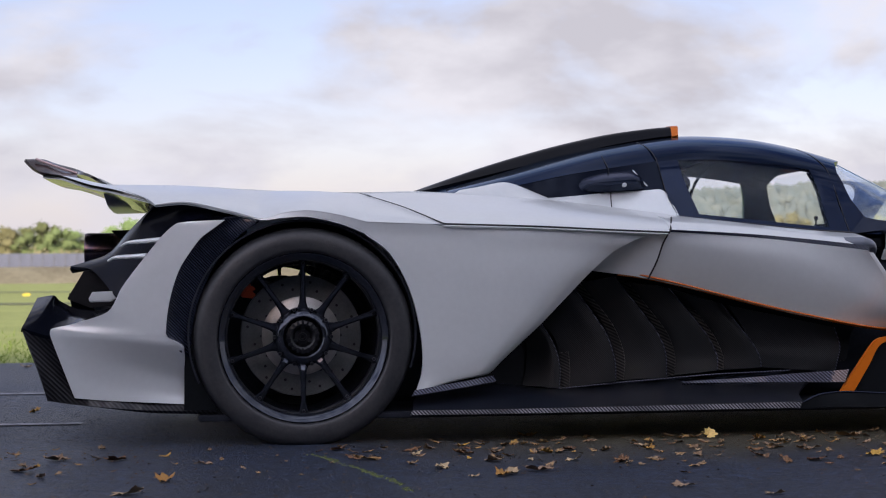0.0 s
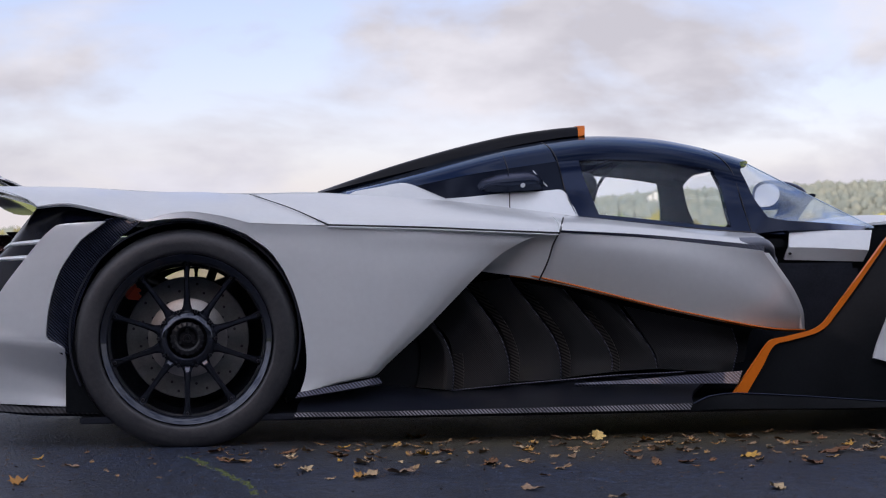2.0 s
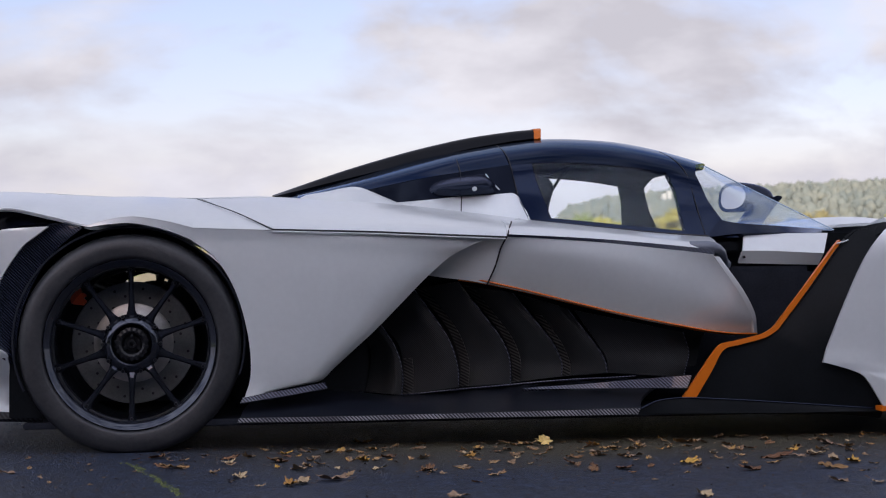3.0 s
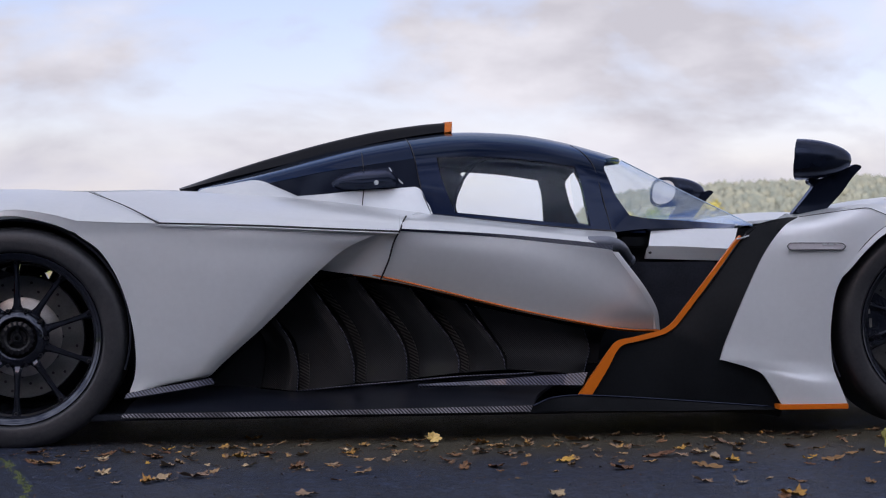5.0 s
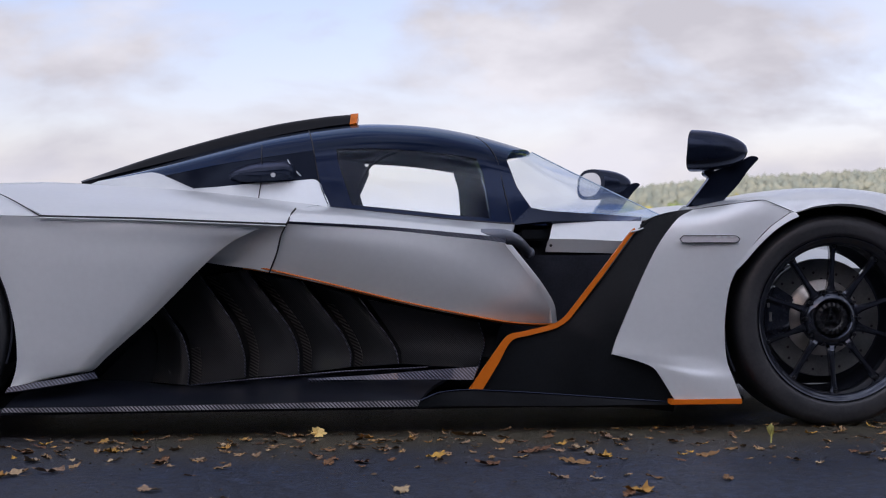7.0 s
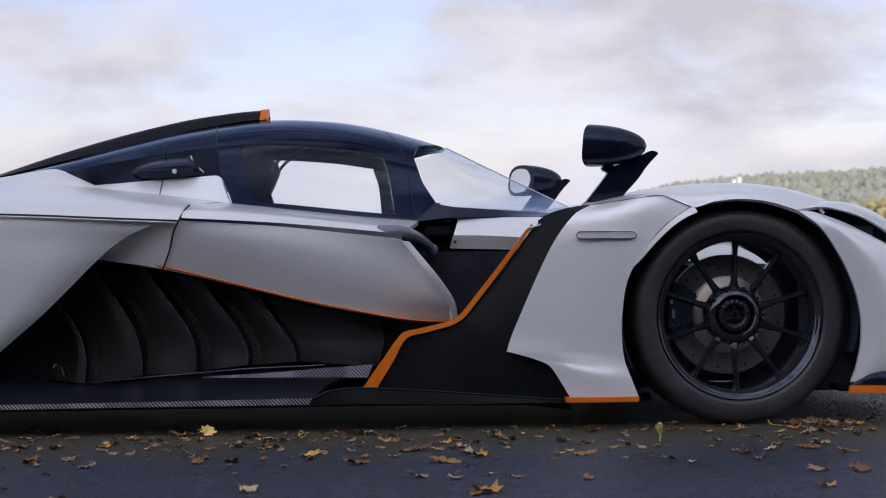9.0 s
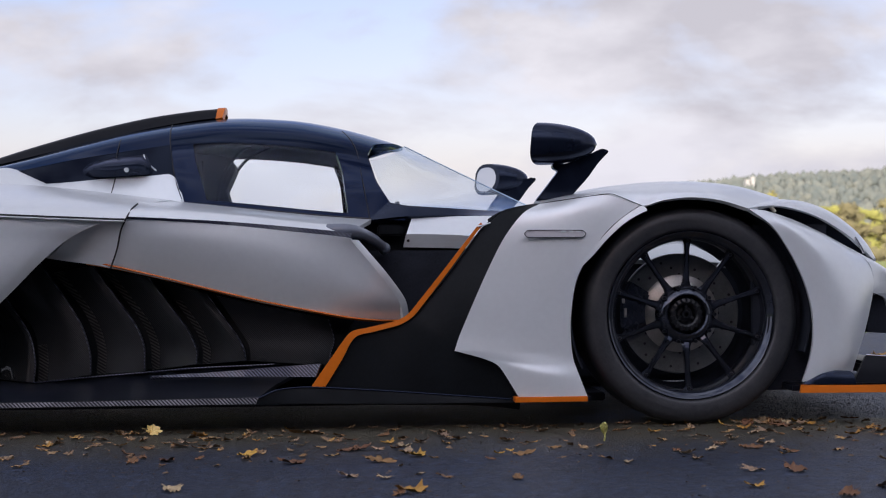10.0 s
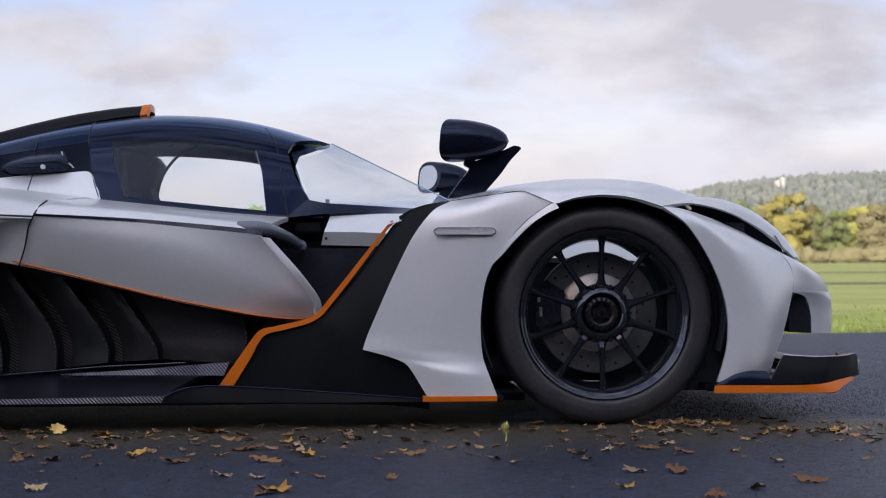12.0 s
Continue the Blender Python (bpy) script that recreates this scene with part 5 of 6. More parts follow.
part("scoop_rim", sheet("scoop_rim", (lambda a, b: [a, b, [(x, 2 * CY - y, z) for x, y, z in b], [(x, 2 * CY - y, z) for x, y, z in a]])(
    [(1.402, 0.795, 1.022), (1.414, 0.795, 1.023), (1.426, 0.795, 1.027)],
    [(1.408, 0.838, 1.062), (1.42, 0.838, 1.063), (1.435, 0.838, 1.064)]),
    orange, thick=0.025, nu=6, nv=12, outward=(0, 0, 1), sharp=50), car, "orange rim of the roof scoop")

# door mirrors on stalks
def pod_ring(s, k=36):
    """One ring of the housing, s from the blunt end (0) to the tip (1), about the housing's axis."""
    w = math.sqrt(max(0.0, 1 - s ** 2.0)) if s < 1 else 0.03
    ring = []
    for j in range(k):
        a = 2 * math.pi * j / k
        c, d = math.cos(a), math.sin(a)
        c, d = math.copysign(abs(c) ** 0.82, c), math.copysign(abs(d) ** 0.82, d)
        y = 0.085 * w * c
        rear = 0.5 * (0.085 * c + 0.085) + 0.012 * d * (d < 0)
        ring.append((rear * (1 - s) + 0.214 * s, y, 0.065 * w * d - 0.002 * s))
    return ring


POD = pose(2.406, 0.0, 0.872)
pod_v, pod_f, pk = [], [], 36
for i in range(22):
    pod_v += pod_ring(i / 21)
for i in range(21):
    for j in range(pk):
        pod_f.append((i * pk + j, (i + 1) * pk + j, (i + 1) * pk + (j + 1) % pk, i * pk + (j + 1) % pk))
pod_f += [tuple(range(pk)), tuple(reversed(range(21 * pk, 22 * pk)))]
housing = mesh_of("mirror_housing", pod_v, pod_f, black_gloss, 40)
housing.transform(POD)
near_pod, far_pod = both("mirror_housing", housing, car, "gloss black bullet-shaped mirror housing")
far_pod.matrix_local = pose(0.012, 0, -0.02)
pane = mesh_of("mirror_glass", [(0.79 * (x - 0.0425) + 0.0425 - 0.004, 0.77 * y, 0.77 * z) for x, y, z in pod_ring(0.0)], [tuple(range(pk))], mirror)
pane.transform(POD)
part("mirror_glass", pane, near_pod, "mirror glass")
part("mirror_glass", mirrored(pane), far_pod, "mirror glass")
both("mirror_stalk", plate("mirror_stalk", [(x, 0.012 + 0.35 * max(0.0, 0.76 - z), z) for x, z in ((2.434, 0.698), (2.469, 0.745), (2.5, 0.787), (2.488, 0.796), (2.484, 0.806), (2.494, 0.815), (2.517, 0.811), (2.564, 0.825), (2.612, 0.846), (2.637, 0.857), (2.655, 0.854), (2.659, 0.847), (2.645, 0.832), (2.624, 0.809), (2.594, 0.768), (2.553, 0.721), (2.54, 0.706))],
                            black_gloss, thick=0.04, soft=True, n=90, edge=0.007), car, "gloss black mirror stalk with a bird-head top")
both("stalk_neck", tube("stalk_neck", [(2.506, 0.028, 0.806), (2.502, 0.022, 0.822), (2.50, 0.015, 0.84)], (0.016, 0.012), black_gloss, n=8, sides=12), car)

# ---- wheels ----
TYRE_R, RIM_R = 0.340, 0.258


def build_wheel():
    """A wheel about the origin: the outer face looks to -y."""
    w = new("wheel")
    part("tyre", lathe("tyre", [(0.263, 0.262), (0.300, 0.275), (0.325, 0.268), (0.337, 0.24), (TYRE_R, 0.2), (TYRE_R, 0.06), (0.3385, 0.034), (0.333, 0.014), (0.325, 0.003), (0.312, -0.003), (0.290, -0.006), (0.284, -0.0045), (0.274, -0.005), (0.267, -0.001), (0.2628, 0.006), (0.2600, 0.03), (0.2600, 0.24)],
                      rubber, steps=128, closed=True, sharp=60), w, "worn black slick tyre")
    part("rim", lathe("rim", [(0.2625, 0.006), (0.259, 0.001), (0.2545, 0.003), (0.2525, 0.006), (0.246, 0.010), (0.239, 0.016), (0.2355, 0.028), (0.232, 0.06), (0.228, 0.11), (0.224, 0.16), (0.224, 0.25), (0.2575, 0.262), (0.2625, 0.03)],
         rim_black, steps=128, closed=True), w, "gloss black deep-dished wheel rim")
    # each spoke runs in from the barrel to the sunken hub and flares at both ends
    verts, faces = [], []
    prof = [(0.070, 0.024, 0.082), (0.088, 0.0175, 0.075), (0.105, 0.0115, 0.070), (0.14, 0.0085, 0.064), (0.18, 0.0078, 0.057), (0.208, 0.0085, 0.052), (0.224, 0.0115, 0.049), (0.236, 0.015, 0.047)]
    for r, h, y in prof:
        verts += [(-h, y + 0.007, r), (-h * 0.45, y, r), (h * 0.45, y, r), (h, y + 0.007, r), (h * 0.8, y + 0.032, r), (-h * 0.8, y + 0.032, r)]
    for i in range(len(prof) - 1):
        for j in range(6):
            a, b = i * 6 + j, i * 6 + (j + 1) % 6
            faces.append((a, b, b + 6, a + 6))
    faces += [tuple(reversed(range(6))), tuple(range(6 * len(prof) - 6, 6 * len(prof)))]
    spoke = mesh_of("spoke", verts, faces, rim_black, 30)
    bolt = lathe("spoke_bolt", [(0.0, 0.038), (0.0038, 0.038), (0.0052, 0.041), (0.0052, 0.056)], lug_metal, steps=10)
    pin = lathe("drive_pin", [(0.0, 0.058), (0.0045, 0.058), (0.006, 0.062), (0.006, 0.079)], lug_metal, steps=10)
    for k in range(10):
        part("spoke", spoke, w).matrix_local = pose(0, 0, 0, 0, 36 * k, 0)
        part("spoke_bolt", bolt, w).matrix_local = pose(0, 0, 0, 0, 36 * k, 0) @ pose(0.0, 0, 0.229)
        part("drive_pin", pin, w).matrix_local = pose(0, 0, 0, 0, 36 * k + 18, 0) @ pose(0, 0, 0.088)
    part("hub_ring", lathe("hub_ring", [(0.060, 0.077), (0.062, 0.064), (0.066, 0.0605), (0.076, 0.064), (0.086, 0.073), (0.092, 0.084), (0.093, 0.109), (0.060, 0.109)], rim_black, steps=60, closed=True), w, "gloss black hub flange")
    part("wheel_nut", lathe("wheel_nut", [(0.0, 0.099), (0.024, 0.099), (0.030, 0.093), (0.033, 0.077), (0.040, 0.072), (0.050, 0.075), (0.056, 0.085), (0.061, 0.091)], nut_dark, steps=48), w, "dark sunken centre-lock wheel nut")
    lug = box("nut_lug", (-0.0032, 0.068, 0.036), (0.0032, 0.084, 0.053), lug_metal, 0.0012)
    for k in range(18):
        part("nut_lug", lug, w).matrix_local = pose(0, 0, 0, 0, 20 * k, 0)
    arm = box("nut_arm", (-0.0042, 0.083, 0.006), (0.0042, 0.101, 0.029), lug_metal, 0.0015)
    knob = lathe("nut_knob", [(0.0, 0.08), (0.005, 0.08), (0.0065, 0.084), (0.0065, 0.101)], lug_metal, steps=12)
    for k in range(3):
        part("nut_arm", arm, w).matrix_local = pose(0, 0, 0, 0, 120 * k, 0)
        part("nut_knob", knob, w).matrix_local = pose(0, 0, 0, 0, 120 * k, 0) @ pose(0, 0, 0.026)
    part("nut_boss", lathe("nut_boss", [(0.006, 0.087), (0.007, 0.078), (0.012, 0.078), (0.0135, 0.083), (0.0135, 0.101)], lug_metal, steps=24), w)
    disc = part("brake_disc", lathe("brake_disc", [(0.110, 0.175), (0.190, 0.175), (0.192, 0.178), (0.192, 0.205), (0.110, 0.205)], disc_metal, steps=96, closed=True), w, "drilled grey brake disc")
    hole = lathe("drill_hole", [(0.0, 0.1738), (0.0045, 0.1738), (0.0046, 0.1755)], gap, steps=8)
    for k in range(36):
        r = (0.125, 0.148, 0.171)[k % 3]
        a = radians(10 * k)
        part("drill_hole", hole, w).matrix_local = pose(r * math.cos(a), 0, r * math.sin(a))
    part("disc_bell", lathe("disc_bell", [(0.0, 0.155), (0.085, 0.155), (0.108, 0.170), (0.124, 0.1725), (0.124, 0.19)], bell_metal, steps=60), w, "pale metal disc bell")
    return w


wheel = build_wheel()
wheel.parent = car
wheel.matrix_local = pose(0.003, 0.0, 0.329)
copy_thing(wheel, pose(2.912, 0.0, 0.340))
copy_thing(wheel, pose(0.003, 2 * CY, 0.329, 0, 0, 180))
copy_thing(wheel, pose(2.912, 2 * CY, 0.340, 0, 0, 180))


def caliper(mat):
    pts = []
    for a in np.linspace(-28, 28, 9):
        pts.append((0.198 * math.cos(radians(a)), 0, 0.198 * math.sin(radians(a))))
    for a in np.linspace(28, -28, 9):
        pts.append((0.118 * math.cos(radians(a)), 0, 0.118 * math.sin(radians(a))))
    return plate("brake_caliper", pts, mat, thick=0.08, edge=0.006)


cal_black = caliper(rim_black)
c1 = part("brake_caliper", cal_black, car, "black front brake caliper")
c1.matrix_local = pose(2.912, 0.14, 0.340, 0, 185, 0)
c2 = part("brake_caliper", cal_black, car, "black front brake caliper")
c2.matrix_local = pose(2.912, 2 * CY - 0.22, 0.340, 0, 185, 0)
part("caliper_mark", box("caliper_mark", (2.726, 0.135, 0.33), (2.735, 0.141, 0.36), bell_metal, 0.001), car)
part("caliper_mark", box("caliper_mark", (2.720, 0.135, 0.375), (2.729, 0.141, 0.39), bell_metal, 0.001), car)
part("rear_tow_tab", plate("rear_tow_tab", [(-0.185, 0.15, 0.452), (-0.182, 0.15, 0.482), (-0.150, 0.15, 0.488), (-0.138, 0.15, 0.478), (-0.152, 0.15, 0.470), (-0.138, 0.15, 0.462), (-0.150, 0.15, 0.448)], caliper_red, thick=0.03), car, "small red fitting inside the rear wheel")
# rear suspension rods
for name, a, b, r in (("upper_rod", (-0.02, 0.28, 0.47), (-0.22, 0.52, 0.545), 0.011), ("upper_rod", (0.02, 0.28, 0.47), (0.24, 0.52, 0.555), 0.011),
                      ("push_rod", (0.03, 0.28, 0.40), (0.10, 0.56, 0.60), 0.013), ("cross_rod", (-0.2, 0.5, 0.575), (0.26, 0.5, 0.57), 0.008), ("drive_shaft", (0.0, 0.26, 0.34), (0.0, 0.52, 0.34), 0.03)):
    both(name, tube(name, [a, b], r, black_satin, n=4, sides=10), car)
# arch liners
for x, r in ((0.0, 0.352), (2.902, 0.376)):
    inner, near_y = (0.27, 0.012) if x < 1 else (0.31, -0.034)
    deep = 0.34 if x < 1 else 0.30
    liner = lathe("arch_liner", [(r - 0.006, near_y), (r, near_y), (r, deep), (inner, deep), (inner, deep - 0.005), (r - 0.006, deep - 0.005)], black_matt, steps=60, closed=True, span=(-18, 205))
    a = part("arch_liner", liner, car, "black wheel arch liner")
    a.matrix_local = pose(x, 0, 0.34)
    b = part("arch_liner", liner, car, "black wheel arch liner")
    b.matrix_local = pose(x, 2 * CY, 0.34) @ pose(0, 0, 0, 180, 0, 0) @ pose(0, 0, 0, 0, 187, 0)

# ---- ground ----
def ground_material():
    """Damp asphalt: dark stones in binder, darker patches, a mossy strip where the leaves gather that also paints the
    car's shadow edge.
    """
    m = material("asphalt", (0.019, 0.029, 0.056), rough=0.46, spec=0.34, spread=0.4, scale=1.3, bump=1.0, bump_scale=75, rough_spread=0.16)
    nt = m.node_tree
    b = nt.nodes["Principled BSDF"]
    src = b.inputs["Base Color"].links[0].from_socket
    relief = b.inputs["Normal"].links[0].from_node
    relief.inputs["Distance"].default_value = 0.03
    lumps = relief.inputs["Height"].links[0].from_node
    lumps.inputs["Detail"].default_value, lumps.inputs["Roughness"].default_value = 5, 0.6
    tc = nt.nodes.new("ShaderNodeTexCoord")
    grit = nt.nodes.new("ShaderNodeTexVoronoi")
    grit.inputs["Scale"].default_value = 110
    nt.links.new(tc.outputs["Object"], grit.inputs["Vector"])
    gr = nt.nodes.new("ShaderNodeValToRGB")
    gr.color_ramp.elements[0].color, gr.color_ramp.elements[1].color = (0.3, 0.3, 0.31, 1), (2.0, 1.98, 1.95, 1)
    nt.links.new(grit.outputs["Color"], gr.inputs[0])
    mu = nt.nodes.new("ShaderNodeMix")
    mu.data_type, mu.blend_type = "RGBA", "MULTIPLY"
    mu.inputs["Factor"].default_value = 0.8
    nt.links.new(src, mu.inputs["A"])
    nt.links.new(gr.outputs[0], mu.inputs["B"])
    speck = nt.nodes.new("ShaderNodeTexNoise")
    speck.inputs["Scale"].default_value, speck.inputs["Detail"].default_value, speck.inputs["Roughness"].default_value = 26, 9, 0.78
    nt.links.new(tc.outputs["Object"], speck.inputs["Vector"])
    sr = nt.nodes.new("ShaderNodeValToRGB")
    sr.color_ramp.elements[0].position, sr.color_ramp.elements[1].position = 0.38, 0.62
    sr.color_ramp.elements[0].color, sr.color_ramp.elements[1].color = (0.3, 0.3, 0.31, 1), (2.0, 1.98, 1.95, 1)
    nt.links.new(speck.outputs["Fac"], sr.inputs[0])
    m2 = nt.nodes.new("ShaderNodeMix")
    m2.data_type, m2.blend_type = "RGBA", "MULTIPLY"
    m2.inputs["Factor"].default_value = 0.9
    nt.links.new(mu.outputs["Result"], m2.inputs["A"])
    nt.links.new(sr.outputs[0], m2.inputs["B"])
    mu = m2
    # dry mossy dirt along the car's flank: its clear edge beneath the car paints the shadow's edge, fading out towards
    # the open side
    sep = nt.nodes.new("ShaderNodeSeparateXYZ")
    nt.links.new(tc.outputs["Object"], sep.inputs[0])

    def ramp_down(scale, reach, lo, hi, a, b):
        wob = nt.nodes.new("ShaderNodeTexNoise")
        wob.inputs["Scale"].default_value, wob.inputs["Detail"].default_value = scale, 5
        nt.links.new(tc.outputs["Object"], wob.inputs["Vector"])
        off = nt.nodes.new("ShaderNodeMath")
        off.operation = "MULTIPLY_ADD"
        off.inputs[1].default_value = reach
        nt.links.new(wob.outputs["Fac"], off.inputs[0])
        nt.links.new(sep.outputs["Y"], off.inputs[2])
        fall = nt.nodes.new("ShaderNodeMapRange")
        fall.inputs["From Min"].default_value, fall.inputs["From Max"].default_value = lo + reach * 0.5, hi + reach * 0.5
        fall.inputs["To Min"].default_value, fall.inputs["To Max"].default_value = a, b
        nt.links.new(off.outputs[0], fall.inputs["Value"])
        return fall

    fall = nt.nodes.new("ShaderNodeMath")
    fall.operation = "MULTIPLY"
    nt.links.new(ramp_down(3.0, 0.12, 0.09, 0.15, 0.95, 0.0).outputs[0], fall.inputs[0])
    nt.links.new(ramp_down(2.2, 0.7, -0.8, -0.15, 0.0, 1.0).outputs[0], fall.inputs[1])
    reach = nt.nodes.new("ShaderNodeMapRange")
    reach.inputs["From Min"].default_value, reach.inputs["From Max"].default_value = 0.0, 0.9
    nt.links.new(sep.outputs["X"], reach.inputs["Value"])
    share = nt.nodes.new("ShaderNodeMath")
    share.operation = "MULTIPLY"
    nt.links.new(fall.outputs[0], share.inputs[0])
    nt.links.new(reach.outputs[0], share.inputs[1])
    dirt_shade = nt.nodes.new("ShaderNodeMix")
    dirt_shade.data_type = "RGBA"
    dirt_shade.inputs["B"].default_value = (0.092, 0.083, 0.055, 1)
    nt.links.new(share.outputs[0], dirt_shade.inputs["Factor"])
    nt.links.new(mu.outputs["Result"], dirt_shade.inputs["A"])
    nt.links.new(dirt_shade.outputs["Result"], b.inputs["Base Color"])
    return m


asphalt = ground_material()
grass_mat = material("grass_field", (0.25, 0.30, 0.075), rough=0.9, spread=0.2, scale=0.35, second=(0.34, 0.37, 0.11), bump=0.6, bump_scale=30)
blade_mat = material("grass_blades", (0.16, 0.26, 0.04), rough=0.7, spread=0.35, scale=0.8, second=(0.28, 0.36, 0.08))


def strip(name, x0, x1, y_near, y_far, z, mat, nx=60, ny=12, rag=0.0, depth=0.0):
    """A level sheet with ragged long edges; y_near and y_far are functions of x."""
    verts, faces = [], []
    for i in range(nx + 1):
        x = x0 + (x1 - x0) * i / nx
        a = y_near(x)
        b = y_far(x) + rag * noise.noise((x * 1.7, 0.0, 3.0))
        for j in range(ny + 1):
            verts.append((x, a + (b - a) * j / ny, z))
    for i in range(nx):
        for j in range(ny):
            q = i * (ny + 1) + j
            faces.append((q, q + ny + 1, q + ny + 2, q + 1))
    n0 = len(verts)
    if depth > 0:
        for i in range(nx + 1):
            x, y, _ = verts[i * (ny + 1) + ny]
            verts.append((x, y + 0.01, z - depth))
        for i in range(nx):
            a, b = i * (ny + 1) + ny, (i + 1) * (ny + 1) + ny
            faces.append((a, b, n0 + i + 1, n0 + i))
    return mesh_of(name, verts, faces, mat, 60)


ground = tagged(new("ground", strip("ground", -2500, 2500, lambda x: -2500, lambda x: 3500, -0.035, grass_mat, 40, 40)), "wide short-mown green field", "field", kind="structure")
edge = lambda x: 5.35 + 0.11 * x
road = tagged(new("road", strip("road", -7.5, 70, lambda x: -70, edge, 0.0, asphalt, 260, 40, rag=0.10, depth=0.04)), "dark damp asphalt apron with worn patches", "asphalt", kind="structure")
path_mat = material("path_gravel", (0.10, 0.11, 0.055), rough=0.9, spread=0.3, scale=2)
tagged(new("path", strip("path", -200, 300, lambda x: 28.5, lambda x: 31.0, -0.028, path_mat, 80, 2, rag=0.4)), "thin worn track across the field", "track", kind="structure")
tagged(new("path", strip("path", -200, 40, lambda x: 55.0, lambda x: 59.0, -0.028, path_mat, 60, 2, rag=0.6)), "thin worn track across the field", "track", kind="structure")

# painted line on the asphalt behind the car
paint = material("worn_line_paint", (0.20, 0.21, 0.24), rough=0.7, spread=0.6, scale=18)
tagged(new("line_marking", strip("line_marking", -2.6, -1.0, lambda x: 2.40, lambda x: 2.48, 0.004, paint, 30, 1, rag=0.05)), "short worn pale line on the asphalt", "line", kind="structure")
tagged(new("line_marking", strip("line_marking", -2.2, -0.73, lambda x: 0.85, lambda x: 0.92, 0.004, paint, 30, 1, rag=0.05)), "short worn pale line on the asphalt", "line", kind="structure")

# crack in the asphalt grown over with moss
moss = material("moss", (0.06, 0.085, 0.03), rough=0.9, spread=0.5, scale=60, second=(0.15, 0.185, 0.05), bump=0.5, bump_scale=300)
mv, mf = [], []
rm = random.Random(3)
crack = glide([(0.0, -0.27, 0), (0.045, -0.384, 0), (0.067, -0.502, 0), (0.114, -0.671, 0), (0.139, -0.801, 0), (0.174, -0.937, 0), (0.187, -1.125, 0)], 90)
for p in crack:
    for q in range(5):
        if rm.random() < 0.45 + 0.4 * noise.noise((p[1] * 9, 0, 0)):
            x, y, r = p[0] + rm.gauss(0, 0.006), p[1] + rm.gauss(0, 0.008), rm.uniform(0.002, 0.007)
            n0 = len(mv)
            mv += [(x + r * math.cos(k * 1.257) * rm.uniform(0.6, 1.2), y + r * math.sin(k * 1.257) * rm.uniform(0.6, 1.2), -0.001) for k in range(5)] + [(x, y, r * 0.6)]
            mf += [(n0 + k, n0 + (k + 1) % 5, n0 + 5) for k in range(5)]
tagged(new("moss", mesh_of("moss", mv, mf, moss, 80)), "yellow-green moss along a crack in the asphalt", "moss", kind="stuff")

marker_mat = material("marker_yellow", (0.62, 0.50, 0.06), rough=0.6, spread=0.15, scale=8)
tagged(new("marker_board", box("marker_board", (-5.62, 44.0, -0.04), (-5.40, 44.08, 0.05), marker_mat, 0.01)), "low yellow marker board lying in the grass", "marker")

# grass along the verge
rng = random.Random(4)
gv, gf = [], []
for k in range(26000):
    x = rng.uniform(-12, 16)
    y = edge(x) + abs(rng.gauss(0, 1)) * 2.6 - 0.05
    h = rng.uniform(0.02, 0.055)
    a = rng.uniform(0, 2 * math.pi)
    w = rng.uniform(0.004, 0.009)
    lx, ly = rng.gauss(0, 0.03), rng.gauss(0, 0.03)
    n0 = len(gv)
    gv += [(x - w * math.cos(a), y - w * math.sin(a), -0.04), (x + w * math.cos(a), y + w * math.sin(a), -0.04), (x + lx, y + ly, -0.035 + h)]
    gf.append((n0, n0 + 1, n0 + 2))
tagged(new("verge_grass", mesh_of("verge_grass", gv, gf, blade_mat, 180)), "rough green grass along the asphalt edge", "grass", kind="stuff")

# ---- distance: trees, fence, wooded hill ----
bark = material("bark", (0.10, 0.08, 0.06), rough=0.9, spread=0.3, scale=3)
leaf_mats = [
    material("foliage_green", (0.105, 0.155, 0.055), rough=0.8, spread=0.3, scale=0.5, second=(0.23, 0.29, 0.105), random_tint=0.3),
    material("foliage_olive", (0.18, 0.20, 0.08), rough=0.8, spread=0.3, scale=0.5, second=(0.32, 0.325, 0.13), random_tint=0.3),
    material("foliage_yellow", (0.29, 0.285, 0.072), rough=0.8, spread=0.3, scale=0.5, second=(0.43, 0.41, 0.11), random_tint=0.12),
    material("foliage_brown", (0.195, 0.175, 0.085), rough=0.8, spread=0.3, scale=0.5, second=(0.31, 0.28, 0.14), random_tint=0.15),
]


for m in leaf_mats:
    soften(m, 0.82)


ICO = bmesh.new()
bmesh.ops.create_icosphere(ICO, subdivisions=2, radius=1.0)
BALL_V = [v.co.copy() for v in ICO.verts]
BALL_F = [tuple(v.index for v in f.verts) for f in ICO.faces]
ICO.free()


ICO = bmesh.new()
bmesh.ops.create_icosphere(ICO, subdivisions=1, radius=1.0)
FAR_V = [v.co.copy() for v in ICO.verts]
FAR_F = [tuple(v.index for v in f.verts) for f in ICO.faces]
ICO.free()


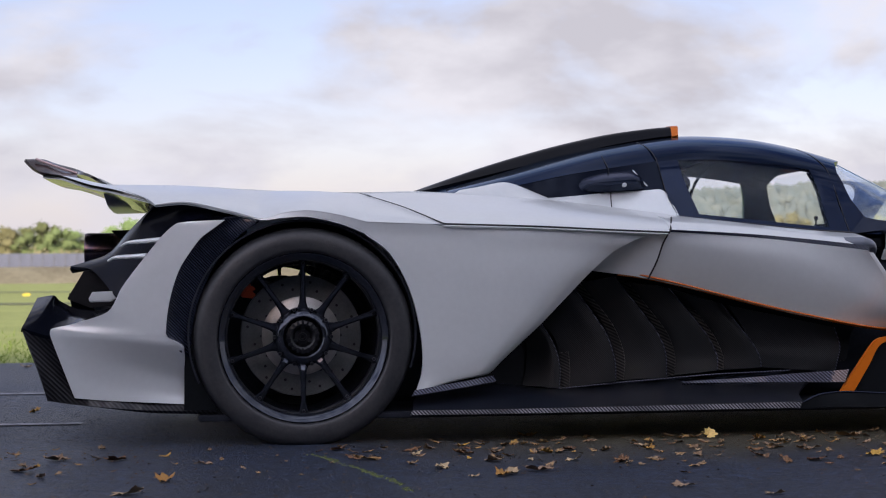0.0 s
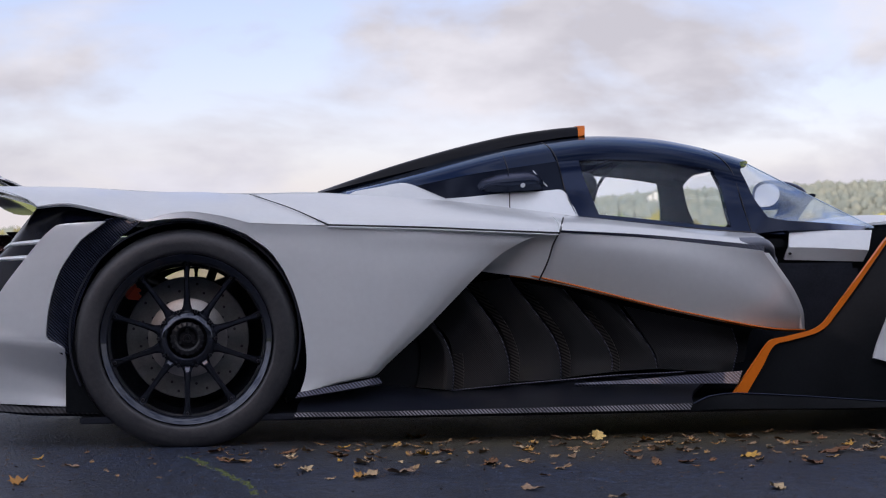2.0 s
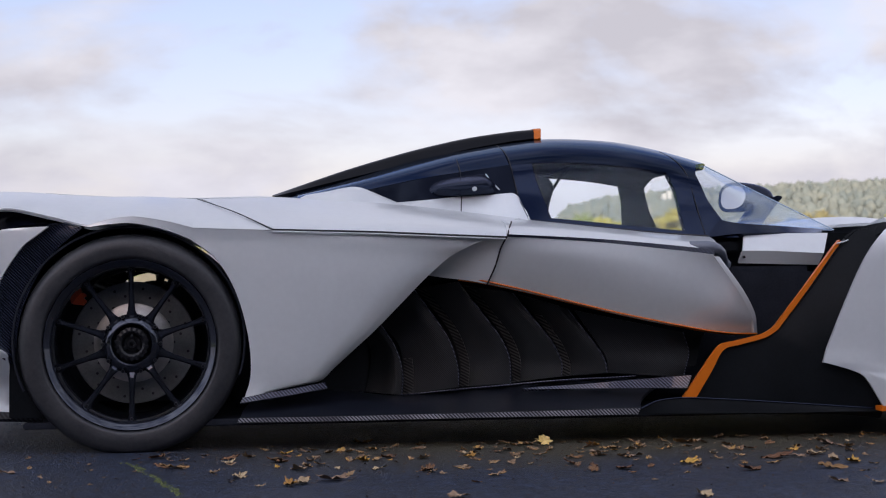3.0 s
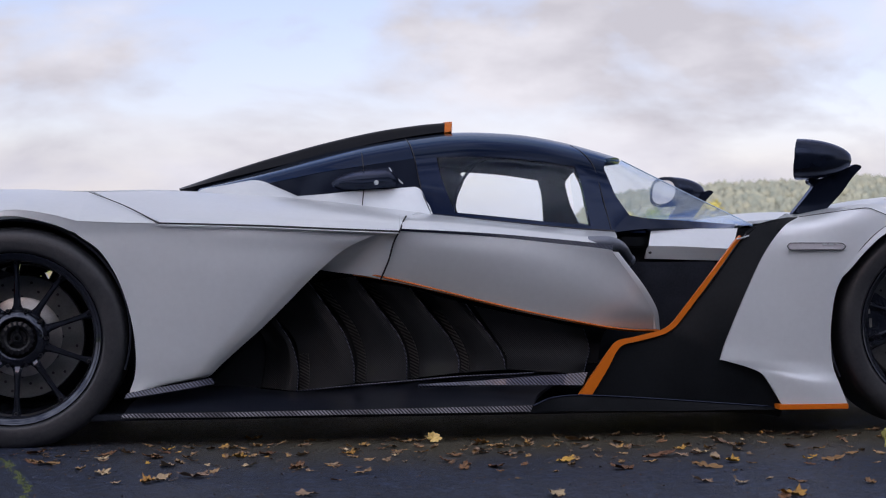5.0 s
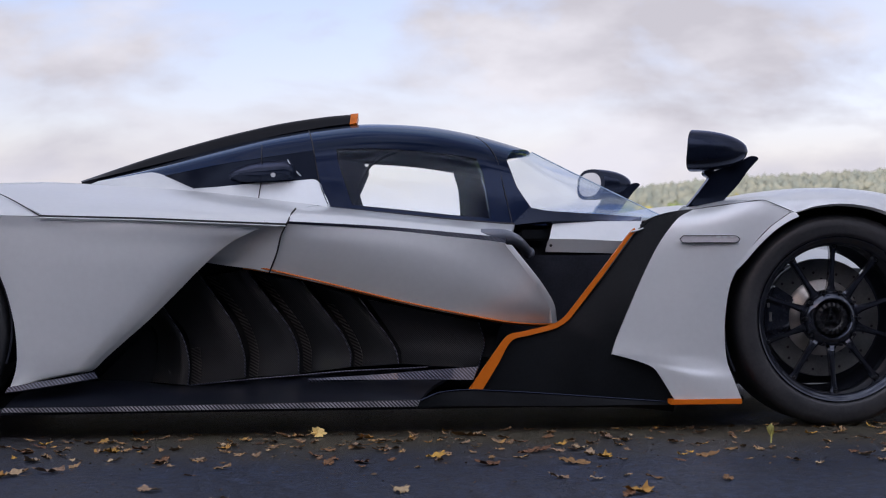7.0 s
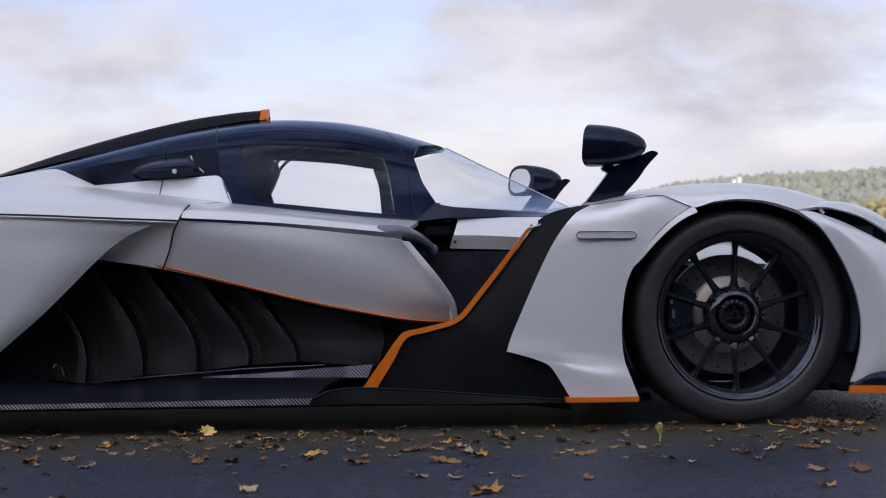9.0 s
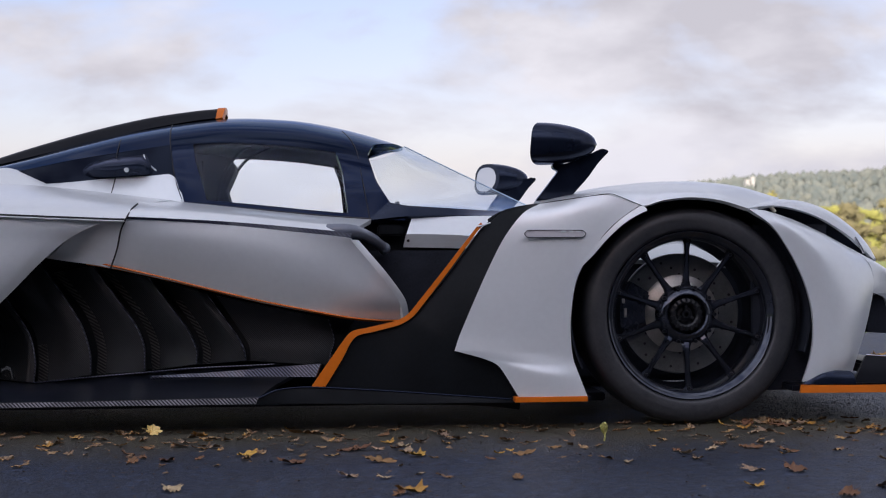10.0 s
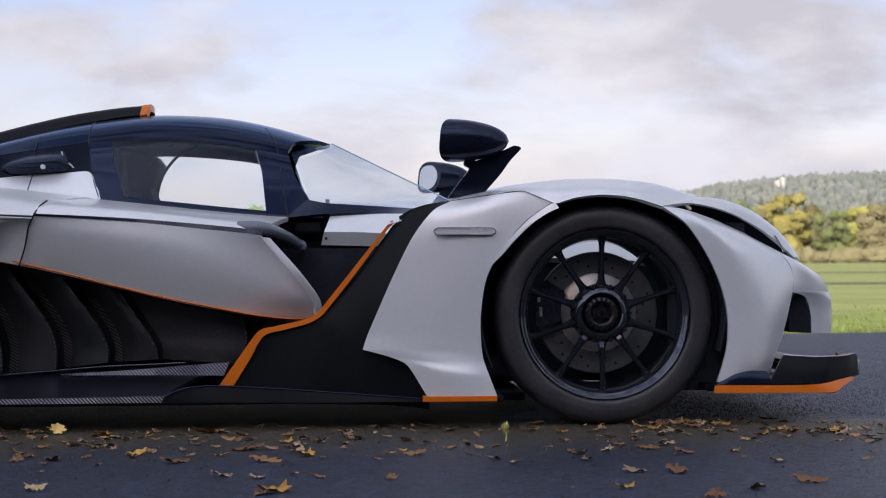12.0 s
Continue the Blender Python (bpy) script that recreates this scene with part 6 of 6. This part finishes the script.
def clump(verts, faces, c, sx, sz, r, cards, size, core=True, far=False):
    """An uneven lump of foliage: a rough core and leafy cards that stand off it."""
    n0 = len(verts)
    shift = Vector((r.uniform(0, 50), r.uniform(0, 50), r.uniform(0, 50)))
    for d in (FAR_V if far else BALL_V if core else ()):
        k = 0.86 + 0.42 * noise.noise(d * 1.6 + shift) + 0.25 * noise.noise(d * 4.0 + shift)
        k *= 0.74
        verts.append((c[0] + d.x * sx * k, c[1] + d.y * sx * k, c[2] + d.z * sz * k))
    if core:
        faces.extend(tuple(n0 + i for i in f) for f in (FAR_F if far else BALL_F))
    for q in range(cards):
        o = Vector((r.gauss(0, 1), r.gauss(0, 1), r.gauss(0, 0.9))).normalized()
        k = 0.86 + 0.42 * noise.noise(o * 1.6 + shift) + 0.25 * noise.noise(o * 4.0 + shift) - 0.3 * r.random() ** 2
        p = Vector((c[0] + o.x * sx * k, c[1] + o.y * sx * k, c[2] + o.z * sz * k))
        tip = (o * 0.45 + sun_way + Vector((r.gauss(0, 0.35), r.gauss(0, 0.35), r.gauss(0, 0.35)))).normalized()
        e1 = tip.orthogonal().normalized()
        e2 = tip.cross(e1)
        a = r.uniform(0, math.pi)
        e1, e2 = e1 * math.cos(a) + e2 * math.sin(a), e2 * math.cos(a) - e1 * math.sin(a)
        s = r.uniform(0.5, 1.0) * size
        m0 = len(verts)
        verts.extend([tuple(p + s * e1), tuple(p + s * 0.6 * e2), tuple(p - s * e1), tuple(p - s * 0.6 * e2)])
        faces.append((m0, m0 + 1, m0 + 2, m0 + 3))


def tree_meshes(seed, mat):
    """A trunk with limbs and a crown of leafy lumps, about 10 m high."""
    r = random.Random(seed)
    tv, tf = [], []

    def limb(a, b, ra, rb):
        n0 = len(tv)
        t = (Vector(b) - Vector(a)).normalized()
        s = t.orthogonal().normalized()
        u = t.cross(s)
        for p, rad in ((a, ra), (b, rb)):
            for k in range(6):
                q = Vector(p) + rad * (math.cos(k * math.pi / 3) * s + math.sin(k * math.pi / 3) * u)
                tv.append(tuple(q))
        for k in range(6):
            tf.append((n0 + k, n0 + (k + 1) % 6, n0 + 6 + (k + 1) % 6, n0 + 6 + k))

    limb((0, 0, -0.3), (0.1, 0, 3.2), 0.28, 0.2)
    limb((0.1, 0, 3.1), (0.0, 0.1, 7.5), 0.2, 0.06)
    cv, cf = [], []
    wide = r.uniform(0.85, 1.2)
    for k in range(13):
        a = k * 2.4 + r.random()
        z = 1.4 + 6.8 * k / 13
        reach = wide * (2.5 - 0.22 * abs(z - 3.8)) * r.uniform(0.55, 1.1)
        end = (reach * math.cos(a), reach * math.sin(a), z + r.uniform(0.1, 0.8))
        limb((0.05, 0, max(0.3, z - 0.8)), end, 0.1, 0.03)
        rad = r.uniform(0.9, 1.5)
        clump(cv, cf, end, rad, rad * 0.8, r, 130, 0.28)
    clump(cv, cf, (0, 0, 8.2), 1.3, 1.3, r, 130, 0.28)
    clump(cv, cf, (0.2, -0.2, 5.2), 2.1, 2.2, r, 170, 0.3)
    clump(cv, cf, (-0.2, -0.3, 2.6), 2.2, 1.8, r, 170, 0.3)
    return mesh_of("trunk", tv, tf, bark, 60), mesh_of("crown", cv, cf, mat, 180)


tree_kinds = []
for s in range(6):
    trunk, crown = tree_meshes(20 + s, leaf_mats[(0, 1, 0, 3, 2, 1)[s]])
    t = new("tree")
    part("trunk", trunk, t)
    part("crown", crown, t)
    words = ("broad green tree at the far edge of the field", "autumn olive tree at the far edge of the field", "yellow autumn tree at the far edge of the field", "brown autumn tree at the far edge of the field")
    tagged(t, words[(0, 1, 0, 3, 2, 1)[s]], "tree", "trees at the field's far edge")
    tree_kinds.append(t)
used = set()
rt = random.Random(11)
k = 0
bearing = -11.0
while bearing < 29:
    if bearing < 1.5:
        d, size = rt.uniform(165, 185), rt.uniform(0.56, 0.70) if bearing < -3 else rt.uniform(0.42, 0.54)
        z = -0.03
        step = rt.uniform(0.4, 0.8)
    elif bearing < 11.5:
        d, size = rt.uniform(235, 265), rt.uniform(0.55, 0.75)
        z = -0.03
        step = rt.uniform(0.6, 0.95)
    else:
        d, size = rt.uniform(220, 280), rt.uniform(0.72, 1.15)
        z = -0.03
        step = rt.uniform(0.6, 0.95)
    kind = rt.choice((0, 1, 2, 3, 5, 4, 3, 4)) if bearing > 10 else rt.choice((0, 1, 2, 3, 5))
    if 12.2 < bearing < 14.0:
        kind = 4 if rt.random() < 0.6 else 2
    a = radians(bearing)
    m = pose(1.0 + d * math.sin(a), -5 + d * math.cos(a), z, 0, 0, rt.uniform(0, 360)) @ Matrix.Diagonal((size * 1.15, size * 1.15, size, 1))
    if kind not in used:
        used.add(kind)
        tree_kinds[kind].matrix_basis = m
    else:
        base = tree_kinds[kind]
        c = copy_thing(base, pose(0, 0, 0))
        c.matrix_basis = m
    bearing += step

# low scrub in front of the trees
sv, sf = [], []
rs = random.Random(9)
for k in range(260):
    a = radians(1.0 + 29 * k / 260 + rs.uniform(-0.05, 0.05))
    d = rs.uniform(206, 220)
    w = rs.uniform(0.9, 1.7)
    h = rs.uniform(0.6, 1.5)
    clump(sv, sf, (1 + d * math.sin(a), -5 + d * math.cos(a), h * 0.7), w, h, rs, 120, 0.2)
for k in range(120):
    a = radians(-12.0 + 14 * k / 120 + rs.uniform(-0.05, 0.05))
    d = rs.uniform(155, 162)
    w = rs.uniform(0.9, 1.5)
    h = rs.uniform(0.9, 1.6)
    clump(sv, sf, (1 + d * math.sin(a), -5 + d * math.cos(a), 0.8 + h * 0.7), w, h, rs, 120, 0.2)
tagged(new("hedge", mesh_of("hedge", sv, sf, leaf_mats[3], 180)), "low brown scrub along the field's far edge", "hedge", kind="stuff")

# bank and pale fence at the field's left end
bank_mat = material("dry_bank", (0.20, 0.165, 0.10), rough=0.9, spread=0.35, scale=0.25, second=(0.30, 0.27, 0.18))
bank = tagged(new("bank", strip("bank", -60, 12, lambda x: 140.0, lambda x: 147.0, 0.0, bank_mat, 60, 6)), "low dry earth bank along the field", "bank", kind="structure")
for v in bank.data.vertices:
    u = (v.co.y - 140) / 7
    v.co.z = -0.05 + 1.5 * math.sin(u * math.pi / 2) + 0.12 * noise.noise((v.co.x * 0.3, v.co.y * 0.4, 0))
fence_mat = material("fence_panel", (0.10, 0.11, 0.165), rough=0.5, spread=0.12, scale=2)
post_mat = material("fence_post", (0.11, 0.115, 0.15), rough=0.6, spread=0.15, scale=2)
fence = tagged(new("fence"), "pale blue-grey panel fence on a bank", "fence")
panel = box("fence_panel", (0.04, 147.0, 1.30), (0.96, 147.05, 2.66), fence_mat, 0.01)
post = box("fence_post", (-0.05, 146.95, 1.2), (0.05, 147.1, 2.70), post_mat, 0.01)
for i in range(66):
    part("fence_panel", panel, fence).matrix_local = pose(-52 + i, 0, 0)
    part("fence_post", post, fence).matrix_local = pose(-52 + i, 0, 0)

# wooded hill
HILL = [(-16.0, 22.0), (-9.0, 26.0), (-6.0, 25.5), (-3.5, 19.0), (-1.0, 0.0), (9.6, 0.0), (10.4, 18.0), (11.4, 36.0), (13.0, 42.0), (15.0, 44.5), (18.0, 46.5), (22.0, 48.5), (28.0, 48.0), (36.0, 41.0)]


def ridge(b):
    """Height of the hill's crest at a bearing in degrees."""
    for (a0, h0), (a1, h1) in zip(HILL, HILL[1:]):
        if a0 <= b <= a1:
            return h0 + (h1 - h0) * (b - a0) / (a1 - a0)
    return 0.0


# distance haze is mixed into the wood's grey-blue base colour
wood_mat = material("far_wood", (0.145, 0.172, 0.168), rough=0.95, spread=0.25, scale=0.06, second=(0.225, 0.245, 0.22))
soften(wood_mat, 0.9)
wn = wood_mat.node_tree
patch = wn.nodes.new("ShaderNodeNewGeometry")
tone = wn.nodes.new("ShaderNodeValToRGB")
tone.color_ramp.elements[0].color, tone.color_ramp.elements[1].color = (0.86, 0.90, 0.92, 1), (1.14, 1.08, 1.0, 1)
wn.links.new(patch.outputs["Random Per Island"], tone.inputs[0])
blend = wn.nodes.new("ShaderNodeMix")
blend.data_type, blend.blend_type = "RGBA", "MULTIPLY"
blend.inputs["Factor"].default_value = 1.0
wb = wn.nodes["Principled BSDF"].inputs["Base Color"]
wn.links.new(wb.links[0].from_socket, blend.inputs["A"])
wn.links.new(tone.outputs[0], blend.inputs["B"])
wn.links.new(blend.outputs["Result"], wb)


def hill_mesh(start, span, nb, nd=80):
    """The hill's ground between two bearings, with a rough surface of crowns."""
    hv, hf = [], []
    for i in range(nb + 1):
        b = start + span * i / nb
        for j in range(nd + 1):
            u = j / nd
            d = 620 + 480 * u
            x, y = 1 + d * math.sin(radians(b)), -5 + d * math.cos(radians(b))
            h = ridge(b) * math.sin(min(1.0, u / 0.75) * math.pi / 2) * (1 + 0.05 * noise.noise((b * 0.9, u * 5.6, 1)))
            crowns = 0.8 * noise.noise((x / 7, y / 22, 2.0))
            hv.append((x, y, h - 1 + crowns * min(1.0, h / 5)))
    for i in range(nb):
        for j in range(nd):
            q = i * (nd + 1) + j
            hf.append((q, q + nd + 1, q + nd + 2, q + 1))
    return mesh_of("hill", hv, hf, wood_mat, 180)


def wood_mesh(start, end, count, seed):
    """Single crowns standing out of the woodland."""
    fv, ff = [], []
    rw = random.Random(seed)
    for k in range(count):
        b = rw.uniform(start, end)
        u = 0.76 * rw.uniform(0.03, 1) ** 0.7
        d = 620 + 480 * u
        h = ridge(b) * math.sin(min(1.0, u / 0.75) * math.pi / 2) - 1
        s = rw.uniform(1.5, 4.2)
        hh = s * rw.uniform(0.8, 1.35)
        clump(fv, ff, (1 + d * math.sin(radians(b)), -5 + d * math.cos(radians(b)), h + hh * 0.35), s, hh, rw, 4, 0.4, far=True)
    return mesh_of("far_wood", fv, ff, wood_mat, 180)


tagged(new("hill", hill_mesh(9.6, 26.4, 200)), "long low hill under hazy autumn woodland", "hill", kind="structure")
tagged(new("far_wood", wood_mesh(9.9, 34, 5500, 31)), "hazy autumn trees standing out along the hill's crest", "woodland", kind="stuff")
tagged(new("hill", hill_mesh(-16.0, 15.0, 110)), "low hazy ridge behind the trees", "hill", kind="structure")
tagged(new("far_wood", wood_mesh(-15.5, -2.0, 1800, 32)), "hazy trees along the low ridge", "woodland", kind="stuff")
# white walls dulled to grey, with the haze put into their colour
white_wall = material("white_render", (0.52, 0.51, 0.49), rough=0.8, spread=0.08, scale=0.3)
tower = tagged(new("white_building"), "small white building among the trees on the hill", "building")
tower.matrix_basis = pose(213, 795, 0)
part("wall", box("wall", (-2.4, -2, 28), (-0.4, 2, 39.4), white_wall, 0.1), tower)
part("wall", box("wall", (0.3, -2, 28), (2.2, 2, 40.8), white_wall, 0.1), tower)

# ---- fallen leaves ----
leaf_colours = [
    material("leaf_tan", (0.36, 0.25, 0.15), rough=0.7, spread=0.3, scale=20, hue=(-0.04, 0.05), random_tint=0.3),
    material("leaf_brown", (0.19, 0.095, 0.04), rough=0.75, spread=0.35, scale=20, hue=(-0.04, 0.05), random_tint=0.3),
    material("leaf_yellow", (0.42, 0.22, 0.04), rough=0.65, spread=0.25, scale=20, hue=(-0.04, 0.05), random_tint=0.2),
]


def leaf_mesh(seed, mat):
    """A lobed, curled oak leaf about 8 cm long with a stem."""
    r = random.Random(seed)
    n = 30
    verts = [(0.0, 0.0, 0.0)]
    curl, twist = r.uniform(4, 14), r.uniform(-10, 10)
    for i in range(n):
        a = 2 * math.pi * i / n
        lobe = 0.85 + 0.16 * math.cos(7 * a + 0.6) * (0.6 + 0.4 * r.random()) + 0.13 * r.uniform(-1, 1)
        x, y = 0.046 * lobe * math.cos(a), 0.025 * lobe * math.sin(a)
        verts.append((x, y, curl * (x * x * 0.5 + y * y) + twist * x * y + r.uniform(-0.004, 0.005)))
    faces = [(0, 1 + i, 1 + (i + 1) % n) for i in range(n)]
    n0 = len(verts)
    verts += [(-0.038, -0.0012, 0.006), (-0.038, 0.0012, 0.006), (-0.066, 0.0, 0.010)]
    faces.append((n0, n0 + 1, n0 + 2))
    low = min(v[2] for v in verts)
    verts = [(x, y, z - low) for x, y, z in verts]
    top = len(verts)
    verts += [(x, y, z - 0.0006) for x, y, z in verts]
    faces += [tuple(reversed([q + top for q in f])) for f in faces]
    return mesh_of("fallen_leaf", verts, faces, mat, 60)


leaf_kinds = [leaf_mesh(s, leaf_colours[(0, 1, 2, 1, 0, 1)[s]]) for s in range(6)]
leaf_words = [("curled tan oak leaf lying on the asphalt", "curled brown oak leaf lying on the asphalt", "yellow oak leaf lying on the asphalt")[(0, 1, 2, 1, 0, 1)[s]] for s in range(6)]
rl = random.Random(77)


def drop_leaf(x, y, kind=None, size=None, tilt=12):
    kind = rl.randrange(6) if kind is None else kind
    ob = new("fallen_leaf", leaf_kinds[kind])
    s = size or rl.uniform(0.55, 1.0)
    ob.matrix_basis = pose(x, y, 0.003 + 0.008 * (tilt > 30), rl.uniform(-tilt, tilt), rl.uniform(-tilt, tilt), rl.uniform(0, 360)) @ Matrix.Diagonal((s, s, s, 1))
    return tagged(ob, leaf_words[kind], "leaf", "fallen leaves on the asphalt")


for x, y in [(1.41, -0.12), (1.71, -0.08), (1.87, -0.52), (1.84, -0.54), (1.57, -0.62), (1.28, -0.72), (1.37, -0.71), (1.69, -0.8), (1.92, -0.8), (2.02, -0.69), (2, -0.59), (2.12, -0.21), (2.29, -0.35), (2.3, -0.7), (1.43, -1.26), (1.83, -1.08), (1.97, -1.36), (1.94, -1.39), (2.06, -1.12), (2.23, -1.16), (2.73, -0.74), (3.08, -0.01), (3.08, -0.23), (3.16, -0.09), (3.19, -0.18), (3.35, 0.09), (3.44, 0.1), (2.93, -0.64), (3, -0.73), (2.81, -1.1), (2.91, -1.11), (3.03, -1.41), (3.17, -1.31), (3.41, -0.27), (3.56, -0.29), (3.64, -0.22), (2.91, -1.52), (2.74, -1.38)]:
    drop_leaf(x, y)
for x, y in [(-0.72, -0.28), (-0.55, -0.32), (-0.78, -0.54), (-0.72, -0.68), (-0.4, -0.81), (-0.48, -1.06), (0.44, -0.35), (0.33, -0.68), (0.09, -0.17), (0.49, -0.55), (0.72, 0.11), (0.76, -0.31), (0.68, -0.37), (0.46, -0.87), (0.49, -0.84), (0.57, -0.79), (0.84, -0.62), (0.3, -0.35), (0.15, -0.44), (0.85, -1.17), (1.02, -1.35), (1.25, -0.56), (-0.86, 1.84), (-0.95, 1.44)]:
    drop_leaf(x, y)
def leaf_x(lo, hi):
    """A place along the car: leaves lie thicker towards its front half."""
    x = rl.uniform(lo, hi)
    while x < 0.4 and rl.random() < 0.65:
        x = rl.uniform(lo, hi)
    return x


for k in range(120):
    drop_leaf(leaf_x(-1.6, 5.2), -0.12 - abs(rl.gauss(0, 0.45)), size=rl.uniform(0.25, 0.7))
for cx, cy in [(3.11, -0), (3.18, 0.03), (3.25, 0.03), (3.58, -0.27)]:
    for k in range(11):
        drop_leaf(cx + rl.gauss(0, 0.05), cy + rl.gauss(0, 0.035), size=rl.uniform(0.3, 0.65), tilt=22)
# smaller scattered leaves, each of its own brown, tan or yellow
litter_mat = material("leaf_litter", (0.3, 0.18, 0.08), rough=0.75, spread=0.3, scale=25)
ln = litter_mat.node_tree
each = ln.nodes.new("ShaderNodeNewGeometry")
tint = ln.nodes.new("ShaderNodeValToRGB")
tint.color_ramp.elements[0].color, tint.color_ramp.elements[1].color = (0.11, 0.055, 0.025, 1), (0.42, 0.23, 0.05, 1)
mid_tan = tint.color_ramp.elements.new(0.6)
mid_tan.color = (0.28, 0.19, 0.11, 1)
ln.links.new(each.outputs["Random Per Island"], tint.inputs[0])
ln.links.new(tint.outputs[0], ln.nodes["Principled BSDF"].inputs["Base Color"])
lv, lf = [], []
for k in range(340):
    src = leaf_kinds[rl.randrange(6)]
    z = rl.uniform(0.22, 0.6)
    m = pose(leaf_x(-1.6, 5.0), 0.06 - abs(rl.gauss(0, 0.42)), 0.003, rl.uniform(-15, 15), rl.uniform(-15, 15), rl.uniform(0, 360)) @ Matrix.Diagonal((z, z, z, 1))
    n0 = len(lv)
    lv += [tuple(m @ v.co) for v in src.vertices]
    lf += [tuple(n0 + q for q in f.vertices) for f in src.polygons]
tagged(new("leaf_litter", mesh_of("leaf_litter", lv, lf, litter_mat, 60)), "small brown leaves scattered on the asphalt", "leaf litter", kind="stuff")
for k in range(40):
    x = rl.uniform(-4, 9)
    drop_leaf(x, rl.uniform(2.2, 5.2), size=rl.uniform(0.6, 1.1))
# crumbs of leaf and grit on the asphalt
crumb_mat = material("leaf_crumb", (0.12, 0.075, 0.04), rough=0.8, spread=0.4, scale=30)
kv, kf = [], []
for k in range(3000):
    x, y = rl.uniform(-2.2, 6.0), 0.05 - abs(rl.gauss(0, 0.75))
    s = rl.uniform(0.0015, 0.006) * (1 + 1.2 * (rl.random() < 0.1))
    a = rl.uniform(0, 2 * math.pi)
    n0 = len(kv)
    kv += [(x + s * math.cos(a + q * 1.57) * rl.uniform(0.5, 1.2), y + s * math.sin(a + q * 1.57) * rl.uniform(0.5, 1.2), rl.uniform(0.001, 0.006)) for q in range(4)]
    kf.append((n0, n0 + 1, n0 + 2, n0 + 3))
tagged(new("leaf_crumbs", mesh_of("leaf_crumbs", kv, kf, crumb_mat, 180)), "brown crumbs of leaves scattered on the asphalt", "litter", kind="stuff")
# loose chips of stone in the asphalt's surface
pv, pf = [], []
for k in range(34000):
    x, y = rl.choice((rl.uniform(-3.2, -0.4), rl.uniform(3.1, 8.0), rl.uniform(3.1, 5.0))), 0.2 + abs(rl.gauss(0, 2.2))
    s, h = rl.uniform(0.002, 0.0065), rl.uniform(0.001, 0.004)
    a = rl.uniform(0, 2 * math.pi)
    n0 = len(pv)
    pv += [(x + s * math.cos(a + q * 1.57) * rl.uniform(0.7, 1.3), y + s * math.sin(a + q * 1.57) * rl.uniform(0.7, 1.3), -0.001) for q in range(4)]
    pv.append((x + rl.uniform(-0.3, 0.3) * s, y + rl.uniform(-0.3, 0.3) * s, h))
    pf += [(n0, n0 + 1, n0 + 4), (n0 + 1, n0 + 2, n0 + 4), (n0 + 2, n0 + 3, n0 + 4), (n0 + 3, n0, n0 + 4)]
grit_mat = material("stone_chip", (0.018, 0.026, 0.045), rough=0.3, spread=0.5, scale=60, second=(0.055, 0.065, 0.095))
tagged(new("grit", mesh_of("grit", pv, pf, grit_mat, 20)), "grey stone chips standing out of the asphalt", "grit", kind="stuff")
upright = drop_leaf(1.267, -0.06, kind=2, size=0.9, tilt=0)
upright.data = leaf_mesh(41, material("leaf_pale_yellow", (0.80, 0.58, 0.20), rough=0.6, spread=0.2, scale=20))
upright.matrix_basis = pose(1.267, -0.06, 0.016, 62, 8, 10) @ Matrix.Diagonal((0.55, 0.75, 0.6, 1))
upright["label"] = "bright yellow oak leaf standing up on the asphalt"
sprout_mat = material("sprout_green", (0.48, 0.46, 0.15), rough=0.6, spread=0.2, scale=30)
sprout = tagged(new("sprout"), "small pale green sprout growing from the asphalt", "plant")
sprout.matrix_basis = pose(2.567, -0.395, 0.0) @ Matrix.Diagonal((0.85, 0.85, 0.8, 1))
part("stem", tube("stem", [(0, 0, -0.005), (0.004, 0, 0.02), (0.0, 0, 0.036)], 0.003, sprout_mat, n=8, sides=5), sprout)
for k, (h, a, s) in enumerate([(0.015, 10, 0.034), (0.020, 150, 0.036), (0.030, 250, 0.034), (0.034, 60, 0.030), (0.030, 320, 0.03)]):
    v = [(0, 0, 0), (s * 0.2, s * 0.4, s * 0.6), (s * 0.4, 0, s * 1.15), (s * 0.2, -s * 0.4, s * 0.6), (s * 0.25, 0, s * 0.5)]
    part("leaf", mesh_of("leaf", v, [(0, 1, 4), (1, 2, 4), (2, 3, 4), (3, 0, 4)], sprout_mat), sprout).matrix_local = pose(0, 0, h, 0, 0, a)

# row of tall trees that shades the apron, behind the camera
bv, bf = [], []
rb = random.Random(5)
for k in range(40000):
    x = rb.uniform(-75, 60)
    top = 17.0 + 0.4 * noise.noise((x * 0.12, 0.0, 7.0)) + 0.4 * noise.noise((x * 0.5, 2.0, 7.0))
    z = rb.uniform(0, 1) ** 0.8 * top
    y = -39 + rb.uniform(-3, 3) * (1.1 - z / 22)
    s = rb.uniform(0.5, 1.0)
    e1 = Vector((rb.gauss(0, 1), rb.gauss(0, 1), rb.gauss(0, 1))).normalized()
    e2 = e1.orthogonal().normalized()
    p = Vector((x, y, z))
    n0 = len(bv)
    bv += [tuple(p + s * e1), tuple(p + s * e2), tuple(p - s * e1), tuple(p - s * e2)]
    bf.append((n0, n0 + 1, n0 + 2, n0 + 3))
tagged(new("tree_belt", mesh_of("tree_belt", bv, bf, leaf_mats[0], 180)), "dense row of tall trees along the apron", "woodland", kind="stuff")
